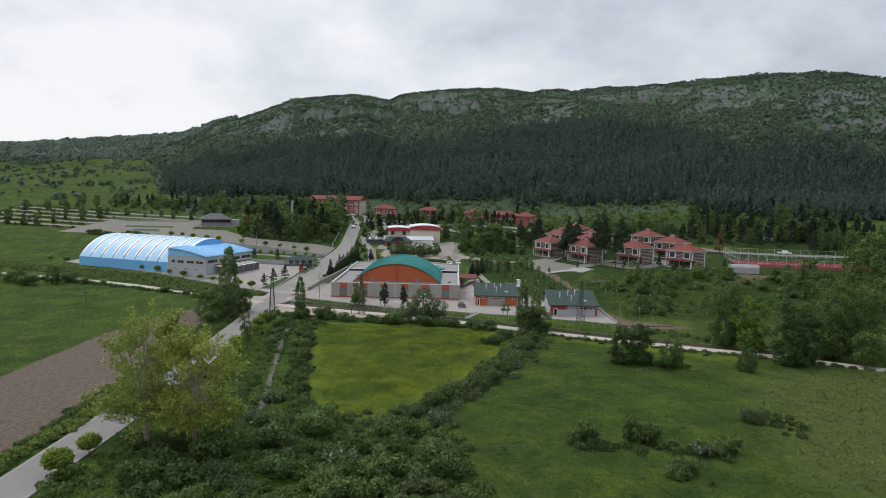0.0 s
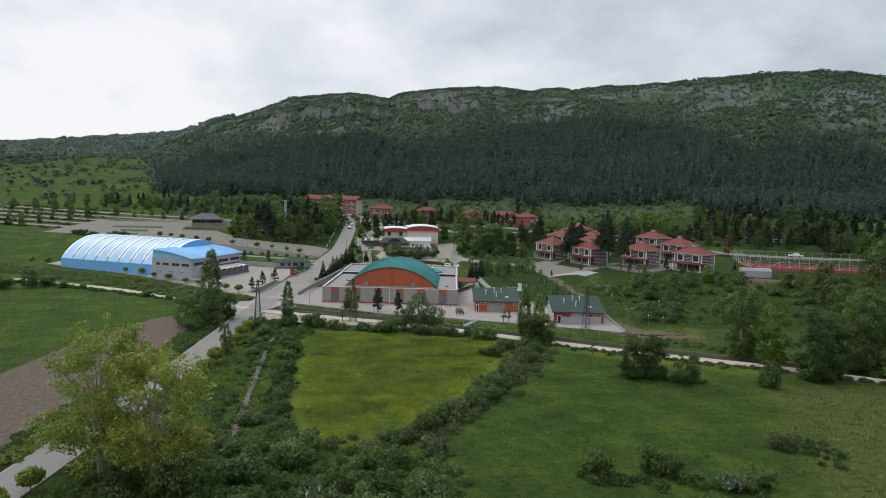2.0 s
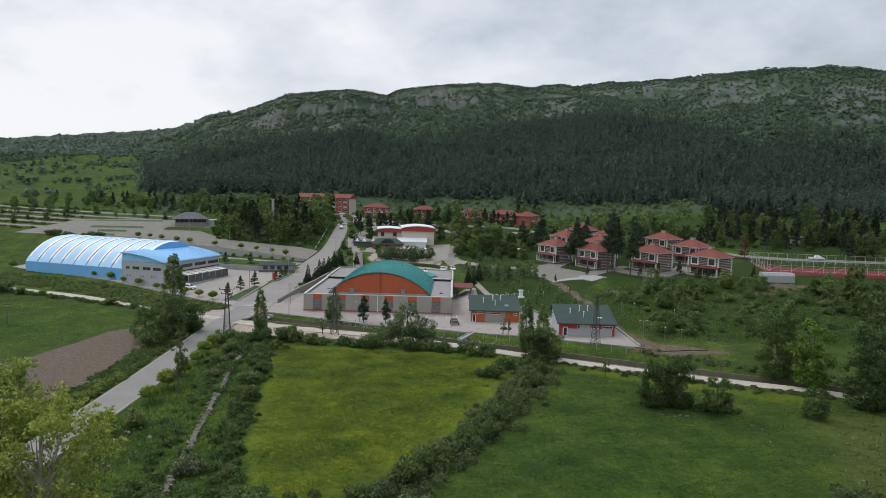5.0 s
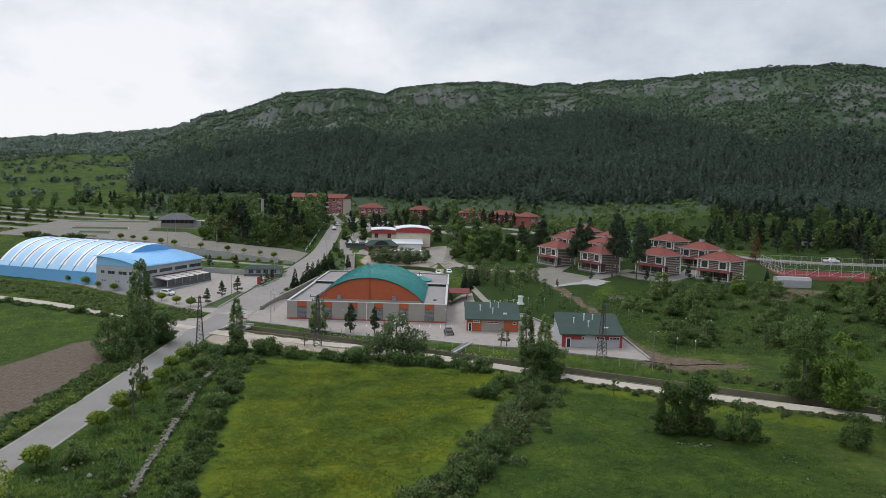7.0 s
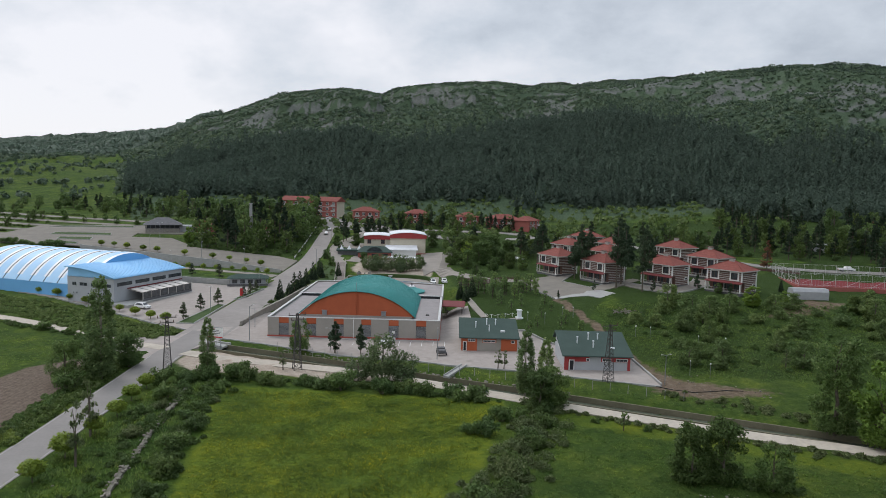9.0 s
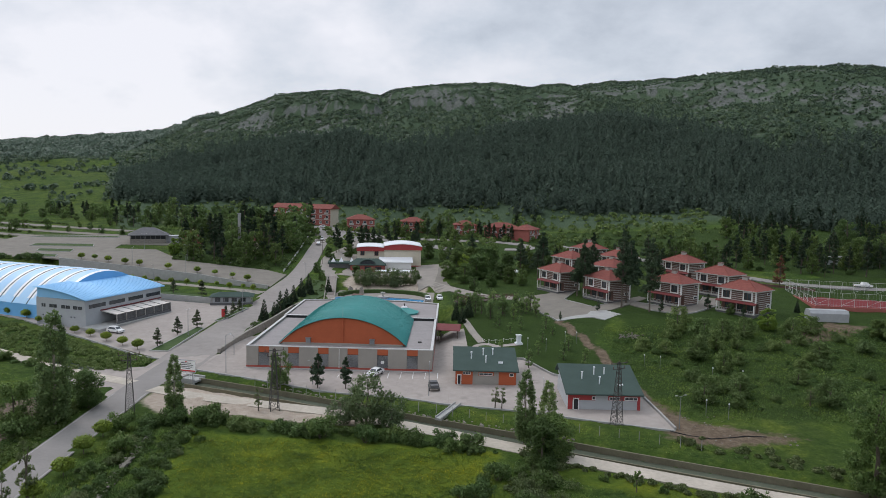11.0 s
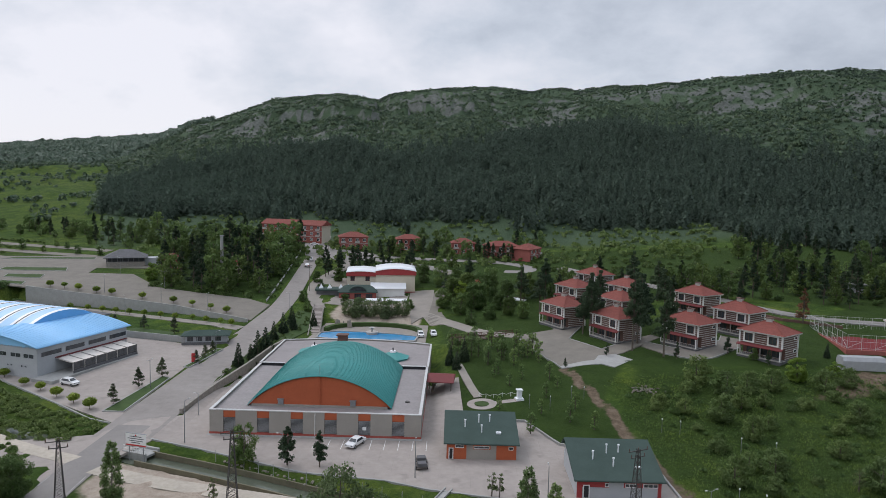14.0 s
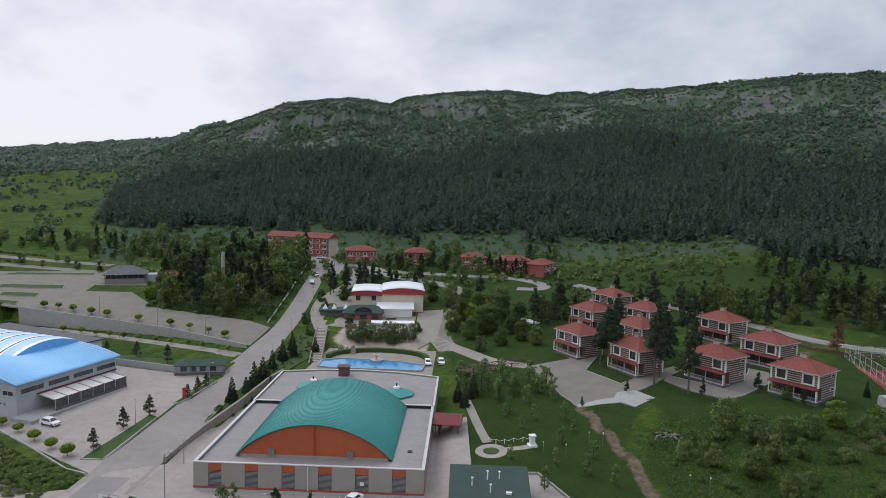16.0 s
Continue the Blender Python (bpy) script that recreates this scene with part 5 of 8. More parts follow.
# slate-roofed stone pavilion on the upper car park
slate = thing("stone_pavilion", -107, 156, 11.0, 22, "dark stone pavilion with a slate hipped roof", "pavilion")
part("wall", Mesh().box(-7, 7, -5, 5, -1, 1.6), M_WALLSTONE, slate)
part("wall", Mesh().box(-6.6, 6.6, -4.6, 4.6, 1.6, 3.3), M_DARK, slate, "dark glazed band")
for k in range(8):
    part("post", Mesh().box(-6.9 + k * 1.95 - .15, -6.9 + k * 1.95 + .15, -4.95, -4.65, 1.6, 3.3), M_SLATE, slate)
part("roof", Mesh().add([(-8, -6, 3.3), (8, -6, 3.3), (8, 6, 3.3), (-8, 6, 3.3), (-2.5, 0, 6.2), (2.5, 0, 6.2), (-8, -6, 3.1), (8, -6, 3.1), (8, 6, 3.1), (-8, 6, 3.1)],
                        [(0, 1, 5, 4), (1, 2, 5), (2, 3, 4, 5), (3, 0, 4), (9, 8, 7, 6), (0, 6, 7, 1), (1, 7, 8, 2), (2, 8, 9, 3), (3, 9, 6, 0)]), M_SLATE, slate, "dark slate roof")
part("annexe", Mesh().box(7, 12, -3, 3, -1, 2.8), M_GREYWALL, slate)

# cream hall with a white curved roof and red fascia, and the green-roofed restaurant before it
cream = thing("cream_hall", -14.6, 133.5, 5.6, 6, "cream hall with white curved roof and red fascia", "hall")
part("wall", Mesh().box(0, 10.5, 0, 16, -1.5, 6.9).box(10.5, 25, -1.2, 16, -1.5, 7.2), M_BEIGE, cream)
for x0, x1, y0, h0, h1, r in ((-.3, 10.6, -.5, 6.6, 8.1, .45), (10.4, 25.4, -1.7, 7.3, 8.9, .95)):
    cx, hw = (x0 + x1) / 2, (x1 - x0) / 2
    part("fascia", gable_wall(hw, r, y0 - .05, y0 + .25, h0 + .7, 14, cx), M_RED, cream, "deep red curved fascia")
    part("fascia", Mesh().box(x0, x1, y0 - .05, y0 + .25, h0 - .6, h0 + .75), M_RED, cream, "deep red fascia")
    part("wall", Mesh().box(x0 + .3, x1 - .3, y0 + .3, 16, h0 - .6, h0 + .7), M_BEIGE, cream)
    part("roof", vault(hw + .1, r, y0 - .2, 16.4, h0 + .75, .16, 14, cx), M_MEMBWHITE, cream, "white curved roof", True)
for x in (14.0, 19.5):
    window(cream, x, 2.1, 3.0, .9, -1.2, .06, M_WHITE, 2)
for x in (2.0, 7.5):
    window(cream, x, 4.2, 1.6, 1.8, 0, .06, M_MAROON, 1)
part("base", Mesh().box(19, 25.1, -1.5, 4, -2, .6), M_BRICKRED, cream)
part("annexe", Mesh().box(9, 21, -6, -1.2, -1.5, 2.6), M_WHITE, cream, "low white annexe")
part("annexe_roof", Mesh().add([(8.6, -6.4, 2.4), (21.6, -6.4, 2.4), (21.6, -1.2, 3.9), (8.6, -1.2, 3.9), (8.6, -6.4, 2.2), (21.6, -6.4, 2.2), (21.6, -1.2, 3.7), (8.6, -1.2, 3.7)], [(0, 1, 2, 3), (7, 6, 5, 4), (0, 4, 5, 1), (1, 5, 6, 2), (3, 7, 4, 0)]), M_MEMBWHITE, cream)
rest = thing("restaurant", -15.5, 121.0, 4.9, 8, "low red-brick restaurant with a dark green roof and round dormer", "restaurant")
part("wall", Mesh().box(0, 13, 0, 9, -2, 2.6), M_BRICKRED, rest)
part("roof", Mesh().add([(-.5, -.6, 2.6), (13.5, -.6, 2.6), (13.5, 9.5, 2.6), (-.5, 9.5, 2.6), (2.5, 4.5, 4.6), (10.5, 4.5, 4.6), (-.5, -.6, 2.4), (13.5, -.6, 2.4), (13.5, 9.5, 2.4), (-.5, 9.5, 2.4)],
                        [(0, 1, 5, 4), (1, 2, 5), (2, 3, 4, 5), (3, 0, 4), (9, 8, 7, 6), (0, 6, 7, 1), (1, 7, 8, 2), (2, 8, 9, 3), (3, 9, 6, 0)]), M_GREENROOF, rest, "dark green roof")
dm = part("dormer", vault(3.0, 1.5, -.2, 4.0, 3.0, .15, 12, 6.5), M_GREENROOF, rest, "green arched dormer", True)
part("dormer_window", gable_wall(2.8, 1.35, -.05, .1, 2.95, 12, 6.5), M_GLASS, dm)
part("annexe", Mesh().box(-8, -.2, 3, 9, -2, 2.6), M_SLATE, rest)
part("annexe_roof", Mesh().box(-8.5, 0, 2.5, 9.5, 2.6, 3.1), M_GREENROOF, rest)
for x in (-6.5, -3.5, .5, 3.2):
    part("roof_lantern", Mesh().add([(x - .8, 5.2, 3.1), (x + .8, 5.2, 3.1), (x + .8, 6.8, 3.1), (x - .8, 6.8, 3.1), (x, 6, 4.7)], [(0, 1, 4), (1, 2, 4), (2, 3, 4), (3, 0, 4)]), M_MEMBWHITE, rest, "white pyramid lantern")
for x in (2.5, 6.5, 10.5):
    window(rest, x, .5, 2.4, 1.5, 0, .07, M_MAROON, 2)
terrace = thing("terrace_canopy", 3.0, 112.0, 4.0, 6, "long white canopy over the restaurant terrace", "canopy")
part("canopy", Mesh().box(-8, 6, -2.2, 2.2, 2.6, 2.8), M_MEMBWHITE, terrace)
for x in (-7.6, -3.2, 1.2, 5.6):
    for y in (-2, 2):
        part("post", Mesh().rod((x, y, -.6), (x, y, 2.6), .08), M_WHITE, terrace)


# ---- walls, kerbs and beds round the hall ----
solo("stone_wall", wall_line([(-27.7, 9), (-27.1, 18.5), (-26.5, 25.5), (-25.4, 33.2), (-24.3, 41), (-22.6, 57), (-21, 64)], lambda x, y: -.4, lambda x, y: ground_z(-33, y) + .75, .55), M_WALLSTONE,
     "rough stone retaining wall between road and hall", "stone wall", kind="structure")
solo("verge", slab([(-26.6, 33), (-25.6, 34), (-24.5, 41), (-22.9, 57), (-21, 64), (-17, 84), (-20, 98), (-25, 100), (-26.2, 84), (-27.2, 60), (-27.4, 40)], .28), None,
     "planted verge between wall and road", "verge", kind="structure").data.materials.append(M_LAWNBED)
for poly, label in (([(-42.6, 8.4), (-38.6, 8.4), (-38.3, 29.8), (-40.4, 31)], "kerbed grass strip beside the car park"), ([(-38.6, 38.6), (-37.2, 38.2), (-34.6, 54.6), (-36.2, 55)], "kerbed planting bed before the kiosk"),
                    ([(-160, 160), (-156, 165), (-125, 167.5), (-124, 164)], "kerbed grass strip in the upper car park"), ([(-146, 136), (-147, 142), (-124, 143.5), (-121, 137)], "kerbed grass strip in the upper car park"),
                    ([(-136, 123.5), (-138, 129), (-124.6, 129.5), (-122.5, 123)], "kerbed grass strip in the upper car park"), ([(-133, 113), (-132, 117.5), (-123.5, 116), (-122, 111.5)], "kerbed grass strip in the upper car park")):
    bed = thing("planting_bed", 0, 0, 0, 0, label, "planting bed")
    me = slab(poly, .2)
    me.materials.append(M_LAWNBED)
    part("turf", me, None, bed)
    part("kerb", wall_line(poly + poly[:1], lambda x, y: ground_z(x, y) - .2, lambda x, y: ground_z(x, y) + .26, .22, 1.5), M_KERB, bed)
kerb_line = [(-86, 34.2), (-54, 12.5), (-43, 4.4), (-38.4, 2.6)]
solo("kerb", wall_line(kerb_line, lambda x, y: ground_z(x, y) - .4, lambda x, y: ground_z(x, y) + .22, .28), M_KERB, "concrete kerb along the car park edge", "kerb", kind="structure")
yard_edge = [(-28, -4), (-17, -8), (1, -15.5), (14.5, -17.8), (21, -20.5), (36, -24), (46, -27.5), (58.6, -31.4)]
solo("kerb", wall_line(yard_edge, lambda x, y: ground_z(x, y) - .6, lambda x, y: ground_z(x, y) + .10, .3), M_KERB, "concrete edge of the forecourt", "kerb", kind="structure")
solo("kerb", wall_line([(58.7, -31), (57.8, -13), (56.9, -8.8), (43.6, -1.8), (38.4, 8.2), (27, 8.2)], lambda x, y: ground_z(x, y) - .5, lambda x, y: ground_z(x, y) + .45, .3), M_KERB, "low concrete wall behind the pavilions", "kerb", kind="structure")
for line, label in (([(41.7, 68.9), (47.2, 44.1), (49.4, 37.6)], "pale kerb along the plaza edge"), ([(61.8, 51), (55.5, 62.2), (61.4, 76.5)], "pale kerb round the villa lawn"), ([(72.9, 61.3), (61.8, 51)], "pale kerb round the villa lawn"),
                    ([(74.5, 57.1), (79.5, 51.8), (85.3, 49.2), (93.5, 57.6), (95.6, 62)], "pale kerb round the villa lawn"), ([(76.1, 46), (82.1, 40.3), (86.5, 42.4), (96.7, 51.4)], "pale kerb along the paved path")):
    if len(line) > 1:
        solo("kerb", wall_line(line, lambda x, y: ground_z(x, y) - .3, lambda x, y: ground_z(x, y) + .2, .2, 1.5), M_KERB, label, "kerb", kind="structure")
for k in range(9):
    x = 5.2 + 2.45 * k - 4.6
    solo("parking_line", Mesh().box(x - .045, x + .045, -5.6, -1.1, ground_z(x, -3.3) + .052, ground_z(x, -3.3) + .058), M_WHITE, "thin white parking bay line", "parking line", kind="structure")

# ---- culvert, sign and posts at the junction ----
culvert = thing("culvert", -27.5, -8.8, 0, -20, "concrete culvert with white railings at the junction", "culvert")
for y in (-1.6, 1.4):
    part("wall", Mesh().box(-2.2, 2.6, y - .2, y + .2, -1.6, .45), M_KERB, culvert)
part("deck", Mesh().box(-2.2, 2.6, -1.4, 1.2, -.3, .08), M_KERB, culvert)
rl = Mesh()
for k in range(6):
    rl.rod((-2.0 + k * .9, -1.6, .4), (-2.0 + k * .9, -1.6, 1.35), .04)
rl.bar((-2.1, -1.6, 1.35), (2.6, -1.6, 1.35), .07, .07).bar((-2.1, -1.6, .9), (2.6, -1.6, .9), .05, .05)
part("railing", rl, M_WHITE, culvert)
sign = thing("billboard", -26.4, -12.9, ground_z(-26.4, -12.9), -14, "white billboard with dark lettering and a red stripe", "billboard")
part("post", Mesh().rod((-1.3, .1, -.3), (-1.3, .1, 4.0), .08), M_STEEL, sign)
part("post", Mesh().rod((1.3, .1, -.3), (1.3, .1, 4.0), .08), M_STEEL, sign)
part("board", Mesh().box(-1.9, 1.9, -.06, .06, 2.2, 4.3), M_WHITE, sign)
part("frame", Mesh().box(-1.98, 1.98, -.08, .08, 4.3, 4.38).box(-1.98, 1.98, -.08, .08, 2.12, 2.2), M_STEEL, sign)
part("red_stripe", Mesh().box(-1.88, 1.88, -.075, -.062, 2.25, 2.5), M_REDSIGN, sign)
for z, w in ((3.75, 1.1), (3.4, 1.5), (3.05, 1.3), (2.75, .8)):
    part("text_bar", Mesh().box(-w, w, -.072, -.062, z, z + .13), M_SLATE, sign)
part("emblem", Mesh().rod((0, -.075, 4.05), (0, -.062, 4.05), .14, .14, 10), M_REDSIGN, sign)


def pylon(x, y, h, rz, label):
    """A lattice mast with three crossarms and insulators."""
    t = thing("pylon", x, y, ground_z(x, y), rz, label, "pylon")
    b, c = .75, .16
    for sx in (-1, 1):
        for sy in (-1, 1):
            part("leg", Mesh().bar((sx * b, sy * b, -.3), (sx * c, sy * c, h), .09, .09), M_PYLON, t)
    br, n = Mesh(), 13
    for k in range(n):
        z0, z1 = h * k / n, h * (k + 1) / n
        w0, w1 = b + (c - b) * k / n, b + (c - b) * (k + 1) / n
        for sx, sy, tx, ty in ((-1, -1, 1, -1), (1, -1, 1, 1), (1, 1, -1, 1), (-1, 1, -1, -1)):
            br.bar((sx * w0, sy * w0, z0), (tx * w1, ty * w1, z1), .045, .045).bar((tx * w0, ty * w0, z0), (sx * w1, sy * w1, z1), .045, .045)
    part("bracing", br, M_PYLON, t)
    for z, w in ((h - .3, 1.6), (h - 1.2, 1.2)):
        arm = part("crossarm", Mesh().bar((-w, 0, z), (w, 0, z), .11, .11), M_PYLON, t)
        for x0 in (-w + .1, 0, w - .1):
            part("insulator", Mesh().rod((x0, 0, z + .05), (x0, 0, z + .45), .07, .05), M_BROWNCLAD, arm)
    return t


pylon(-28.6, -31.0, 10.2, 25, "tall lattice steel pylon at the roadside")
pylon(-6.6, -26.2, 10.4, 25, "tall lattice steel pylon by the stream")
pylon(49.8, -29.0, 10.4, 25, "tall lattice steel pylon beside the pavilion")


def pole(x, y, h, label, lamp=True, arm=1.0, rz=0, name="street_lamp"):
    t = thing(name, x, y, ground_z(x, y), rz, label, name.replace("_", " "))
    part("post", Mesh().rod((0, 0, -.3), (0, 0, h), .09, .05, 7), M_STEEL if lamp else M_WOODPOLE, t)
    if lamp:
        for s in ((-1, 1) if arm < 0 else (1,)):
            a = abs(arm) * s
            part("arm", Mesh().bar((0, 0, h - .1), (a, 0, h + .12), .06, .06), M_STEEL, t)
            part("lamp_head", Mesh().box(min(a, a + .35 * s), max(a, a + .35 * s), -.09, .09, h + .07, h + .17), M_COPING, t)
    else:
        part("crossarm", Mesh().bar((-.9, 0, h - .4), (.9, 0, h - .4), .1, .12), M_WOODPOLE, t)
        part("crossarm", Mesh().bar((-.9, 0, h - 1.1), (.9, 0, h - 1.1), .1, .12), M_WOODPOLE, t)
    return t


for x, y, h, arm, rz in ((-39.6, 22.8, 6.2, -.6, 80), (-21.5, -5.2, 7.5, .9, 60), (38.5, -24.2, 5.6, .7, 90), (59.4, -30.6, 5.4, -.7, 20), (18.9, -16.5, 6, .7, 90), (-24.6, 9.8, 4.4, .5, 200), (-3.2, -11, 4.6, -.6, 20),
                         (-92, 108, 6, .8, 90), (-70, 101, 6, .8, 90), (-52, 93, 6, -.8, 90), (-78, 93, 6, .8, -90), (-100, 136, 6.5, -.8, 0), (-34.8, 50, 6, .7, 0), (-27, 96, 6.5, .8, 180), (-76, 118, 6, -.8, 0)):
    pole(x, y, h, "slim grey street lamp on a steel post", True, arm, rz)
for x, y, h in ((-27.2, 127, 9.5), (-29.5, 178, 9), (-79, -25.8, 4.8), (-63, 200, 9), (-112, 205, 9), (163, 118, 8), (120, 118, 8)):
    pole(x, y, h, "grey timber power pole with crossarms", False, 0, 20, "power_pole")
for x, y in ((49, 19), (51.5, 18.5), (63, 3.5), (66, 2.5), (74, -5), (79, -7), (66, -24), (69, -26), (40, 15), (44, 14)):
    t = thing("garden_lamp", x, y, ground_z(x, y), 15, "short garden lamp with a white globe", "garden lamp", "garden lamps on the slope")
    part("post", Mesh().rod((0, 0, -.2), (0, 0, 2.6), .05), M_STEEL, t)
    part("globe", Mesh().rod((0, 0, 2.58), (0, 0, 2.82), .13, .09, 8), M_MEMBWHITE, t)

# fence posts between stream and forecourt
fence = thing("post_fence", 0, 0, 0, 0, "row of thin pale fence posts above the stream", "fence")
for x, y in resample([(-14, -11.4), (-.7, -17.2), (20.5, -25.6), (31.4, -29.6), (46, -34), (60, -39)], 2.9):
    part("post", Mesh().rod((x, y, ground_z(x, y) - .6), (x, y, ground_z(x, y) + 1.45), .06, .05, 5), M_KERB, fence)
bridge = thing("footbridge", 22.6, -24.2, .15, -22, "narrow concrete footbridge over the stream bank", "footbridge")
part("deck", Mesh().box(-.55, .55, -4.6, 4.2, -.35, 0), M_KERB, bridge)
for s in (-1, 1):
    part("kerb", Mesh().box(s * .55 - .08, s * .55 + .08, -4.6, 4.2, -.35, .22), M_KERB, bridge)


# ---- vehicles ----
def car(x, y, rz, label, kind="saloon", z=None):
    """A car that heads along local -y."""
    t = thing("car", x, y, (ground_z(x, y) if z is None else z) + .06, rz, label, "car")
    if kind == "pickup":
        prof = [(-2.5, .45), (-2.5, .95), (-1.55, 1.08), (-1.0, 1.7), (.45, 1.72), (.6, 1.05), (2.5, 1.05), (2.5, .5)]
        glass = [(-1.42, 1.12), (-.95, 1.62), (.38, 1.64), (.45, 1.12)]
    elif kind == "hatch":
        prof = [(-2.0, .35), (-2.0, .78), (-1.1, .95), (-.45, 1.48), (1.35, 1.5), (1.95, 1.0), (2.02, .4)]
        glass = [(-.95, .98), (-.4, 1.4), (1.25, 1.42), (1.6, 1.0)]
    else:
        prof = [(-2.2, .35), (-2.2, .75), (-1.15, .9), (-.5, 1.38), (.95, 1.4), (1.5, .98), (2.2, .92), (2.2, .4)]
        glass = [(-.98, .93), (-.45, 1.31), (.9, 1.33), (1.3, .97)]
    m, n = Mesh(), len(prof)
    v = [(s * (.84 if z_ < 1.1 else .66), y_, z_) for s in (-1, 1) for y_, z_ in prof]
    m.add(v, [tuple(range(n))[::-1], tuple(range(n, 2 * n))] + [(i, (i + 1) % n, n + (i + 1) % n, n + i) for i in range(n)])
    part("body", m, M_CARWHITE, t, "white painted car body")
    for s in (-1, 1):
        part("side_window", Mesh().add([(s * (.86 if z_ < 1.05 else .70), y_, z_) for y_, z_ in glass] + [(s * .5, y_, z_) for y_, z_ in glass], [(0, 1, 2, 3), (7, 6, 5, 4), (0, 4, 5, 1), (1, 5, 6, 2), (2, 6, 7, 3)]), M_GLASS, t, "dark side glass")
    part("windscreen", Mesh().add([(-.68, prof[2][0] + .06, prof[2][1] + .06), (.68, prof[2][0] + .06, prof[2][1] + .06), (.56, prof[3][0] - .03, prof[3][1] - .05), (-.56, prof[3][0] - .03, prof[3][1] - .05),
                                   (-.68, prof[2][0] + .02, prof[2][1] + .09), (.68, prof[2][0] + .02, prof[2][1] + .09), (.56, prof[3][0] - .06, prof[3][1] - .02), (-.56, prof[3][0] - .06, prof[3][1] - .02)],
                                  [(0, 3, 2, 1), (4, 5, 6, 7), (0, 1, 5, 4), (2, 3, 7, 6)]), M_GLASS, t, "dark windscreen")
    for s in (-1, 1):
        for y_ in (-1.35, 1.3):
            w_ = part("wheel", Mesh().rod((s * .68, y_, .31), (s * .86, y_, .31), .31, .31, 12), M_TYRE, t)
            part("rim", Mesh().rod((s * .84, y_, .31), (s * .87, y_, .31), .19, .19, 10), M_STEEL, w_)
        part("headlight", Mesh().box(s * .6 - .17, s * .6 + .17, prof[0][0] - .03, prof[0][0] + .03, .58, .74), M_GLASS, t)
        part("tail_light", Mesh().box(s * .65 - .13, s * .65 + .13, prof[-1][0] - .02, prof[-1][0] + .03, .62, .8), M_REDSIGN, t)
    return t


car(7.8, -3.6, -24, "white saloon car parked before the sports hall")
car(-57.4, 23.8, 70, "white hatchback parked beside the terrace", "hatch")
car(15.3, 78.5, 8, "white car parked beside the pool deck", "hatch")
car(19.0, 78.0, 8, "white van-like car beside the pool deck", "hatch")
car(150, 76.5, 82, "white pickup truck on the road by the wood", "pickup")
car(-36.6, 168, 190, "white car driving down the climbing road")
car(-37.6, 181, 8, "white car parked on the climbing road", "hatch")
car(-44, 221, 80, "white car parked before the apartment house")

# ---- the garden behind and beside the hall ----
pool = thing("pool", 0, 0, 0, 0, "bright blue ornamental pool with a low rim", "pool")
basin = [(-14, 72.5), (-9, 71.2), (14, 71.0), (14.5, 77), (8, 79.6), (0, 81), (-9, 81.8), (-14, 79)]
zp = ground_z(0, 76) + .22
part("rim", wall_line(basin + basin[:1], lambda x, y: zp - 1.2, lambda x, y: zp + .25, .4, 1.2), M_KERB, pool)
part("water", Mesh().prism(basin, zp - .4, zp + .02), M_POOL, pool, "bright blue pool water")
fount = thing("fountain", 1.0, 79.2, zp, 0, "pale tiered stone fountain in the pool", "fountain")
part("basin", Mesh().rod((0, 0, -.3), (0, 0, .7), 1.6, 1.8, 14), M_WHITECLAD, fount)
part("column", Mesh().rod((0, 0, .6), (0, 0, 2.0), .3, .25, 10), M_WHITECLAD, fount)
part("bowl", Mesh().rod((0, 0, 1.6), (0, 0, 2.0), .35, .9, 14), M_WHITECLAD, fount)
cas = thing("cascade", -9, 89, ground_z(-9, 89), 0, "pale rock cascade behind the pool", "cascade")
rr = random.Random(8)
for k in range(9):
    x, y = rr.uniform(-2.4, 2.4), rr.uniform(-1.4, 1.4)
    part("rock", Mesh().rod((x, y, -.3), (x + rr.uniform(-.2, .2), y, rr.uniform(.8, 2.4)), rr.uniform(.5, .9), rr.uniform(.2, .45), 6), M_WALLSTONE, cas)
arc = [(14 * math.cos(a) + 1, 82 + 9.5 * math.sin(a)) for a in [math.pi * k / 14 for k in range(15)]]
solo("clipped_hedge", wall_line(arc, lambda x, y: ground_z(x, y) - .2, lambda x, y: ground_z(x, y) + 1.2, 1.4, 1.5), M_LAWNBED, "low clipped hedge round the pool terrace", "hedge")
steps = thing("garden_steps", -15.5, 76, 1.2, 8, "broad pale stone steps climbing beside the pool", "steps")
for k in range(24):
    part("step", Mesh().box(-1.5, 1.5, k * 1.3, k * 1.3 + 1.45, k * .165 - 1.0, k * .165 + .2), M_CONC, steps)
for s in (-1, 1):
    part("side_wall", Mesh().add([(s * 1.6 - .15, 0, -1), (s * 1.6 + .15, 0, -1), (s * 1.6 + .15, 31.5, 3), (s * 1.6 - .15, 31.5, 3), (s * 1.6 - .15, 0, .7), (s * 1.6 + .15, 0, .7), (s * 1.6 + .15, 31.5, 4.7), (s * 1.6 - .15, 31.5, 4.7)],
                                 [(3, 2, 1, 0), (4, 5, 6, 7), (0, 1, 5, 4), (1, 2, 6, 5), (2, 3, 7, 6), (3, 0, 4, 7)]), M_WALLSTONE, steps)
chim = thing("chimney_stack", -63.5, 141, ground_z(-63.5, 141), 0, "slender pale concrete chimney rising above the grove", "chimney")
part("shaft", Mesh().rod((0, 0, -.5), (0, 0, 15.5), .75, .6, 10), M_KERB, chim)
part("rim", Mesh().rod((0, 0, 15.5), (0, 0, 15.9), .8, .8, 10), M_KERB, chim)
hut = thing("hut", -58, 139, ground_z(-58, 139), 20, "small hut with an orange tiled roof among trees", "hut")
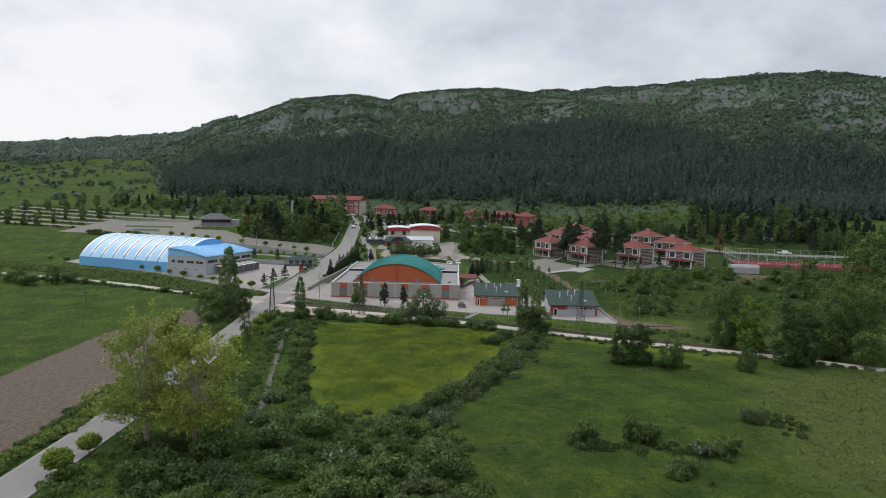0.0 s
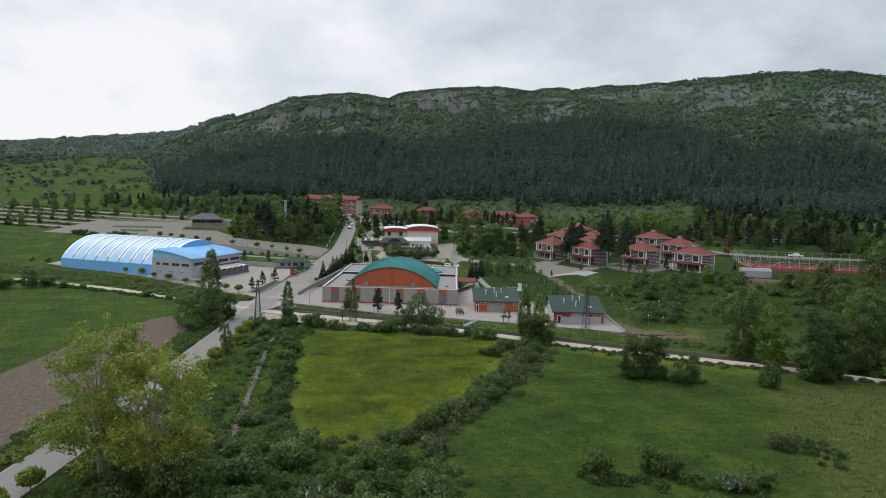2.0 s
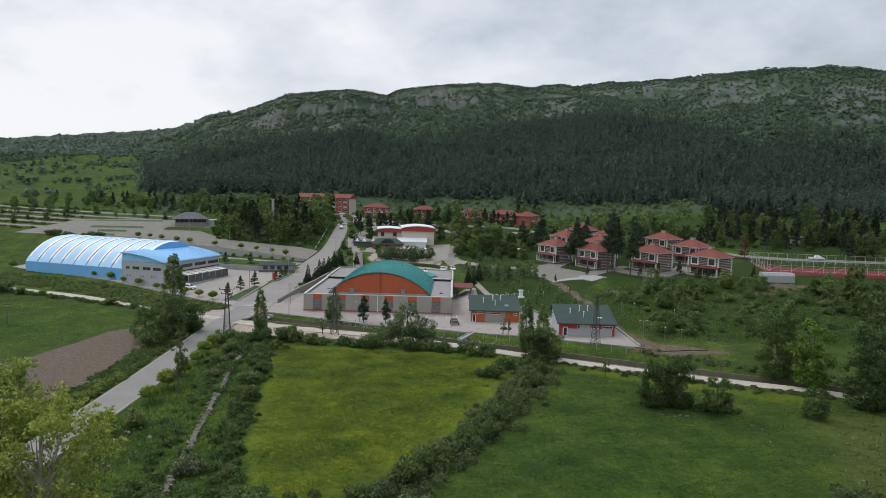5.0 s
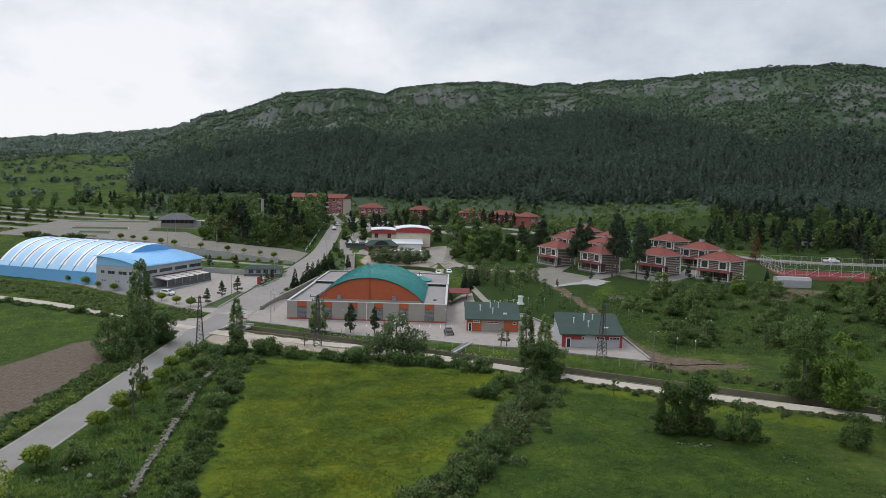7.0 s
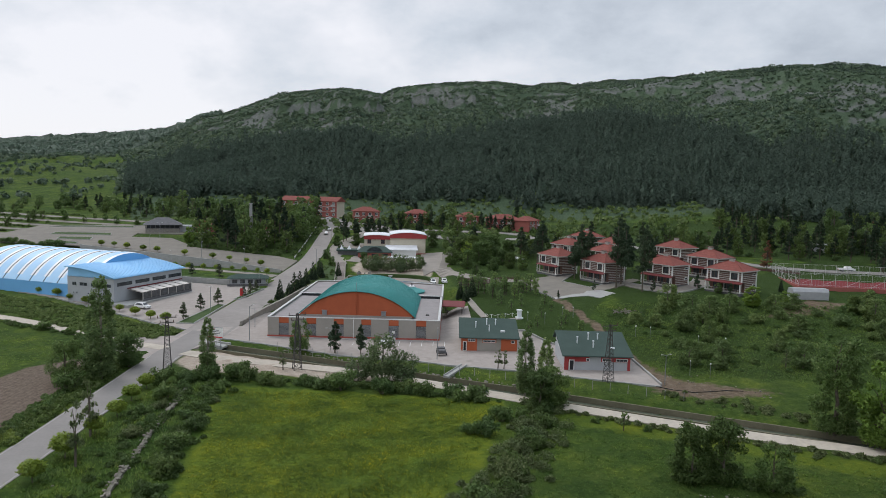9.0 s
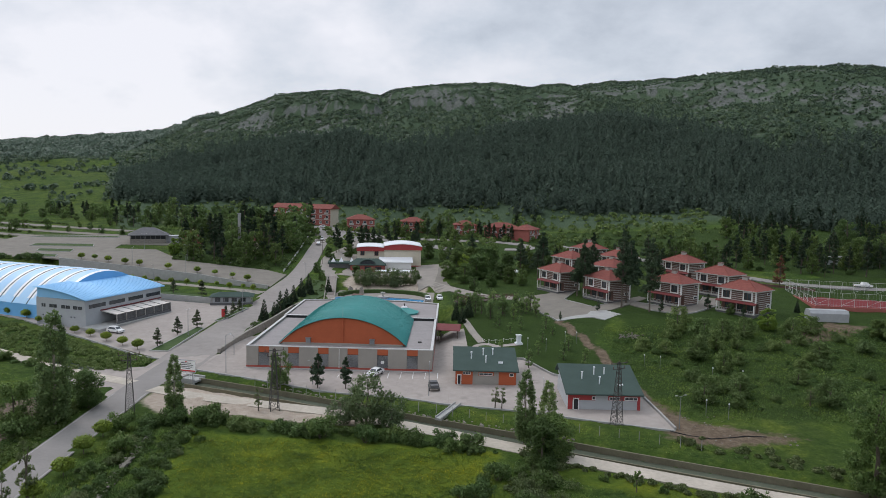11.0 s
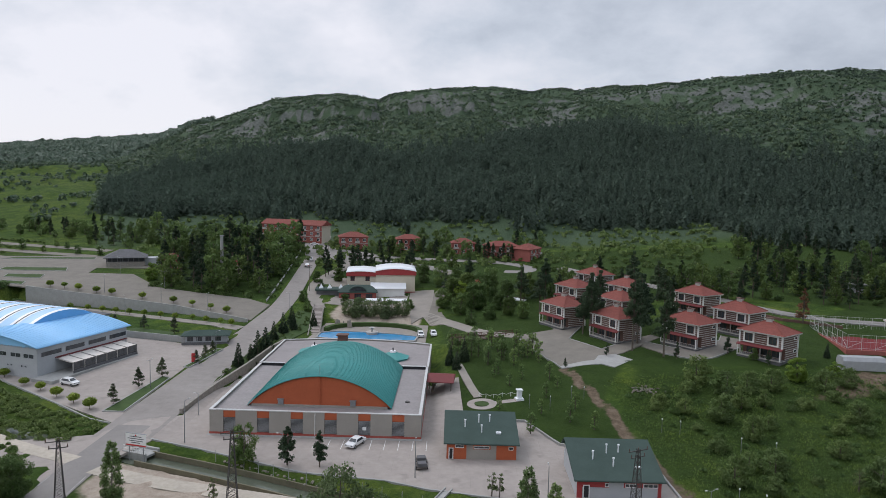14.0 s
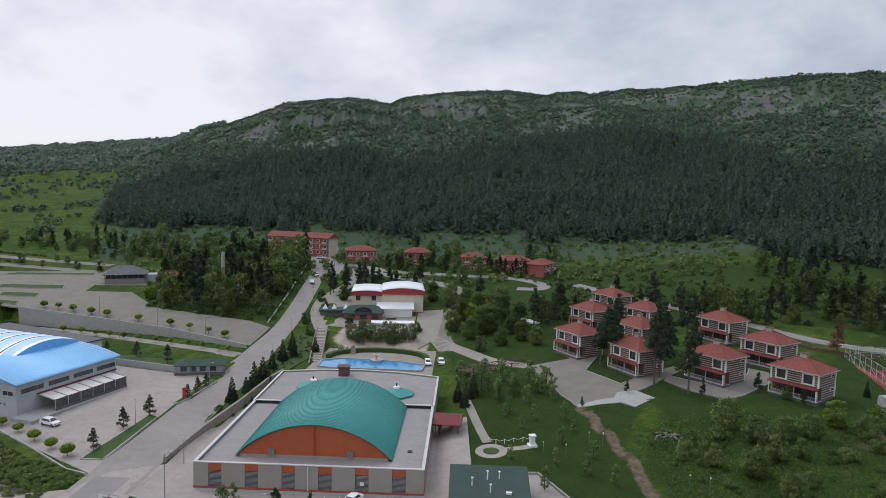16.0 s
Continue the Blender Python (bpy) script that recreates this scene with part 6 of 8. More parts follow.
part("wall", Mesh().box(-2.6, 2.6, -2.2, 2.2, -1, 5.6), M_BEIGE, hut)
part("roof", Mesh().add([(-3.2, -2.8, 5.6), (3.2, -2.8, 5.6), (3.2, 2.8, 5.6), (-3.2, 2.8, 5.6), (0, 0, 7.3)], [(0, 1, 4), (1, 2, 4), (2, 3, 4), (3, 0, 4), (3, 2, 1, 0)]), M_TILES, hut, "orange tiled roof")
solo("road_wall", wall_line([(-37.6, 108), (-39.5, 130), (-42, 157), (-45.5, 190), (-47.5, 206)], lambda x, y: ground_z(x, y) - .6, lambda x, y: ground_z(x, y) + .6, .3), M_KERB, "low pale wall along the climbing road", "wall", kind="structure")
gaz = thing("gazebo", 22.2, 28.6, ground_z(22.2, 28.6), -4, "open gazebo with a dark red pitched roof", "gazebo")
for x in (-2.3, 2.3):
    for y in (-3, 3):
        part("post", Mesh().rod((x, y, -.2), (x, y, 2.7), .1), M_WOODPOLE, gaz)
part("roof", Mesh().add([(-2.9, -3.7, 2.6), (2.9, -3.7, 2.6), (2.9, 3.7, 2.6), (-2.9, 3.7, 2.6), (-2.9, 0, 3.5), (2.9, 0, 3.5), (-2.9, -3.7, 2.45), (2.9, -3.7, 2.45), (2.9, 3.7, 2.45), (-2.9, 3.7, 2.45)],
                        [(0, 1, 5, 4), (2, 3, 4, 5), (1, 2, 5), (3, 0, 4), (9, 8, 7, 6), (0, 6, 7, 1), (1, 7, 8, 2), (2, 8, 9, 3), (3, 9, 6, 0)]), M_MAROON, gaz, "dark red sheet roof")
part("bench", Mesh().box(-2, -1.5, -2.6, 2.6, .4, .5).box(-2, -1.5, -2.5, -2.3, 0, .4).box(-2, -1.5, 2.3, 2.5, 0, .4), M_WOODPOLE, gaz)
ring = thing("garden_circle", 30.6, 17.2, 0, 0, "round paved garden bed with turf in the middle", "garden circle")
zc = ground_z(30.6, 17.2)
outer = [(3.0 * math.cos(6.2832 * k / 28), 3.0 * math.sin(6.2832 * k / 28)) for k in range(28)]
inner = [(1.5 * math.cos(6.2832 * k / 28), 1.5 * math.sin(6.2832 * k / 28)) for k in range(28)]
ring.location.z = 0
part("paving", Mesh().add([(x, y, ground_z(x + 30.6, y + 17.2) + .10) for x, y in outer] + [(x, y, ground_z(x + 30.6, y + 17.2) + .10) for x, y in inner] + [(x, y, ground_z(x + 30.6, y + 17.2) - .4) for x, y in outer],
                          [(k, (k + 1) % 28, 28 + (k + 1) % 28, 28 + k) for k in range(28)] + [(56 + k, 56 + (k + 1) % 28, (k + 1) % 28, k) for k in range(28)]), M_CONC, ring)
part("turf", Mesh().prism(inner, zc - .3, zc + .16), M_LAWNBED, ring)
solo("footpath", strip([(33.4, 17.8), (36, 18.4), (38.4, 19.2)], .8, .8, .09, .3, 1), M_CONC, "short pale path to the pedestal", "footpath", kind="structure")
ped = thing("stone_pedestal", 38.4, 19.4, ground_z(38.4, 19.4), 12, "white stone pedestal at the end of the path", "pedestal")
part("base", Mesh().box(-.8, .8, -.8, .8, -.3, .35), M_MEMBWHITE, ped)
part("shaft", Mesh().box(-.45, .45, -.45, .45, .35, 1.9).box(-.6, .6, -.6, .6, 1.9, 2.15), M_MEMBWHITE, ped)
rope = thing("chain_fence", 0, 0, 0, 0, "low white chain fence round the garden circle", "fence")
rp = [(30.2, 21.5), (31.6, 20.6), (33.2, 20.4), (35, 21), (36.8, 21.2), (38.6, 21.6)]
for x, y in rp:
    part("post", Mesh().rod((x, y, ground_z(x, y) - .2), (x, y, ground_z(x, y) + .9), .06), M_WHITE, rope)
for a, b in zip(rp, rp[1:]):
    m_ = ((a[0] + b[0]) / 2, (a[1] + b[1]) / 2)
    part("chain", Mesh().bar((*a, ground_z(*a) + .85), (*m_, ground_z(*m_) + .5), .05, .05).bar((*m_, ground_z(*m_) + .5), (*b, ground_z(*b) + .85), .05, .05), M_WHITE, rope)
walkb = thing("timber_footbridge", 33.2, 68.6, ground_z(33.2, 68.6) + .15, 26, "long brown timber footbridge with braced railings", "footbridge")
part("deck", Mesh().box(-10, 10, -1.6, 1.6, -.25, .05), M_WOODPOLE, walkb)
for side in (-1.6, 1.6):
    for k in range(11):
        part("post", Mesh().box(-10.06 + k * 2, -9.9 + k * 2, side - .08, side + .08, -1.6, 1.25), M_BROWNCLAD, walkb)
    for z in (.2, 1.12):
        part("rail", Mesh().box(-10.1, 10.1, side - .06, side + .06, z, z + .14), M_BROWNCLAD, walkb)
    br_ = Mesh()
    for k in range(10):
        br_.bar((-10 + k * 2, side, .3), (-8 + k * 2, side, 1.1), .08, .08).bar((-10 + k * 2, side, 1.1), (-8 + k * 2, side, .3), .08, .08)
    part("brace", br_, M_BROWNCLAD, walkb)
terr = thing("white_terrace", 46, 119, ground_z(46, 119), -28, "white paved sitting terrace with low railings", "terrace")
part("floor", Mesh().box(-4.5, 4.5, -2.6, 2.6, -.6, .2), M_MEMBWHITE, terr)
for x in (-4.4, -1.5, 1.5, 4.4):
    part("post", Mesh().box(x - .08, x + .08, -2.6, -2.45, .2, 1.1), M_BROWNCLAD, terr)
part("rail", Mesh().box(-4.5, 4.5, -2.58, -2.48, 1.0, 1.1), M_BROWNCLAD, terr)
play = thing("playground_frame", 33.5, 136, ground_z(33.5, 136), 10, "red playground slide and frame", "playground frame")
part("tower", Mesh().box(-1, 1, -1, 1, -.2, 2.2), M_REDSIGN, play)
part("roof", Mesh().add([(-1.3, -1.3, 3.0), (1.3, -1.3, 3.0), (1.3, 1.3, 3.0), (-1.3, 1.3, 3.0), (0, 0, 4.2)], [(0, 1, 4), (1, 2, 4), (2, 3, 4), (3, 0, 4)]), M_REDSIGN, play)
part("slide", Mesh().add([(1, -.4, 1.8), (4.2, -.4, .2), (4.2, .4, .2), (1, .4, 1.8), (1, -.4, 1.65), (4.2, -.4, .05), (4.2, .4, .05), (1, .4, 1.65)], [(0, 1, 2, 3), (7, 6, 5, 4), (0, 4, 5, 1), (2, 6, 7, 3)]), M_REDSIGN, play)
patio = slab([(49.4, 37.6), (49.8, 36.3), (59.2, 38.4), (61.7, 36.1), (67.1, 40.9), (64.1, 46.1), (59.8, 45.0), (58.2, 41.2)], .10, step=1.5)
patio.materials.append(M_KERB)
solo("patio", patio, None, "pale crazy-paved patio at the plaza edge", "patio", kind="structure")
for x, y, rz in ((21.2, -10.8, 10), (21.4, -13.2, 12)):
    cart = thing("trailer", x - 1.6, y, ground_z(x, y), rz, "dark flat trailer standing on the forecourt", "trailer")
    part("bed", Mesh().box(-.9, .9, -.8, .8, .55, .7), M_RUST, cart)
    part("load", Mesh().box(-.7, .7, -.6, .6, .7, 1.15), M_SLATE, cart)
    for s in (-1, 1):
        part("wheel", Mesh().rod((s * .85, 0, .3), (s * 1.0, 0, .3), .3, .3, 10), M_TYRE, cart)
red = thing("banner_sign", -37.4, 41.6, ground_z(-37.4, 41.6) + .2, 15, "narrow upright red banner in the planting bed", "banner")
part("banner", Mesh().box(-.45, .45, -.04, .04, .3, 2.4), M_REDSIGN, red)
part("post", Mesh().rod((0, .08, 0), (0, .08, 2.5), .04), M_STEEL, red)

# ---- the fenced ball court, greenhouse, shed and rails on the east side ----
court = thing("ball_court", 120, 46, 8.4, -9, "red ball court behind a white mesh fence", "ball court")
part("surface", Mesh().box(0, 44, 0, 26, -3, .02), M_COURT, court, "red court surface")
part("rim", Mesh().box(-.5, 44.5, -.5, 0, -3, .12).box(-.5, 0, 0, 26, -3, .12), M_BRICKRED, court)
for a, b, n in (((-.2, -.2), (44, -.2), 14), ((-.2, -.2), (-.2, 26), 8), ((-.2, 26), (44, 26), 14)):
    for k in range(n + 1):
        x, y = a[0] + (b[0] - a[0]) * k / n, a[1] + (b[1] - a[1]) * k / n
        part("fence_post", Mesh().rod((x, y, 0), (x, y, 3.8), .06, .05), M_COPING, court)
    for z in (.5, 2.1, 3.75):
        part("fence_rail", Mesh().bar((*a, z), (*b, z), .055, .055), M_COPING, court)
    mesh_ = Mesh()
    for k in range(n * 4):
        x, y = a[0] + (b[0] - a[0]) * (k + .5) / (n * 4), a[1] + (b[1] - a[1]) * (k + .5) / (n * 4)
        mesh_.bar((x, y, .1), (x, y, 3.7), .022, .022)
    part("fence_mesh", mesh_, M_STEEL, court)
    for k in range(0, n, 2):
        x0, y0, x1, y1 = a[0] + (b[0] - a[0]) * k / n, a[1] + (b[1] - a[1]) * k / n, a[0] + (b[0] - a[0]) * (k + 1) / n, a[1] + (b[1] - a[1]) * (k + 1) / n
        part("fence_brace", Mesh().bar((x0, y0, .5), (x1, y1, 2.1), .06, .06), M_COPING, court)
gh_ = thing("greenhouse", 112.2, 33.6, 7.2, -3, "low greenhouse with a pale translucent plastic cover", "greenhouse")
part("wall", Mesh().box(0, 9.4, 0, 3.4, -.8, 1.3), M_PLASTIC, gh_)
part("roof", Mesh().add([(0, 0, 1.3), (9.4, 0, 1.3), (9.4, 3.4, 1.3), (0, 3.4, 1.3), (0, .6, 2.1), (9.4, .6, 2.1), (9.4, 2.8, 2.1), (0, 2.8, 2.1)], [(0, 1, 5, 4), (2, 3, 7, 6), (4, 5, 6, 7), (1, 2, 6, 5), (3, 0, 4, 7)]), M_PLASTIC, gh_)
shed2 = thing("concrete_shed", 166, 122, ground_z(166, 122), -8, "small grey concrete shed at the wood edge", "shed")
part("wall", Mesh().box(-4, 4, -2.2, 2.2, -1, 2.6), M_GREYWALL, shed2)
part("roof", Mesh().box(-4.4, 4.4, -2.6, 2.6, 2.6, 2.85), M_KERB, shed2)
guard = thing("guard_rail", 0, 0, 0, 0, "pale railing along the road by the wood", "railing")
q = resample([(93, 133), (109.5, 105.5), (121.5, 83.5), (139, 73), (185, 67)], 3.0)
for x, y in q:
    part("post", Mesh().rod((x, y, ground_z(x, y) - .3), (x, y, ground_z(x, y) + 1.0), .06, .06, 5), M_KERB, guard)
for z in (.5, .95):
    r_ = Mesh()
    for a, b in zip(q, q[1:]):
        r_.bar((*a, ground_z(*a) + z), (*b, ground_z(*b) + z), .07, .07)
    part("rail", r_, M_KERB, guard)
solo("retaining_wall", wall_line([(101, 110), (112, 92), (119, 78), (132, 70)], lambda x, y: ground_z(x, y) - 1, lambda x, y: ground_z(x, y) + .7, .4), M_BROWNCLAD, "dark low retaining wall below the road", "retaining wall", kind="structure")


# ---- stones ----
def boulder(seed):
    r = random.Random(seed)
    bm = bmesh.new()
    bmesh.ops.create_icosphere(bm, subdivisions=1, radius=.5)
    for v in bm.verts:
        v.co *= r.uniform(.7, 1.25)
        v.co.z *= .7
    me = bpy.data.meshes.new("stone")
    bm.to_mesh(me)
    bm.free()
    me.materials.append(M_STONE)
    return me


M_STONE = plain("pale_field_stone", (.215, .195, .165), .95, .35, 1.2, 5, bump=.8)
STONES = [boulder(k) for k in range(6)]


def stones(name, places, lo, hi, label, category, seed):
    r = random.Random(seed)
    top = thing(name, 0, 0, 0, 0, label, category)
    for x, y, z in places:
        s = r.uniform(lo, hi)
        o = part("stone", r.choice(STONES), None, top, at=Matrix.LocRotScale((x, y, ground_z(x, y) + z), Euler((r.uniform(-.4, .4), r.uniform(-.4, .4), r.uniform(0, 6.28))), (s * r.uniform(.8, 1.4), s, s)))
    return top


rs = random.Random(3)
FIELD_WALL = [(-21.6, -40), (-19.3, -57), (-16.5, -73.3), (-14.4, -85.3), (-11.8, -99.4), (-9.9, -112)]
line = resample(FIELD_WALL, .7)
stones("dry_stone_wall", [(x + rs.uniform(-.5, .5), y + rs.uniform(-.3, .3), rs.choice((.05, .2, .35, .5))) for x, y in line for _ in range(3)], .22, .52, "tumbled dry-stone field wall of pale stones", "stone wall", 1)
solo("stone_wall", wall_line(FIELD_WALL, lambda x, y: ground_z(x, y) - .3, lambda x, y: ground_z(x, y) + .30 + .14 * math.sin(x * 3 + y), .5, .9), M_FIELDWALL, "rubble core of the dry-stone field wall", "stone wall", kind="structure")
stones("rubble_heap", [(64.8 + rs.gauss(0, 1.3), 22.5 + rs.gauss(0, 1.1), rs.uniform(.05, .5)) for _ in range(60)], .25, .6, "heap of pale rubble on the slope", "rubble heap", 2)
stones("field_stones", [(52.6 + rs.gauss(0, 1.3), -75.6 + rs.gauss(0, .6), .08) for _ in range(16)] + [(66 + rs.gauss(0, 1.2), -100 + rs.gauss(0, 7), .02) for _ in range(26)] + [(62 + rs.gauss(0, .8), -82 + rs.gauss(0, 4), .02) for _ in range(6)], .1, .36, "loose pale stones lying in the meadow", "stones", 4)
stones("bank_stones", [(x + rs.uniform(-.6, .6), y + rs.uniform(-.8, .8), -.1) for x, y in resample([(-12, -12.4), (2, -18.5), (15.6, -25.4), (30, -31.5), (42, -36)], .6)], .25, .6, "pale stones along the stream bank", "stones", 5)
stones("verge_stones", [(-22.5 + rs.gauss(0, 1.2), rs.uniform(-100, -74), .05) for _ in range(16)], .25, .6, "pale stones lying in the roadside grass", "stones", 7)
hose = thing("water_hose", 0, 0, 0, 0, "black plastic hose lying on bare earth", "hose")
hp = [(57.6, -31.8), (60, -33.6), (63, -34.8), (66, -34.2), (69, -33.4), (72, -33.6)]
tube = Mesh()
for a, b in zip(hp, hp[1:]):
    tube.rod((*a, ground_z(*a) + .12), (*b, ground_z(*b) + .12), .07, .07, 6)
part("tube", tube, M_TYRE, hose)
stones("scar_stones", [(rs.uniform(58, 76), rs.uniform(-37, -24), .0) for _ in range(60)], .1, .4, "pale stones on the bare ground", "stones", 6)


# ---- plants: each kind is built once and copied ----
def leaf_quads(centres, size, rng, flat=0.0, outward=None):
    """Small leaf sprays at the given centres, shaded as part of the crown's rounded surface."""
    n = len(centres)
    a = rng.normal(size=(n, 3))
    a[:, 2] *= 1 - flat
    a /= np.linalg.norm(a, axis=1)[:, None] + 1e-9
    b = np.cross(a, rng.normal(size=(n, 3)))
    b /= np.linalg.norm(b, axis=1)[:, None] + 1e-9
    s = (size * rng.uniform(.55, 1.3, n))[:, None]
    v = np.stack([centres - a * s - b * s * .5, centres + a * s - b * s * .25, centres + b * s * .75], 1)
    o = (outward if outward is not None else np.zeros((n, 3))) + np.array([0, 0, .75]) + rng.normal(size=(n, 3)) * .35
    o /= np.linalg.norm(o, axis=1)[:, None] + 1e-9
    turned = (np.cross(a, b) * o).sum(1) < 0       # every spray shows its upper side outwards
    v[turned] = v[turned][:, ::-1]
    return v.reshape(-1, 3), np.arange(3 * n).reshape(-1, 3), np.repeat(o, 3, 0)


def crown_points(n, rng, clumps, shell=.45):
    """Points in and on a set of clumps (x, y, z, r), thicker on the outside."""
    c = np.array(clumps)
    w = c[:, 3] ** 2
    k = rng.choice(len(c), n, p=w / w.sum())
    d = rng.normal(size=(n, 3))
    d /= np.linalg.norm(d, axis=1)[:, None]
    r = c[k, 3] * rng.uniform(0, 1, n) ** shell * rng.uniform(.85, 1.18, n)
    return c[k, :3] + d * r[:, None] * np.array([1, 1, .9]), d


def plant(name, crown_name, wood, bark, clumps, leaves, size, leaf, seed, label, category, flat=0.0):
    """A plant of wood and leaves, made as a thing to be copied."""
    rng = np.random.RandomState(seed)
    top = thing(name, 0, 0, 0, 0, label, category)
    if wood is not None:
        part("trunk", wood, bark, top)
    pts, out = crown_points(int(leaves * 1.6), rng, clumps)
    v, f, o = leaf_quads(pts, size * .82, rng, flat, out)
    part(crown_name, arrays_mesh(crown_name, v, f, leaf, normals=o), None, top)
    return top


def limbs(h, r, tips, rng, fork=.4, n=6):
    """A tapered, slightly bent trunk with limbs to the clumps."""
    m = Mesh()
    pts = [Vector((rng.uniform(-.04, .04) * h * k, rng.uniform(-.04, .04) * h * k, h * k)) for k in (0, .3, .6, .88)]
    pts[0] = Vector((0, 0, -.3))
    for k in range(3):
        m.rod(pts[k], pts[k + 1], r * (1 - .3 * k), r * (.7 - .3 * k) if k < 2 else r * .12, n)
    for x, y, z, q in tips:
        s = rng.uniform(fork, min(.8, max(fork + .05, z / h * .85)))
        i = min(2, int(s / .3))
        base = pts[i].lerp(pts[i + 1], min(1, (s - (0, .3, .6)[i]) / .3))
        midp = base.lerp(Vector((x, y, z)), .55) + Vector((0, 0, rng.uniform(-.02, .06) * h))
        m.rod(base, midp, r * .34, r * .2, 4).rod(midp, (x, y, z), r * .2, r * .06, 3)
    return m


def round_clumps(h, r, bottom, n, rng, top=1.0):
    out = []
    for k in range(n):
        a, u = rng.uniform(0, 6.28), rng.uniform(0, 1)
        z = bottom + (h - bottom) * (.07 + .85 * u)
        w = r * math.sin(math.pi * min(.97, .18 + .72 * u)) ** .6 * rng.uniform(.35, .95)
        out.append((w * math.cos(a), w * math.sin(a), z, r * rng.uniform(.16, .36)))
    for k in range(n // 5):
        out.append((r * .5 * math.cos(k * 2.4), r * .5 * math.sin(k * 2.4), bottom + r * .34, r * .34))
    return out


def broadleaf(name, h, r, bottom, leaves, size, leaf, seed, label, n=20, category="tree", bark=None):
    rng = np.random.RandomState(seed)
    c = round_clumps(h, r, bottom, int(n * 1.7), rng)
    return plant(name, "crown", limbs(h, h * .022 + .04, c[:5], rng, max(.2, bottom / h)), bark or M_BARK, c, leaves, size, leaf, seed, label, category)


def poplar(h, r, leaves, leaf, seed, label):
    rng = np.random.RandomState(seed)
    c = []
    for k in range(130):
        u = rng.uniform(.06, 1)
        w = r * math.sin(math.pi * min(.98, u * .85 + .1)) ** .7
        a = rng.uniform(0, 6.28)
        c.append((w * .72 * math.cos(a), w * .72 * math.sin(a), h * u * .95, r * .48 * (1.05 - .6 * u)))
    return plant("poplar", "crown", limbs(h, .22, c[:8], rng, .15), M_PALEBARK, c, leaves, .2, leaf, seed, label, "poplar")


def pine(h, r, bottom, leaves, leaf, seed, label, name="pine_tree", bark=None, size=.32):
    """A pine: a bare stem, whorls of flat layered boughs."""
    rng = np.random.RandomState(seed)
    c = []
    for k in range(30):
        u = rng.uniform(0, 1)
        z = bottom + (h - bottom) * u
        w = r * (1 - u) ** .75 * rng.uniform(.4, 1) + .1
        a = rng.uniform(0, 6.28)
        for turn in (-.35, 0, .35):              # a bough spreads flat
            b = w * (1.0 if turn else .55)
            c.append((b * math.cos(a + turn), b * math.sin(a + turn), z + rng.uniform(-.15, .15), r * (.24 - .12 * u)))
    c.append((0, 0, h * .97, r * .14))
    return plant(name, "crown", limbs(h, h * .016 + .05, c[:36:2], rng, max(.1, bottom / h)), bark or M_BARK, c, leaves, size, leaf, seed, label, "pine tree", .5)


def spruce(h, r, leaves, leaf, seed, label):
    rng = np.random.RandomState(seed)
    c = []
    for k in range(14):
        u = (k + .3) / 14
        for j in range(max(3, int(8 * (1 - u)))):
            a = 6.28 * j / max(3, int(8 * (1 - u))) + k
            w = r * (1 - u) ** .9 * rng.uniform(.55, .95)
            c.append((w * math.cos(a), w * math.sin(a), h * (.06 + .92 * u) - w * .15, r * (.30 - .22 * u)))
    return plant("spruce_tree", "crown", Mesh().rod((0, 0, -.3), (0, 0, h * .95), .16, .03, 6), M_BARK, c, leaves, .22, leaf, seed, label, "spruce", .3)


def ball_tree(h, r, leaves, leaf, seed, label):
    """A street tree clipped to a ball on a thin stem."""
    rng = np.random.RandomState(seed)
    c = [(0, 0, h - r * .8, r * .82)] + [(r * .35 * math.cos(a), r * .35 * math.sin(a), h - r * .85, r * .6) for a in range(0, 6)]
    return plant("ball_tree", "crown", limbs(h - r * .6, .07, c[1:6], rng, .6), M_BARK, c, leaves, .2, leaf, seed, label, "clipped tree")


def shrub(name, h, r, leaves, size, leaf, seed, label, n=12, category="bush"):
    rng = np.random.RandomState(seed)
    c = []
    for k in range(n):
        a, w = rng.uniform(0, 6.28), r * rng.uniform(0, .8)
        c.append((w * math.cos(a), w * math.sin(a), h * rng.uniform(.22, .72) * (1 - .35 * w / r), r * rng.uniform(.28, .45) * min(1, 1.2 * h / r)))
    m = Mesh()
    for x, y, z, q in c[:7]:
        m.rod((x * .15, y * .15, -.2), (x, y, z), .06, .02, 5)
    return plant(name, "foliage", m, M_BARK, c, leaves, size, leaf, seed, label, category)


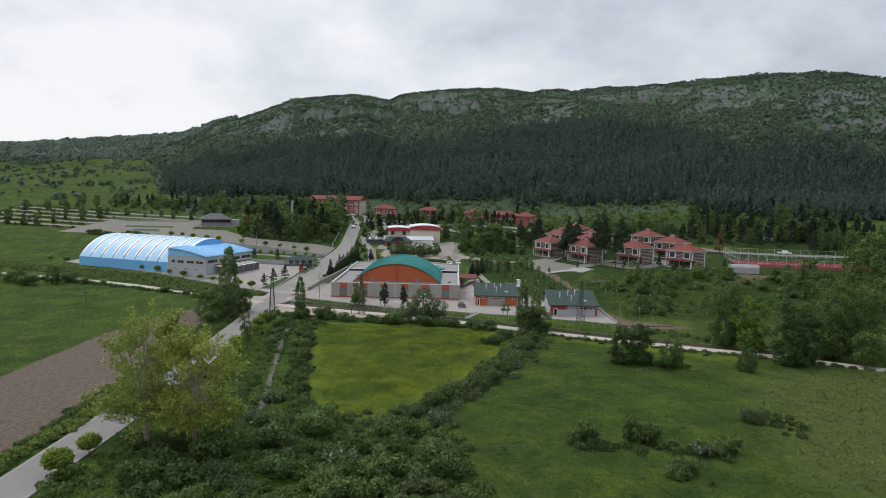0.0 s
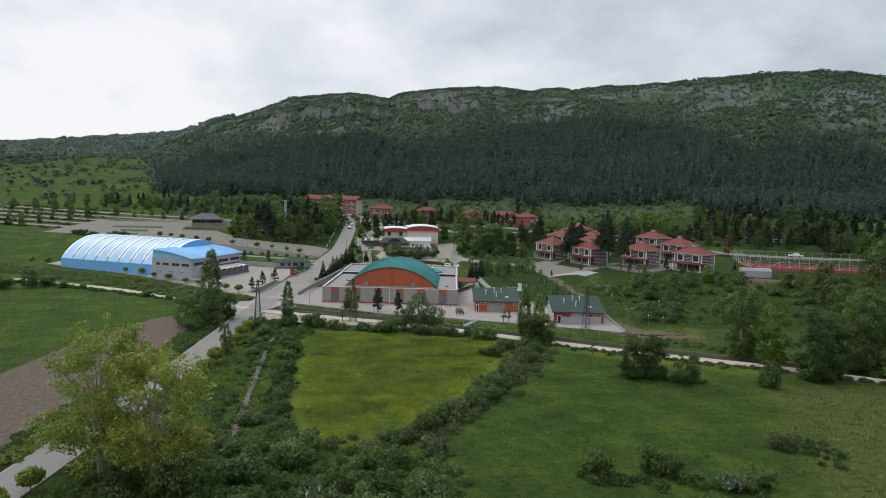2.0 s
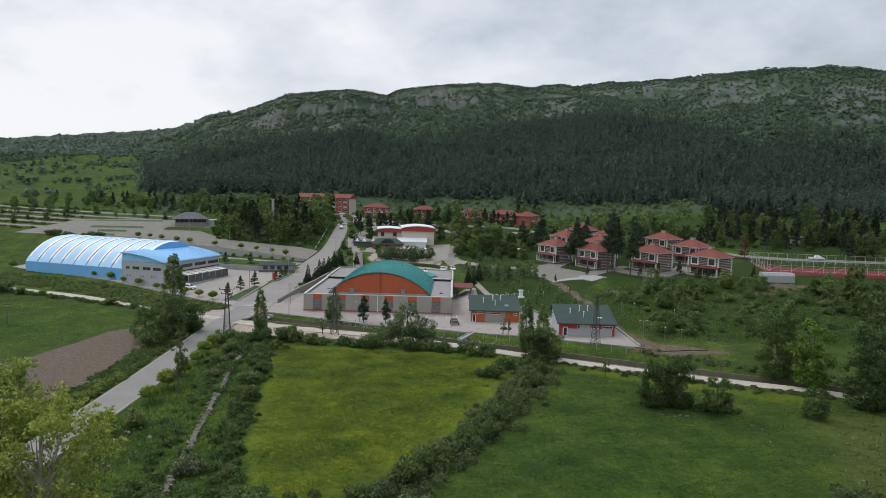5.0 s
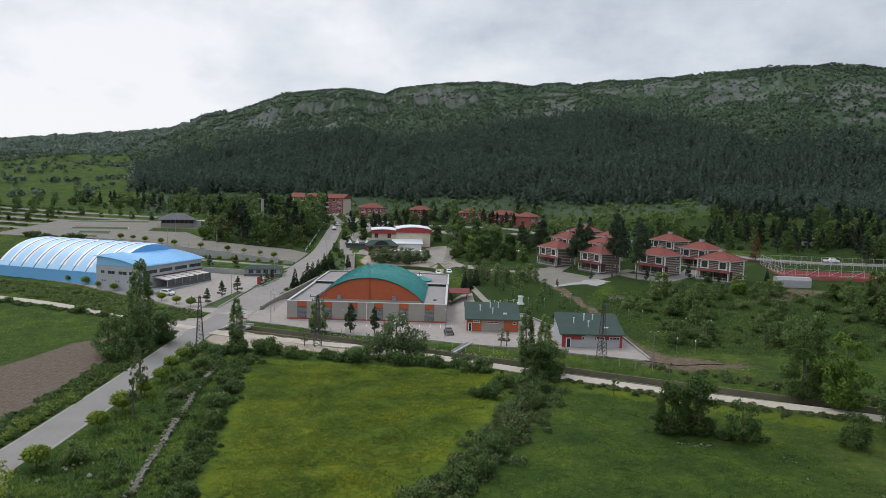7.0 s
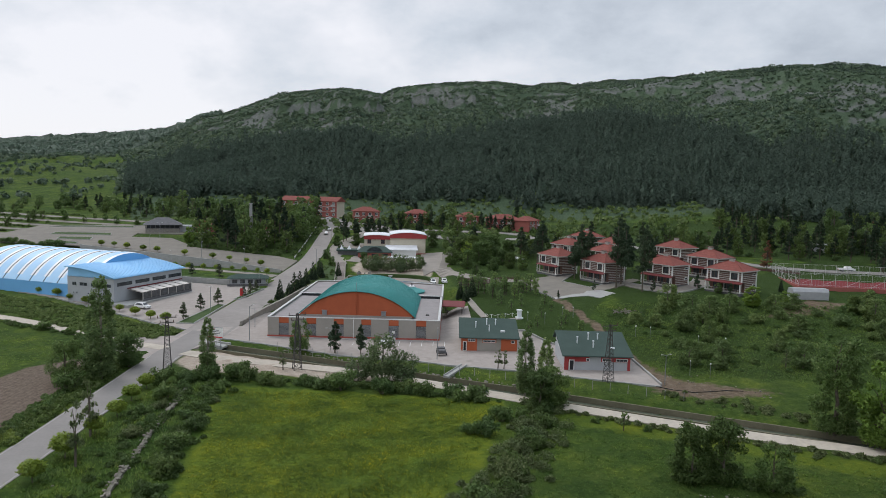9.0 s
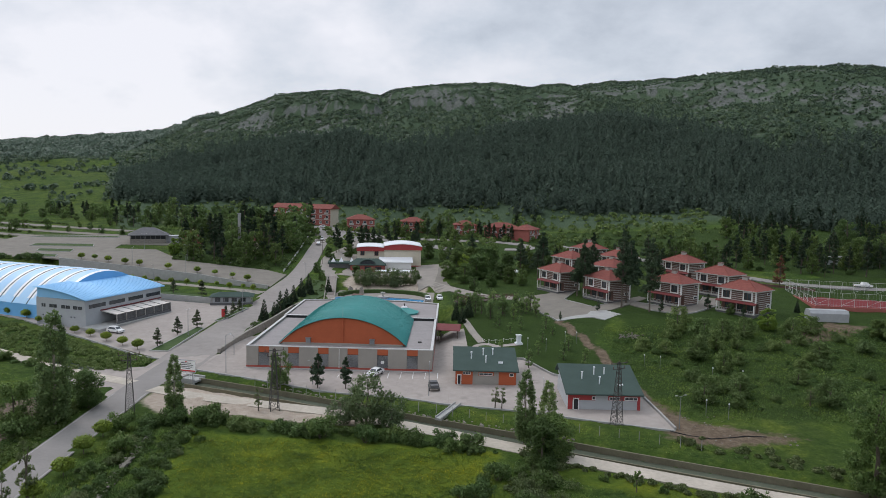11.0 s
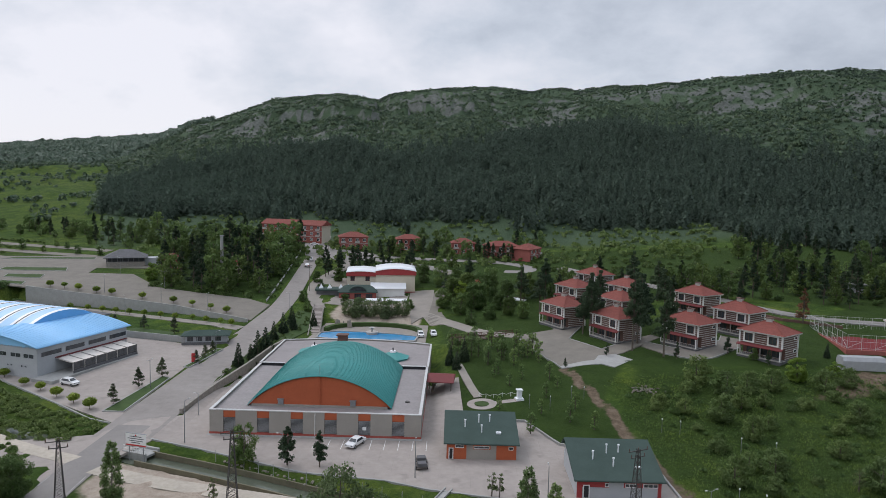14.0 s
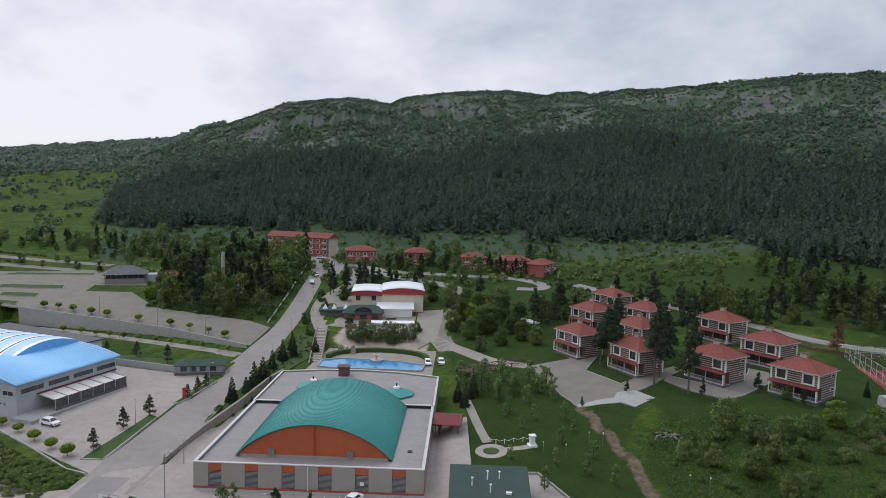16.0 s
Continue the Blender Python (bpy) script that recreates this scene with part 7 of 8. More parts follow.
KINDS = {
    "broad_a": broadleaf("broadleaf_tree", 11, 4.2, .7, 5200, .26, LEAF_MID, 11, "mid-green broadleaf tree with an uneven crown", 30),
    "broad_b": broadleaf("broadleaf_tree", 9, 3.6, .3, 5000, .25, LEAF_DARK, 12, "dark green broadleaf tree with a dense crown", 30),
    "broad_c": broadleaf("broadleaf_tree", 7, 3.0, .4, 2600, .24, LEAF_MID, 13, "small broadleaf tree with a loose crown", 20),
    "willow": broadleaf("willow", 6.2, 3.0, .3, 1900, .24, LEAF_WILLOW, 33, "rounded grey-green willow with fine drooping leaves", 26, "willow"),
    "bush_l": shrub("bush", 2.6, 2.2, 1250, .195, LEAF_SLOPE, 34, "light green bush with an uneven crown", 20),
    "tree_l": broadleaf("fruit_tree", 6.0, 2.9, .3, 1500, .28, LEAF_SLOPE, 35, "small light green fruit tree with a loose crown", 22, "fruit tree"),
    "tall": broadleaf("broadleaf_tree", 17, 4.0, .3, 8200, .26, LEAF_MID, 31, "tall dark green tree leafy to the ground", 46),
    "lime": broadleaf("broadleaf_tree", 9, 2.8, .2, 5200, .21, LEAF_LIME, 14, "broadleaf tree with bright lime-green leaves", 26),
    "far_a": broadleaf("woodland_tree", 11, 4.2, 1.0, 560, .62, LEAF_MID, 111, "mid-green woodland tree with an uneven crown", 22),
    "far_b": broadleaf("woodland_tree", 9.5, 3.8, .8, 560, .58, LEAF_DARK, 112, "dark green woodland tree with a dense crown", 22),
    "far_pine": pine(11.5, 2.8, 2.4, 560, LEAF_PINE, 116, "dark woodland pine with layered boughs", size=.5),
    "poplar": poplar(13, 1.8, 6200, LEAF_POPLAR, 15, "tall slender poplar with a columnar crown"),
    "pine": pine(11, 2.5, 4.2, 2200, LEAF_VILLA, 16, "tall thin pine tree with layered boughs", size=.26),
    "pine_b": pine(8, 2.4, 1.2, 2100, LEAF_VILLA, 17, "dark young pine with a broad crown", size=.24),
    "pine_y": pine(6, 1.9, .9, 1500, LEAF_YPINE, 37, "pale young pine with an open crown", size=.2),
    "dead": pine(10, 2.2, 1.6, 1100, LEAF_RUST, 18, "dead pine with rust-brown needles", size=.26),
    "spruce": spruce(6.5, 1.7, 2200, LEAF_PINE, 19, "dark conical spruce beside the road"),
    "ball": ball_tree(3.1, 1.4, 2000, LEAF_BALL, 20, "small street tree clipped to a ball"),
    "ball_y": ball_tree(3.0, 1.2, 1000, LEAF_LIME, 21, "yellowish street tree clipped to a ball"),
    "bush_a": shrub("bush", 2.4, 2.0, 1150, .19, LEAF_DARK, 22, "dense dark green bush", 18),
    "bush_b": shrub("bush", 1.9, 1.8, 1080, .185, LEAF_MID, 23, "rounded bush with mid-green leaves", 16),
    "bush_c": shrub("bush", 3.2, 2.4, 1250, .205, LEAF_MID, 24, "tall uneven bush with green leaves", 18),
    "bush_g": shrub("bush", 2.0, 1.9, 1080, .18, LEAF_GREY, 25, "low grey-green bramble bush in grass", 16),
    "bush_w": shrub("hawthorn_bush", 2.4, 2.0, 1000, .21, LEAF_BLOSSOM, 26, "green hawthorn bush dotted with white blossom", 16),
    "sapling": broadleaf("sapling", 3.6, .9, 1.0, 420, .17, LEAF_MID, 27, "thin young tree with sparse leaves", 9, "sapling"),
    "young": broadleaf("young_tree", 5.2, 1.25, .7, 620, .2, LEAF_YOUNGTREE, 29, "slender young tree with light green leaves", 14, "young tree"),
    "bare": broadleaf("sapling", 4.2, 1.0, 1.2, 340, .15, LEAF_GREY, 28, "thin sapling with sparse greyish leaves", 10, "sapling"),
}
PLANTED = random.Random(5)


def put(kind, x, y, size=1.0, stretch=1.0, group="", label=""):
    o = copy_thing(KINDS[kind], pose(x, y, ground_z(x, y) - .05, 0, 0, PLANTED.uniform(0, 360)))
    o.scale = (size, size, size * stretch)
    return tagged(o, label, "", group)


def scatter(poly, count, gap, seed):
    """Random places in a polygon, no two nearer than gap."""
    r = random.Random(seed)
    xs, ys = [p[0] for p in poly], [p[1] for p in poly]
    out, tries = [], 0
    while len(out) < count and tries < count * 60:
        tries += 1
        p = (r.uniform(min(xs), max(xs)), r.uniform(min(ys), max(ys)))
        if bool(inside(p[0], p[1], poly)) and all((p[0] - a) ** 2 + (p[1] - b) ** 2 > gap * gap for a, b in out):
            out.append(p)
    return out


def wood(poly, count, gap, seed, kinds, lo, hi, group):
    r = random.Random(seed)
    for x, y in scatter(poly, count, gap, seed):
        put(r.choice(kinds), x, y, r.uniform(lo, hi), r.uniform(.9, 1.15), group)


def hedge(line, step, side, seed, kinds, lo, hi, group):
    r = random.Random(seed)
    for x, y in resample(line, step):
        put(r.choice(kinds), x + r.uniform(-side, side), y + r.uniform(-side, side), r.uniform(lo, hi), r.uniform(.85, 1.2), group)


# the plane trees by the road, with pale forked trunks
def plane_tree(h, r, leaves, seed, label, low):
    rng = np.random.RandomState(seed)
    c = [(x * 1.1, y * 1.1, z, q * .62) for x, y, z, q in round_clumps(h, r, h * .2, 130, rng)]
    twigs = []
    for x, y, z, q in c:                                 # loose sprays that reach out beyond each clump
        d = Vector((x, y, (z - h * .45) * .8)).normalized()
        for step in (.8, 1.5):
            twigs.append((x + d.x * q * step, y + d.y * q * step, z + d.z * q * step + rng.uniform(-.3, .3), q * .5))
    c = c + twigs + low
    return plant("plane_tree", "crown", limbs(h, .34, c[:34] + low, rng, .18, 9), M_PALEBARK, c, leaves, .21, LEAF_YOUNG, seed, label, "plane tree")


for (x, y, h, r, leaves, seed, low) in (
        (-14.6, -121.5, 15.5, 5.4, 10500, 41, [(-6.2, -3.2, 3.6, 1.5), (-4.6, -2.0, 5.0, 1.2)]),
        (-22.0, -118.5, 17.0, 6.2, 12500, 42, [(-3.8, 1.0, 3.6, 1.9)])):
    o = plane_tree(h, r, leaves, seed, "plane tree with yellowish young leaves and a pale forked trunk", low)
    o.matrix_basis = pose(x, y, ground_z(x, y), 0, 0, 0)

# single trees of the near fields and the roadside
for kind, x, y, s, k in (
        ("poplar", -38.2, -35.5, 1.38, 1.02), ("broad_a", -41.5, -31, .7, 1), ("broad_a", -36.9, -28, .62, .95), ("broad_a", -43, -38, .7, .95), ("bush_c", -40, -42, 1.2, 1), ("broad_b", -39, -25, .6, 1),
        ("poplar", -21.4, -31.0, .8, 1.02), ("poplar", 34.0, -37.5, .88, 1.0), ("poplar", 37.0, -40.5, .82, 1.0), ("broad_a", 37.6, -43.5, .7, .85), ("broad_b", 35.5, -46.5, .75, .95),
        ("willow", 9.6, -32.0, 1.25, 1.1), ("willow", 13.5, -33.0, .9, .95), ("willow", 5.5, -32.5, .75, 1), ("bare", -9, -27, .9, 1),
        ("tall", 77.0, -53.0, .88, 1.0), ("lime", 80.7, -58.2, 1.3, 1.02), ("tall", 84.0, -69.0, 1.05, .78), ("broad_b", 88.0, -66, 1.1, 1.0), ("broad_c", 72.7, -75.0, .75, 1.0),
        ("tall", 96.0, -60.5, 1.0, .95), ("tall", 101.5, -57, 1.0, .95), ("broad_a", 107, -52, 1.2, 1), ("tall", 112, -62, 1.0, .9), ("broad_a", 99, -69, .8, .8),
        ("broad_b", 50.4, -71.2, .72, 1.1), ("broad_b", 54.2, -71.0, .78, 1.1), ("broad_c", 59.2, -73.0, .85, 1.0), ("sapling", 46.5, -54, .8, 1),
        ("bush_a", 34.9, -114.6, 1.05, 1.35), ("bush_b", 36.6, -115.4, .8, 1.0), ("bush_a", 41.6, -112.8, 1.0, 1.5), ("bush_a", 43.4, -114.4, 1.1, 1.25), ("bush_b", 46.0, -116.0, 1.0, .95), ("bush_c", 45.4, -124.2, .85, .95), ("bush_l", 44.2, -125.0, .8, .9), ("bush_b", 51.8, -117.0, 1.0, 1.0), ("bush_c", 53.4, -116.2, .85, 1.0), ("bush_w", 49.6, -117.6, 1.0, .85), ("bush_b", 38.8, -115.8, .6, .8), ("bush_g", 61.5, -104.5, 1.1, 1.2), ("bare", 62.6, -105.5, .8, 1),
        ("bush_w", 4.4, -125.0, 1.25, .95), ("bush_w", 9.3, -128.5, 1.1, .9), ("bush_w", 15.6, -108.6, 1.1, .85), ("bush_w", -10.5, -101, 1.0, 1), ("bush_g", 13.5, -131, 1.3, .9), ("lime", -25.6, -131, .35, .8)):
    put(kind, x, y, s, k)

# clipped street trees along the lower road
for x, y, s in ((-26.9, -130.2, 1.05), (-26.7, -123.8, .85), (-25.8, -89.1, .92), (-25.2, -76.6, .86), (-25.4, -69.6, 1.0), (-25.9, -61.4, .82), (-26.3, -54.4, .82), (-27.6, -47, .85), (-28.2, -40.5, .8)):
    put("ball", x, y, s * 1.3, .82, "clipped trees along the road")
for kind, x, y, k in (("broad_c", -108, 9, .85), ("bush_c", -113, 6, 1.5), ("broad_c", -118, 8, .9), ("bush_c", -104, 12, 1.2), ("bush_b", -98, 10, 1.2), ("bush_c", -122, 12, 1.4), ("bush_b", -92, 9.5, .9), ("broad_c", -130, 14, .9)):
    put(kind, x, y, k, 1.0, "bushes at the end of the earth track")
put("bare", -26.2, -62, 1.5, 1.25)
put("bare", -22.8, -72, 1.3, 1.5)
put("bush_l", -23.2, -86.2, .85, 1.3)
put("bush_l", -24.5, -98, .7, 1.0)

# hedges, brambles and undergrowth between the fields
DENSE = ["bush_a", "bush_b", "bush_c", "bush_g"]
hedge([(36, -47), (32, -62), (27.5, -75), (22, -89), (17, -99), (8, -110)], 2.4, 1.5, 31, ["bush_a", "bush_a", "bush_b", "bush_g"], .75, 1.25, "hedge between the fields")
hedge([(37, -41), (30, -52), (26, -58)], 2.2, 1.6, 131, ["bush_a", "bush_c"], .5, .9, "hedge between the fields")
hedge([(-17.5, -37), (-15.6, -50), (-13.4, -62), (-10.5, -80), (-8, -96), (-4, -110)], 2.5, 1.5, 32, ["bush_b", "bush_g", "bush_a", "bush_c", "bush_b"], .4, 1.05, "bushes along the stone wall")
hedge([(-24, -38), (-22.5, -52), (-20.5, -62)], 2.8, 1.2, 33, DENSE, .55, 1.0, "bushes along the road")
wood([(-13, -106), (16, -112), (18, -136), (-14, -142), (-22, -128)], 42, 2.8, 34, DENSE + ["bush_a"], .8, 1.4, "thicket at the foot of the field")
hedge([(-19, -33.5), (-8, -35), (6, -37), (16, -39.5), (27, -42)], 1.9, 1.5, 35, ["bush_a", "bush_b", "bush_l", "bush_c", "bush_b"], .6, 1.25, "bushes below the track")
hedge([(-26, -36), (-20, -33)], 1.6, 1.2, 36, ["bush_a", "bush_c"], .7, 1.0, "bushes at the junction")
hedge([(-36.5, -105), (-37, -85), (-38.5, -62), (-41, -38), (-45, -20)], 7.0, 1.0, 37, ["bush_b", "bush_l", "bush_b"], .35, .65, "weeds between road and field")
hedge([(-48, -11), (-60, -4), (-78, 4), (-100, 12), (-130, 21)], 7.0, 1.4, 38, DENSE, .4, .75, "scrub along the earth track")
hedge([(100, -64), (125, -76), (160, -92)], 3.0, 1.5, 40, DENSE + ["broad_b"], .6, 1.0, "scrub along the track")
hedge([(44, -50), (64, -60), (76, -64)], 6.0, .8, 140, ["bush_b", "bush_g"], .3, .5, "weeds along the track")


def thicket(name, places, sizes, leaf, label, seed, leaves=200, leaf_size=.16, category="undergrowth"):
    """Low tangled growth in one piece: many leafy clumps."""
    rng = np.random.RandomState(seed)
    places, sizes = np.asarray(places, float), np.asarray(sizes, float)
    z = height(places[:, 0], places[:, 1])
    n = len(places) * leaves
    k = np.repeat(np.arange(len(places)), leaves)
    d = rng.normal(size=(n, 3))
    d /= np.linalg.norm(d, axis=1)[:, None]
    r = rng.uniform(0, 1, n) ** .4 * sizes[k]
    pts = np.stack([places[k, 0] + d[:, 0] * r, places[k, 1] + d[:, 1] * r, z[k] + np.abs(d[:, 2]) * r * .75 + .1], 1)
    v, f, o = leaf_quads(pts, leaf_size, rng, .2, d)
    return solo(name, arrays_mesh(name, v, f, leaf, normals=o), None, label, category, kind="stuff")


def along(line, step, side, seed):
    r = random.Random(seed)
    return [(x + r.gauss(0, side), y + r.gauss(0, side * .6)) for x, y in resample(line, step)]


def sizes_for(places, lo, hi, seed):
    return np.random.RandomState(seed).uniform(lo, hi, len(places))


low = scatter([(-38.5, 2), (-55, 10), (-86, 30), (-126, 44), (-160, 58), (-160, 44), (-128, 32), (-84, 14), (-52, -6), (-40, -7)], 620, .9, 239)
thicket("bank_scrub", low, sizes_for(low, .35, 1.0, 1), LEAF_SLOPE, "rough green scrub covering the bank", 71)
low = along([(-23.5, -38), (-21.5, -60), (-18.5, -78), (-15.5, -95), (-12, -112)], 1.5, 1.1, 240) + along([(-17.8, -36), (-15.6, -50), (-13.6, -62), (-11, -80), (-8, -96), (-3, -112)], .5, 1.3, 241)
low += [p for k, p in enumerate(along(FIELD_WALL, .5, .45, 259)) if math.sin(k * .23) + math.sin(k * .061) > .35]
thicket("hedge_bottom", low, sizes_for(low, .4, 1.1, 2), LEAF_DARK, "dense green undergrowth along wall and road", 72)
low = along([(37, -42), (33, -60), (27.5, -75), (22, -89), (17, -99), (8, -110)], .4, 1.9, 242)
thicket("hedge_bottom", low, sizes_for(low, .5, 1.5, 3), LEAF_GREY, "grey-green brambles in the hedge", 73)
low = scatter([(-16, -104), (18, -108), (22, -136), (-14, -150), (-28, -134)], 330, 1.1, 243)
thicket("thicket", low, sizes_for(low, .5, 1.3, 4), LEAF_MID, "dense green thicket at the field edge", 74, 300, .15)
low = scatter([(-16, -106), (16, -112), (20, -136), (-14, -146), (-24, -132)], 160, 1.6, 244)
thicket("thicket", low, sizes_for(low, .6, 1.5, 5), LEAF_MID, "lighter green bushes in the thicket", 75, 240)
low = along([(-19, -33.5), (-8, -34.5), (6, -36), (16, -38.5), (28, -42)], .5, 1.0, 245) + along([(-37, -110), (-37.5, -85), (-38.5, -62), (-41, -38), (-45, -20)], .6, .8, 246) + along([(-48, -11), (-60, -4), (-78, 4), (-100, 12), (-130, 21)], .8, .9, 247)
thicket("weeds", low, sizes_for(low, .35, .95, 6), LEAF_MID, "tall green weeds along track and road", 76)
low = scatter([(-34.2, -150), (-33.8, -100), (-34.6, -66), (-36.2, -40), (-38, -26), (-42, -26), (-41, -40), (-38.4, -66), (-37, -100), (-37.5, -150)], 330, .8, 258)
thicket("verge_growth", low, sizes_for(low, .35, .9, 14), LEAF_DARK, "tall nettles and weeds between road and ploughed field", 91, 130)
low = along([(-35, -150), (-34.8, -115), (-35.2, -90), (-36.6, -62)], .35, .7, 248)
thicket("verge_weeds", low, sizes_for(low, .4, .9, 7), LEAF_YOUNG, "yellow-flowering weeds on the road verge", 77, 180, .15)
low = scatter([(-28.5, 34), (-24.5, 34), (-23.8, 40), (-22.5, 60), (-19, 86), (-22, 98), (-27, 98), (-27.6, 60), (-28, 40)], 85, 1.3, 252)
thicket("verge_shrubs", low, sizes_for(low, .4, 1.0, 11), LEAF_DARK, "dark low shrubs on the planted verge", 88, 150)
low = scatter(GROVE, 150, 3.5, 253)
thicket("grove_undergrowth", low, sizes_for(low, .8, 2.2, 12), LEAF_DARK, "shady undergrowth between the grove trees", 89, 150, .3)
low = scatter([(60, 24), (64, 2), (66, -22), (95, -25), (140, -24), (150, 20), (112, 27), (100, 22), (78, 31)], 190, 2.2, 249)
thicket("slope_scrub", low, sizes_for(low, .35, 1.0, 8), LEAF_MID, "low scrub and tall grass on the slope", 78, 170)
low = along([(34, -115.5), (39, -116.5), (46, -117.5), (53, -118.5)], .35, 1.3, 254) + along([(44, -123), (46, -126)], .4, 1.2, 255) + along([(50, -70.5), (55, -70.5), (60, -73)], .4, 1.3, 256) + along([(63, -100), (65.5, -104), (66, -110)], .4, 1.1, 257)
thicket("bramble_skirt", low, sizes_for(low, .35, 1.0, 13), LEAF_DARK, "low brambles and nettles round the meadow bushes", 90, 170)
low = along([(38, -46), (52, -53), (66, -59.5), (80, -64), (95, -71), (130, -90)], .9, .8, 250) + along([(60, -36), (76, -48), (95, -57), (130, -73)], .8, 2.0, 251)
thicket("weeds", low, sizes_for(low, .3, .9, 9), LEAF_GREY, "grey-green weeds beside track and stream", 79)


# rough grass, thick in the near fields
def tufts(name, poly, count, lo, hi, mat, label, seed, avoid=()):
    rng = np.random.RandomState(seed)
    xs, ys = [p[0] for p in poly], [p[1] for p in poly]
    x, y = rng.uniform(min(xs), max(xs), count * 2), rng.uniform(min(ys), max(ys), count * 2)
    ok = inside(x, y, poly) & (.5 * waves(x, y, 23, seed) + .4 * waves(x, y, 6.1, seed + 5) + rng.uniform(-1.6, 1.6, count * 2) > -.5)
    ok &= rng.uniform(0, 1, count * 2) < edge_distance(x, y, poly) / 3.5
    for p in avoid:
        ok &= ~inside(x, y, p)
    x, y = x[ok][:count], y[ok][:count]
    n, blades = len(x), 5
    k = np.repeat(np.arange(n), blades)
    a = rng.uniform(0, 6.283, n * blades)
    h = rng.uniform(lo, hi, n * blades) * (1 + .25 * waves(x, y, 7.3, seed + 1))[k]
    bx, by = x[k] + rng.uniform(-.22, .22, n * blades), y[k] + rng.uniform(-.22, .22, n * blades)
    z = height(bx, by) - .05 + waves(bx, by, 14, 9) * .10
    w, lean = .07, rng.uniform(.5, 1.3, n * blades) * h
    ca, sa = np.cos(a), np.sin(a)
    v = np.stack([np.stack([bx - sa * w, by + ca * w, z], 1), np.stack([bx + sa * w, by - ca * w, z], 1), np.stack([bx + ca * lean, by + sa * lean, z + h], 1)], 1)
    away = sa * 0 + 1
    v = np.where((np.cross(v[:, 1] - v[:, 0], v[:, 2] - v[:, 0])[:, 2] < 0)[:, None, None], v[:, ::-1], v)
    up = np.stack([ca * .35, sa * .35, away], 1)
    up = np.repeat(up / np.linalg.norm(up, axis=1)[:, None], 3, 0)
    return solo(name, arrays_mesh(name, v.reshape(-1, 3), np.arange(3 * n * blades).reshape(-1, 3), mat, normals=up), None, label, "grass", kind="stuff")


GRASS_A = leafy("meadow_grass_blades", (.074, .140, .022), (.125, .205, .038), (.225, .265, .075), .7, .5, .75)
GRASS_D = leafy("slope_grass_blades", (.085, .145, .030), (.135, .205, .05), (.20, .255, .085), .7, .5, .5)
GRASS_Y = leafy("yellow_flowering_grass", (.088, .150, .020), (.150, .202, .021), (.42, .38, .02), .7, .5, .9)
GRASS_S = leafy("dry_stony_grass", (.115, .145, .040), (.19, .21, .070), (.33, .32, .16), .7, .4, .7)
FIELD = [(26, -45), (46, -53), (64, -61), (100, -76), (150, -100), (140, -170), (10, -170), (16, -112), (21, -95), (30, -75)]
tufts("meadow_grass", FIELD, 60000, .09, .24, GRASS_A, "rough green meadow grass", 81, (STONY,))
tufts("yellow_meadow", YELLOW, 30000, .10, .26, GRASS_Y, "yellow-flowering meadow grass", 82)
tufts("stony_grass", STONY, 12000, .15, .45, GRASS_S, "thin dry grass on stony ground", 83)
tufts("roadside_grass", [(-28, -36), (-17, -36), (-6, -100), (-2, -112), (-14, -150), (-27, -150)], 9000, .2, .6, GRASS_A, "rough green grass beside the road", 84)
tufts("slope_grass", [(57, 30), (58, -10), (60, -26), (100, -30), (150, -40), (160, 30), (112, 30), (80, 34)], 22000, .14, .42, GRASS_D, "tall rough grass on the slope", 85)
tufts("left_field_grass", [(-140, -90), (-60, -92), (-59, -56), (-55, -30), (-50, -16), (-80, 3), (-140, 20)], 16000, .1, .28, GRASS_A, "rough green grass of the field", 87)
tufts("bank_grass", [(-28, -8), (1, -17), (21, -22), (46, -29), (60, -33), (70, -46), (41, -37), (15, -26), (-12, -14)], 5000, .12, .3, GRASS_A, "short grass on the stream bank", 86)

# the slope on the east side: bushes, small fruit trees
for kind, x, y, s, k in (
        ("tree_l", 81, 20, 1.05, .85), ("tree_l", 86, 22, .95, .8), ("tree_l", 91.5, 23, .9, .85), ("lime", 99.0, 27.5, .82, .75), ("lime", 108.4, 29.5, .6, .65), ("tree_l", 107.5, 24, .85, .85),
        ("tree_l", 101.5, 8, .8, .8), ("tree_l", 76, -11.5, .8, .8), ("tree_l", 73, -20, .6, .8), ("bush_l", 71, -4, 1, 1), ("tree_l", 90, -6.5, .7, .75), ("bare", 86, -19, 1.1, .8), ("tree_l", 76, 8, .75, .8), ("tree_l", 70, 12, .6, .8),
        ("bush_l", 94, 14, 1.0, 1), ("tree_l", 83, 5, .55, .8), ("bush_l", 66, 16, 1, 1), ("bush_l", 113, 12, 1.2, 1), ("tree_l", 119, 4, .8, .8), ("broad_b", 122, 22, .6, .8)):
    put(kind, x, y, s, k)
wood([(62, 24), (66, 2), (66, -20), (95, -24), (130, -20), (135, 20), (112, 26), (100, 22), (78, 30)], 46, 3.8, 43, ["bush_l", "tree_l", "tree_l", "bush_b"], .5, 1.15, "bushes on the slope")
wood([(110, -24), (170, -40), (190, 40), (135, 30)], 30, 6, 44, ["far_b", "bush_c", "far_a"], .6, 1.0, "trees on the slope")

# in front of the sports hall
put("broad_c", -9.0, -12.6, .8, 1.25)
put("pine_b", -1.9, -12.9, .82, 1.0)
put("pine_b", 3.4, -13.3, .66, 1.15)
for x, y in ((30.5, -22.4), (31.6, -22.8)):
    put("bare", x, y, .9, 1)

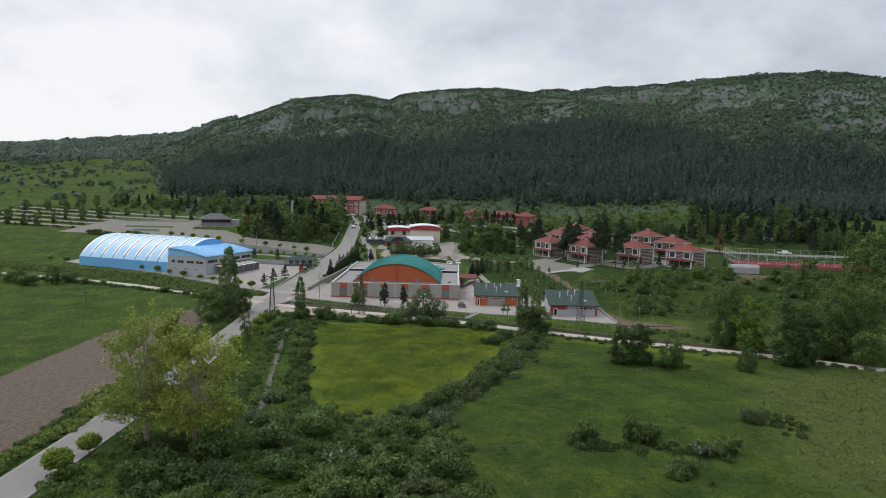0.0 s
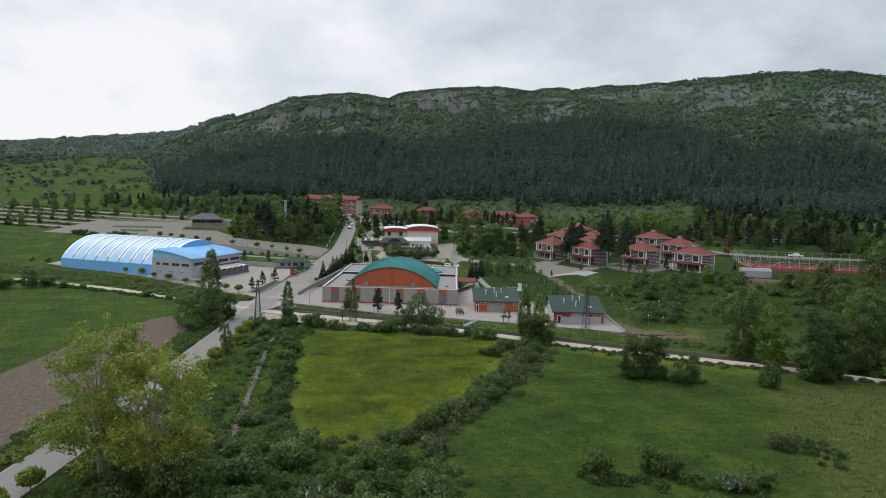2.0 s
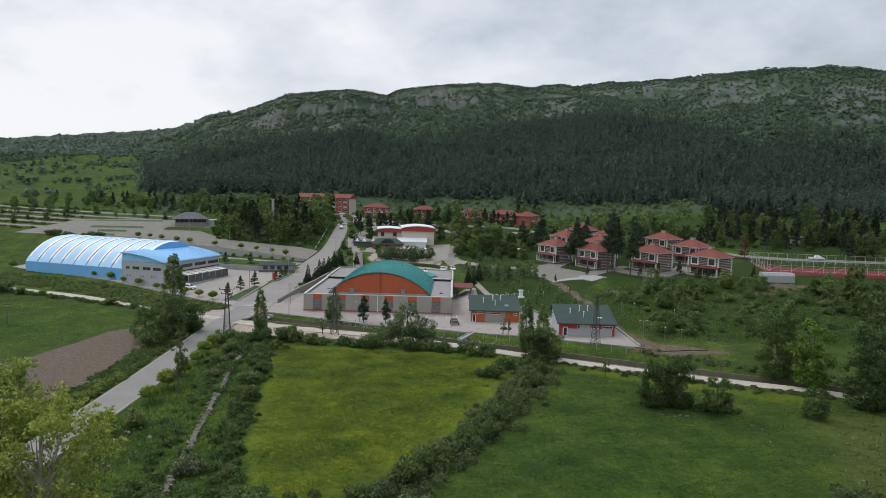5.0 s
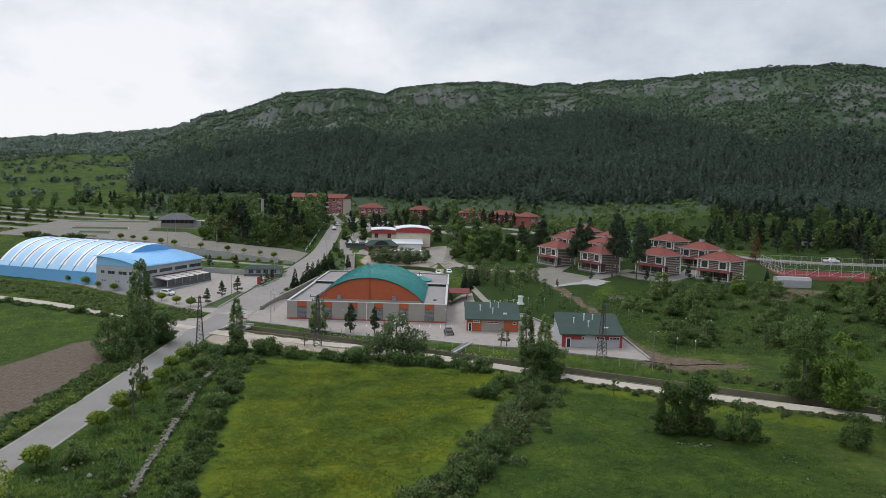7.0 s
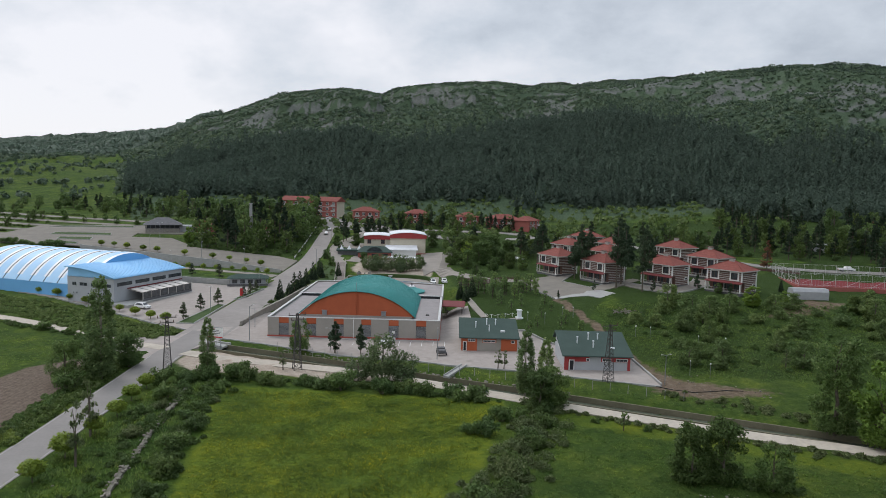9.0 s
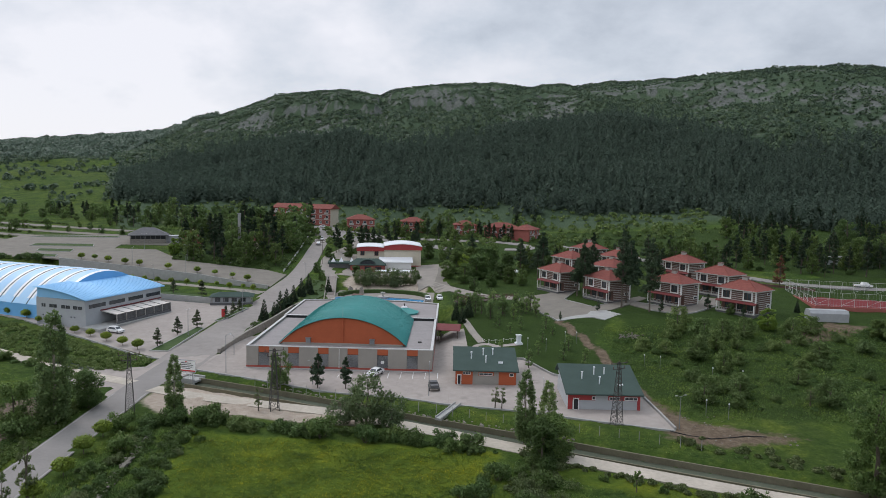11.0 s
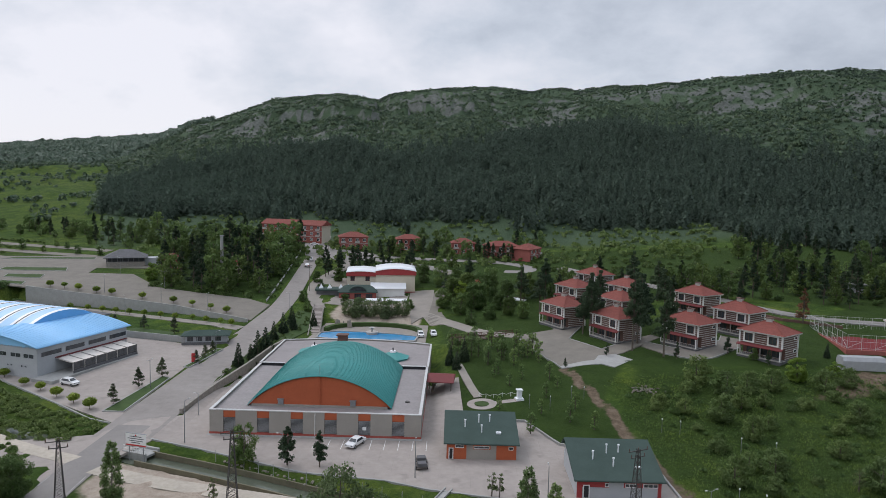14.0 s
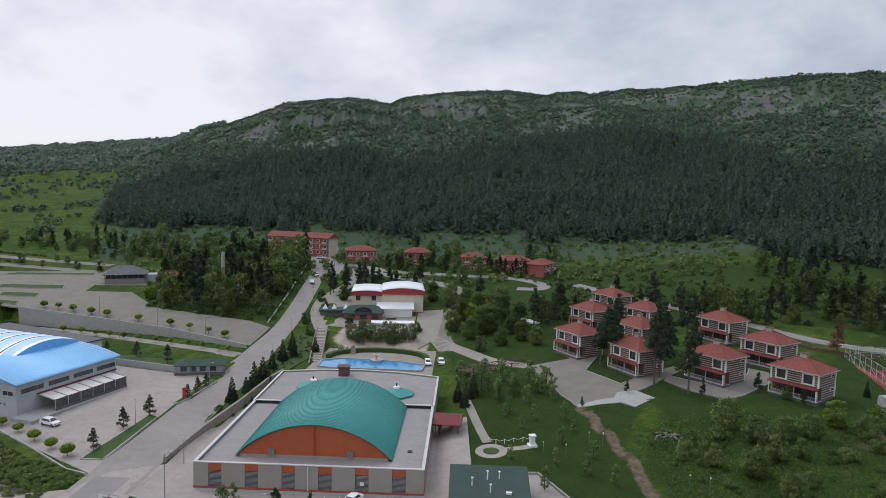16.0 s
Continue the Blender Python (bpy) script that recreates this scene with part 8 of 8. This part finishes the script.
# spruces and pines along the climbing road, street trees round the car parks
for x, y, s in ((-26.6, 41.5, .95), (-25.8, 49, .8), (-25.4, 54, 1.1), (-25, 60, 1.0), (-24.6, 67, .85), (-24.0, 75, .95), (-23.6, 84, .9), (-24.4, 46, .7), (-22.6, 57, .7), (-22, 79, .8), (-17.5, 86, .8)):
    put("spruce", x, y, s, PLANTED.uniform(.95, 1.15), "spruces along the road")
for x, y, s in ((-42.6, 12.6, .5), (-42.4, 23.5, .52), (-40.2, 30.3, .55), (-36.9, 42, .4), (-36.5, 47, .42), (-36, 51, .4)):
    put("pine_y", x, y, s * 1.35, 1.05, "young pines beside the car park")
for x, y, s in ((-66.5, 22.5, .8), (-61.4, 19.8, .8), (-55.8, 16.0, .95), (-50.5, 12.6, .9), (-45.7, 9.6, 1.0), (-74, 27.6, .9), (-80, 31.3, .9), (-86.5, 36.3, 1.0), (-93, 39.5, .9), (-99, 42.5, .9), (-106, 46, .9), (-113, 49, .9), (-121, 52, 1.0), (-129, 55, 1.0), (-137, 58, .9)):
    put("ball", x, y, s, .8, "clipped trees along the car park")
for k, (x, y) in enumerate(((-111.5, 110.2), (-106.3, 109.6), (-101, 108.6), (-94.1, 107), (-88.5, 106), (-77.3, 103.6), (-66, 101), (-59, 98.5), (-52, 95.5), (-46, 92.5))):
    put("ball_y" if k in (1, 7, 8) else "ball", x, y, .95, .85, "clipped trees along the upper wall")
for k, (x, y) in enumerate(((-98.4, 98.6), (-91.7, 96.8), (-86.1, 94.8), (-81.2, 93.4), (-76.1, 91.8), (-70.9, 90.4), (-65, 88.5), (-59.8, 86.8), (-54, 85.5), (-49, 83), (-44, 81.3), (-40.5, 80))):
    put("ball_y" if k in (8, 10) else "ball", x, y, .72, 1.0, "clipped trees along the walkway")
for x, y, s in ((-62.5, 71.5, .7), (-52, 66.5, .8), (-72, 74, .6)):
    put("pine_y", x, y, s, 1.0)

# gardens and groves
wood([(27, 42), (46, 44), (42, 60), (31, 60), (24, 56)], 24, 2.6, 51, ["young", "young", "young", "sapling"], .7, 1.1, "young trees in the garden")
for x, y in ((34, 14), (37, 27), (42, 12), (44, 20), (47, 8), (39, 3), (49, 14), (46, 30), (35, 35), (51, 5)):
    put("young", x, y, PLANTED.uniform(.5, .85), 1, "saplings on the lawn")
for x, y, s in ((33, 42, .9), (36.5, 46, 1.0), (39, 40, .85), (42, 47, .9), (31, 50, .95), (37, 54, .9), (45, 41, .7), (34, 33, .6), (40, 31, .7), (47, 25, .55)):
    put("young", x, y, s, 1, "young trees in the garden")
for x, y, s in ((27.4, 46.5, .9), (24, 44, .8), (25.5, 40, .7)):
    put("spruce", x, y, s, 1.0)
for kind, x, y, s, k in (
        ("pine", 62.5, 70.5, 1.2, 1.05), ("pine", 60.0, 67, 1.05, 1), ("pine", 65, 74, 1.1, 1.05), ("pine", 69.2, 49.8, 1.3, 1.35), ("pine", 75.0, 43.4, 1.1, 1.3), ("pine", 61.6, 64.6, 1.25, 1.25), ("pine", 72, 56, 1.3, 1.1), ("pine", 75.5, 66, 1.35, 1.1), ("pine", 77, 73, 1.3, 1.05),
        ("pine", 83, 66, 1.1, 1.1), ("pine", 87, 84, 1.2, 1.1), ("pine", 70, 94, 1.2, 1), ("pine", 52, 98, 1.1, 1), ("pine", 47, 108, 1.2, 1), ("pine", 56, 116, 1.3, 1), ("pine", 86, 116, 1.3, 1.1), ("pine", 92, 108, 1.2, 1),
        ("dead", 123.5, 75, .95, 1.05), ("pine_b", 77.6, 41.8, .35, 1.5), ("pine_b", 50.5, 36.6, .25, 1.2), ("pine_b", 61.8, 44.8, .3, 1.3), ("broad_c", 95, 40.5, .45, 1), ("pine_b", 91, 45.5, .5, 1.1), ("pine_b", 97, 36.8, .4, 1.2), ("spruce", 113, 42, .5, 1.2),
        ("lime", 27.5, 117, .85, 1), ("broad_b", 24.5, 120, .95, 1), ("broad_b", 29.5, 124, 1.0, 1), ("broad_a", 33, 108, .8, 1), ("broad_b", 38, 126, .9, 1), ("pine_b", 22, 130, .9, 1.1), ("broad_b", 43, 112, .9, 1), ("broad_b", 26, 136, .9, 1), ("broad_a", 31.5, 106, .9, .9), ("broad_a", 35, 120, .95, .95), ("broad_b", 24, 128, .9, 1), ("broad_b", 40, 104, .7, .9), ("lime", -85.5, 130, .82, .9),
        ("willow", -9, 100, .9, .95), ("willow", -5.5, 101.5, 1.0, .95), ("willow", -2, 100.3, .95, 1), ("willow", 1.5, 101.6, 1.0, 1), ("willow", 5, 100.4, 1.0, .95), ("willow", 8.4, 100.6, .9, 1), ("willow", -6.5, 98, .7, .9), ("willow", 3, 98.2, .7, .9), ("broad_c", -26, 112, .6, 1), ("broad_c", -22, 100, .55, 1)):
    put(kind, x, y, s, k)
wood([(-79, 122), (-52, 114), (-43, 117), (-42, 150), (-47, 205), (-78, 210), (-98, 185), (-90, 155), (-84, 134)], 75, 4.2, 52, ["far_a", "far_b", "far_b", "far_pine"], .85, 1.3, "dense grove beside the road")
wood([(-31, 158), (-27, 186), (-14, 182), (0, 172), (8, 158), (-10, 156), (-28, 154)], 16, 4.5, 53, ["far_pine", "far_b", "far_pine"], .5, .8, "dark trees above the road")
wood([(22, 172), (14, 205), (-14, 212), (-8, 246), (76, 242), (70, 205), (46, 176)], 20, 7.0, 54, ["far_pine", "far_b", "far_a"], .6, .9, "trees among the red houses")
low = scatter([(46, 130), (70, 152), (118, 128), (146, 150), (138, 206), (92, 212), (62, 205), (54, 168)], 110, 3.2, 55)
thicket("clearing_bushes", low, sizes_for(low, .9, 2.3, 15), LEAF_DARK, "dark green bushes on the clearing below the forest", 92, 220, .3)
wood([(46, 116), (60, 132), (84, 144), (104, 128), (122, 106), (116, 100), (104, 112), (88, 132), (70, 138), (62, 120)], 26, 4.2, 155, ["far_pine", "far_b", "far_b", "pine_b"], .6, 1.0, "trees behind the villas")
wood([(108, 126), (126, 104), (150, 92), (166, 104), (160, 160), (122, 150)], 42, 3.8, 161, ["far_b", "far_pine", "far_b", "bush_c"], .6, .95, "dark trees along the road by the wood")
wood([(138, 112), (160, 92), (205, 92), (222, 205), (165, 224), (146, 186)], 78, 5.0, 158, ["far_pine", "far_pine", "far_b", "far_pine"], .6, 1.05, "dark conifers at the wood's edge")
wood([(-14, 208), (-6, 206), (20, 201), (20, 210), (12, 219), (-12, 216)], 15, 3.6, 159, ["far_pine", "far_pine", "far_b"], .55, .85, "dark pines before the red houses")
wood([(36, 198), (50, 192), (52, 196), (38, 203)], 5, 3.4, 160, ["far_pine"], .5, .7, "dark pines before the red houses")
wood([(158, 66), (205, 60), (240, 130), (200, 150), (160, 90)], 40, 5.0, 56, ["far_pine", "far_b", "far_pine"], .7, 1.1, "mixed wood behind the villas")
wood([(150, 8), (215, -20), (235, 60), (170, 62)], 35, 5.5, 156, ["far_a", "far_b", "far_pine"], .8, 1.2, "mixed wood on the slope")

for kind, x, y, s, k in (("broad_a", 21, 110, .7, .9), ("broad_b", 30, 128, .9, 1), ("broad_a", 27, 100, .7, .9), ("broad_b", 34, 112, .8, 1), ("broad_a", 20, 143, .8, 1), ("pine", 31, 150, .9, 1), ("broad_b", 13, 152, .8, 1), ("broad_a", 38, 134, .8, 1),
                         ("pine", -22, 164, .8, 1), ("pine", -16, 172, .9, 1), ("pine", -10, 170, .8, 1), ("pine", -26, 152, .7, 1), ("broad_b", -20, 146, .6, 1), ("broad_b", -27, 141, .5, 1), ("broad_c", -24, 131, .6, 1), ("pine", 6, 178, .9, 1),
                         ("broad_b", -12, 112, .5, .9), ("broad_b", -7, 109, .55, .8), ("broad_c", 10, 110, .6, .9), ("broad_b", 42, 96, .7, .9), ("broad_a", 46, 90, .5, 1), ("broad_c", 36, 92, .8, 1), ("broad_c", 30, 86, .7, 1)):
    put(kind, x, y, s, k)

# rows of young trees in the parking field, and the scattered trees of the meadow behind it
for row in range(9):
    for k in range(14):
        x, y = -118 - k * 9.5 + PLANTED.uniform(-3, 3), 118 + row * 13 + k * 2.2 + PLANTED.uniform(-2, 2)
        if PLANTED.random() < .62 and not any(bool(inside(x, y, p)) for p in PAVED):
            put(PLANTED.choice(["far_a", "far_b"]), x, y, PLANTED.uniform(.3, .6), 1, "young trees in the parking field")
low = [(x, y) for q in range(6) for x, y in along([(-168, 128 + 15 * q), (-180, 131 + 15 * q), (-250, 153 + 15 * q)], 2.2, 1.0, 260 + q)]
thicket("parking_shrubs", low, sizes_for(low, .5, 1.3, 10), LEAF_DARK, "rows of shrubs between the parking lanes", 80, 110, .32)
hedge([(-119, 105.5), (-126, 106.5), (-136, 108), (-150, 110.5)], 2.6, .6, 157, ["bush_b", "bush_c"], .7, 1.1, "bushes at the car park edge")
wood([(-105, 190), (-60, 215), (-60, 255), (-150, 262), (-200, 240), (-150, 205)], 70, 5, 57, ["far_a", "far_b", "far_pine"], .5, .85, "trees at the foot of the mountain")


# ---- the mountain's trees and scrub: far too many to count ----
def tree_shape(kind, rng):
    """One far tree of about unit height as loose sprays of leaves or boughs: triangles and their normals."""
    if kind == "pine":
        v, o = [], []
        for i in range(30):
            u = .10 + .9 * ((i + rng.uniform(0, 1)) / 30) ** .9
            a, r = i * 2.4 + rng.uniform(-.5, .5), (.27 * (1 - u) ** .65 + .015) * rng.uniform(.45, 1.15)
            d = np.array((math.cos(a), math.sin(a), .55))
            c = np.array((r * math.cos(a), r * math.sin(a), u * .97))
            e, w = np.array((-math.sin(a), math.cos(a), rng.uniform(-.3, .3))), rng.uniform(.085, .15) * (1.15 - .55 * u)
            g = np.array((-d[0] * .45, -d[1] * .45, .9)) + rng.normal(size=3) * .2
            v.append([c - e * w - g * w * .5, c + e * w - g * w * .6, c + g * w])
            o.append(d + rng.normal(size=3) * .15 + np.array((0, 0, .25)))
    else:
        v, o = [], []
        lumps = [(rng.uniform(-.22, .22), rng.uniform(-.22, .22), rng.uniform(.3, .55), rng.uniform(.24, .36)) for _ in range(4)]
        for i in range(26):
            x, y, z, r = lumps[i % 4]
            d = rng.normal(size=3)
            d[2] = abs(d[2]) * .9 - .15
            d /= np.linalg.norm(d)
            c = np.array((x, y, z)) + d * r * rng.uniform(.75, 1.1)
            e = np.cross(d, rng.normal(size=3))
            e /= np.linalg.norm(e)
            g = np.cross(d, e) + d * rng.uniform(-.5, .5)
            w = rng.uniform(.14, .25)
            v.append([c - e * w - g * w * .6, c + e * w - g * w * .5, c + g * w])
            o.append(d + np.array((0, 0, .55)))
    v, o = np.array(v, float), np.array(o, float)
    wrong = (np.cross(v[:, 1] - v[:, 0], v[:, 2] - v[:, 0]) * o).sum(1) < 0
    v[wrong] = v[wrong][:, ::-1]
    return v.reshape(-1, 3), np.repeat(o, 3, 0)


def far_cover(name, kind, places, sizes, mat, label, seed, category):
    rng = np.random.RandomState(seed)
    shapes = [tree_shape(kind, rng) for _ in range(8)]
    z = height(places[:, 0], places[:, 1]) - (.06 if kind == "pine" else .12) * sizes
    vs, os = [], []
    for g, (v, o) in enumerate(shapes):
        k = np.arange(g, len(places), len(shapes))
        a, s = rng.uniform(0, 6.283, len(k)), sizes[k]
        w = s * rng.uniform(.75, 1.2, len(k))
        c, d = np.cos(a)[:, None], np.sin(a)[:, None]
        vs.append(np.stack([(v[:, 0] * c - v[:, 1] * d) * w[:, None] + places[k, 0][:, None], (v[:, 0] * d + v[:, 1] * c) * w[:, None] + places[k, 1][:, None], v[:, 2] * s[:, None] + z[k][:, None]], -1).reshape(-1, 3))
        os.append(np.stack([o[:, 0] * c - o[:, 1] * d, o[:, 0] * d + o[:, 1] * c, o[:, 2] + 0 * c], -1).reshape(-1, 3))
    vs, os = np.concatenate(vs), np.concatenate(os)
    os /= np.linalg.norm(os, axis=1)[:, None] + 1e-9
    return solo(name, arrays_mesh(name, vs, np.arange(len(vs)).reshape(-1, 3), mat, normals=os), None, label, category, kind="stuff")


def sector(count, b0, b1, r0, r1, seed):
    """Random places in a sector seen from the valley: x, y and all that slope_share tells of them."""
    rng = np.random.RandomState(seed)
    b, r = np.radians(rng.uniform(b0, b1, count)), np.sqrt(rng.uniform(r0 * r0, r1 * r1, count))
    x, y = HUB[0] + r * np.sin(b), HUB[1] + r * np.cos(b)
    s, _, a, past = slope_share(x, y)
    return x, y, s, a, past, rng


def wood_limits(x, y, a):
    """The upper and lower edge of the pine forest as shares of the slope."""
    ragged = waves(x, y, 60, 21) * .03 + waves(x, y, 19, 25) * .015
    top = np.interp(a, (-26, -24.5, -23, -19, -15, -8, -2.5, 3, 7, 11, 16, 20, 23, 30, 45), (0, .08, .24, .34, .35, .27, .28, .32, .50, .46, .31, .27, .20, .17, .15))
    low = np.interp(a, (-26, 2, 7, 19, 23, 35, 45), (.03, .03, .02, -.02, -.12, -.2, -.2))
    return top + ragged, low + ragged * .5


x, y, s, a, past, rng = sector(44000, -30, 42, 380, 860, 77)
top, low = wood_limits(x, y, a)
k = np.flatnonzero((s > low) & (s < top + rng.exponential(.02, len(x))) & (a > -24.5))[:15000]
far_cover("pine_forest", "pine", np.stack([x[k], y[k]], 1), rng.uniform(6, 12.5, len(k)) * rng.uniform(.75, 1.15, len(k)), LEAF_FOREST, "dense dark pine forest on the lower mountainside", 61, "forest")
x, y, s, a, past, rng = sector(70000, -25, 40, 480, 1180, 78)
top, low = wood_limits(x, y, a)
bare = bareness(x, y)
k = np.flatnonzero((s > top - .03) & (past < 10) & (rng.uniform(0, 1, len(x)) < np.clip(1.1 - 1.0 * bare, .16, 1) * (.8 + .3 * waves(x, y, 130, 22)) * np.where(past > -160, .55, 1)))[:24000]
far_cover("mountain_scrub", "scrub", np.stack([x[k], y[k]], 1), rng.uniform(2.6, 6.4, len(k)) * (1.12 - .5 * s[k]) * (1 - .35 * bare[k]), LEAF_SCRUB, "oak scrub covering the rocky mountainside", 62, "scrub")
x, y, s, a, past, rng = sector(60000, -24, 42, 900, 1180, 79)
k = np.flatnonzero((past > -70) & (past < -3) & (waves(x, y, 70, 31) + rng.uniform(-.8, .8, len(x)) > .35))[:2200]
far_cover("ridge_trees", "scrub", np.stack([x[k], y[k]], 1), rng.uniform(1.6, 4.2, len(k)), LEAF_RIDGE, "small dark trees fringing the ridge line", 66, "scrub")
x, y, s, a, past, rng = sector(16000, -40, -22, 480, 1200, 80)
k = np.flatnonzero((s > 0) & (rng.uniform(0, 1, len(x)) < .10 + .8 * smooth(.28, .48, s)) & ((waves(x, y, 110, 23) > -.25) | (s > .4)))[:4200]
far_cover("meadow_trees", "scrub", np.stack([x[k], y[k]], 1), rng.uniform(3, 7, len(k)), LEAF_SCRUB, "trees and bushes dotted over the far meadow", 63, "scrub")
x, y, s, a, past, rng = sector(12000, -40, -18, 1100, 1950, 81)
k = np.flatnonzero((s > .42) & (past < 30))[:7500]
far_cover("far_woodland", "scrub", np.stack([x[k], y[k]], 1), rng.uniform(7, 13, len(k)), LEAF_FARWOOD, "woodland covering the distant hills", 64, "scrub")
x, y, s, a, past, rng = sector(16000, -22, 26, 340, 480, 82)
top, low = wood_limits(x, y, a)
k = np.flatnonzero((s > -.14) & (s < low + .01) & (rng.uniform(0, 1, len(x)) < .22))[:900]
far_cover("foothill_scrub", "scrub", np.stack([x[k], y[k]], 1), rng.uniform(1.6, 4.2, len(k)), LEAF_DARK, "bushes on the clearing below the forest", 65, "scrub")
for i, k in enumerate(KINDS.values()):      # the first of each kind stands in the wood on the east slope
    x, y = 172 + 7 * (i % 6), 118 + 9 * (i // 6)
    k.matrix_basis = pose(x, y, ground_z(x, y))
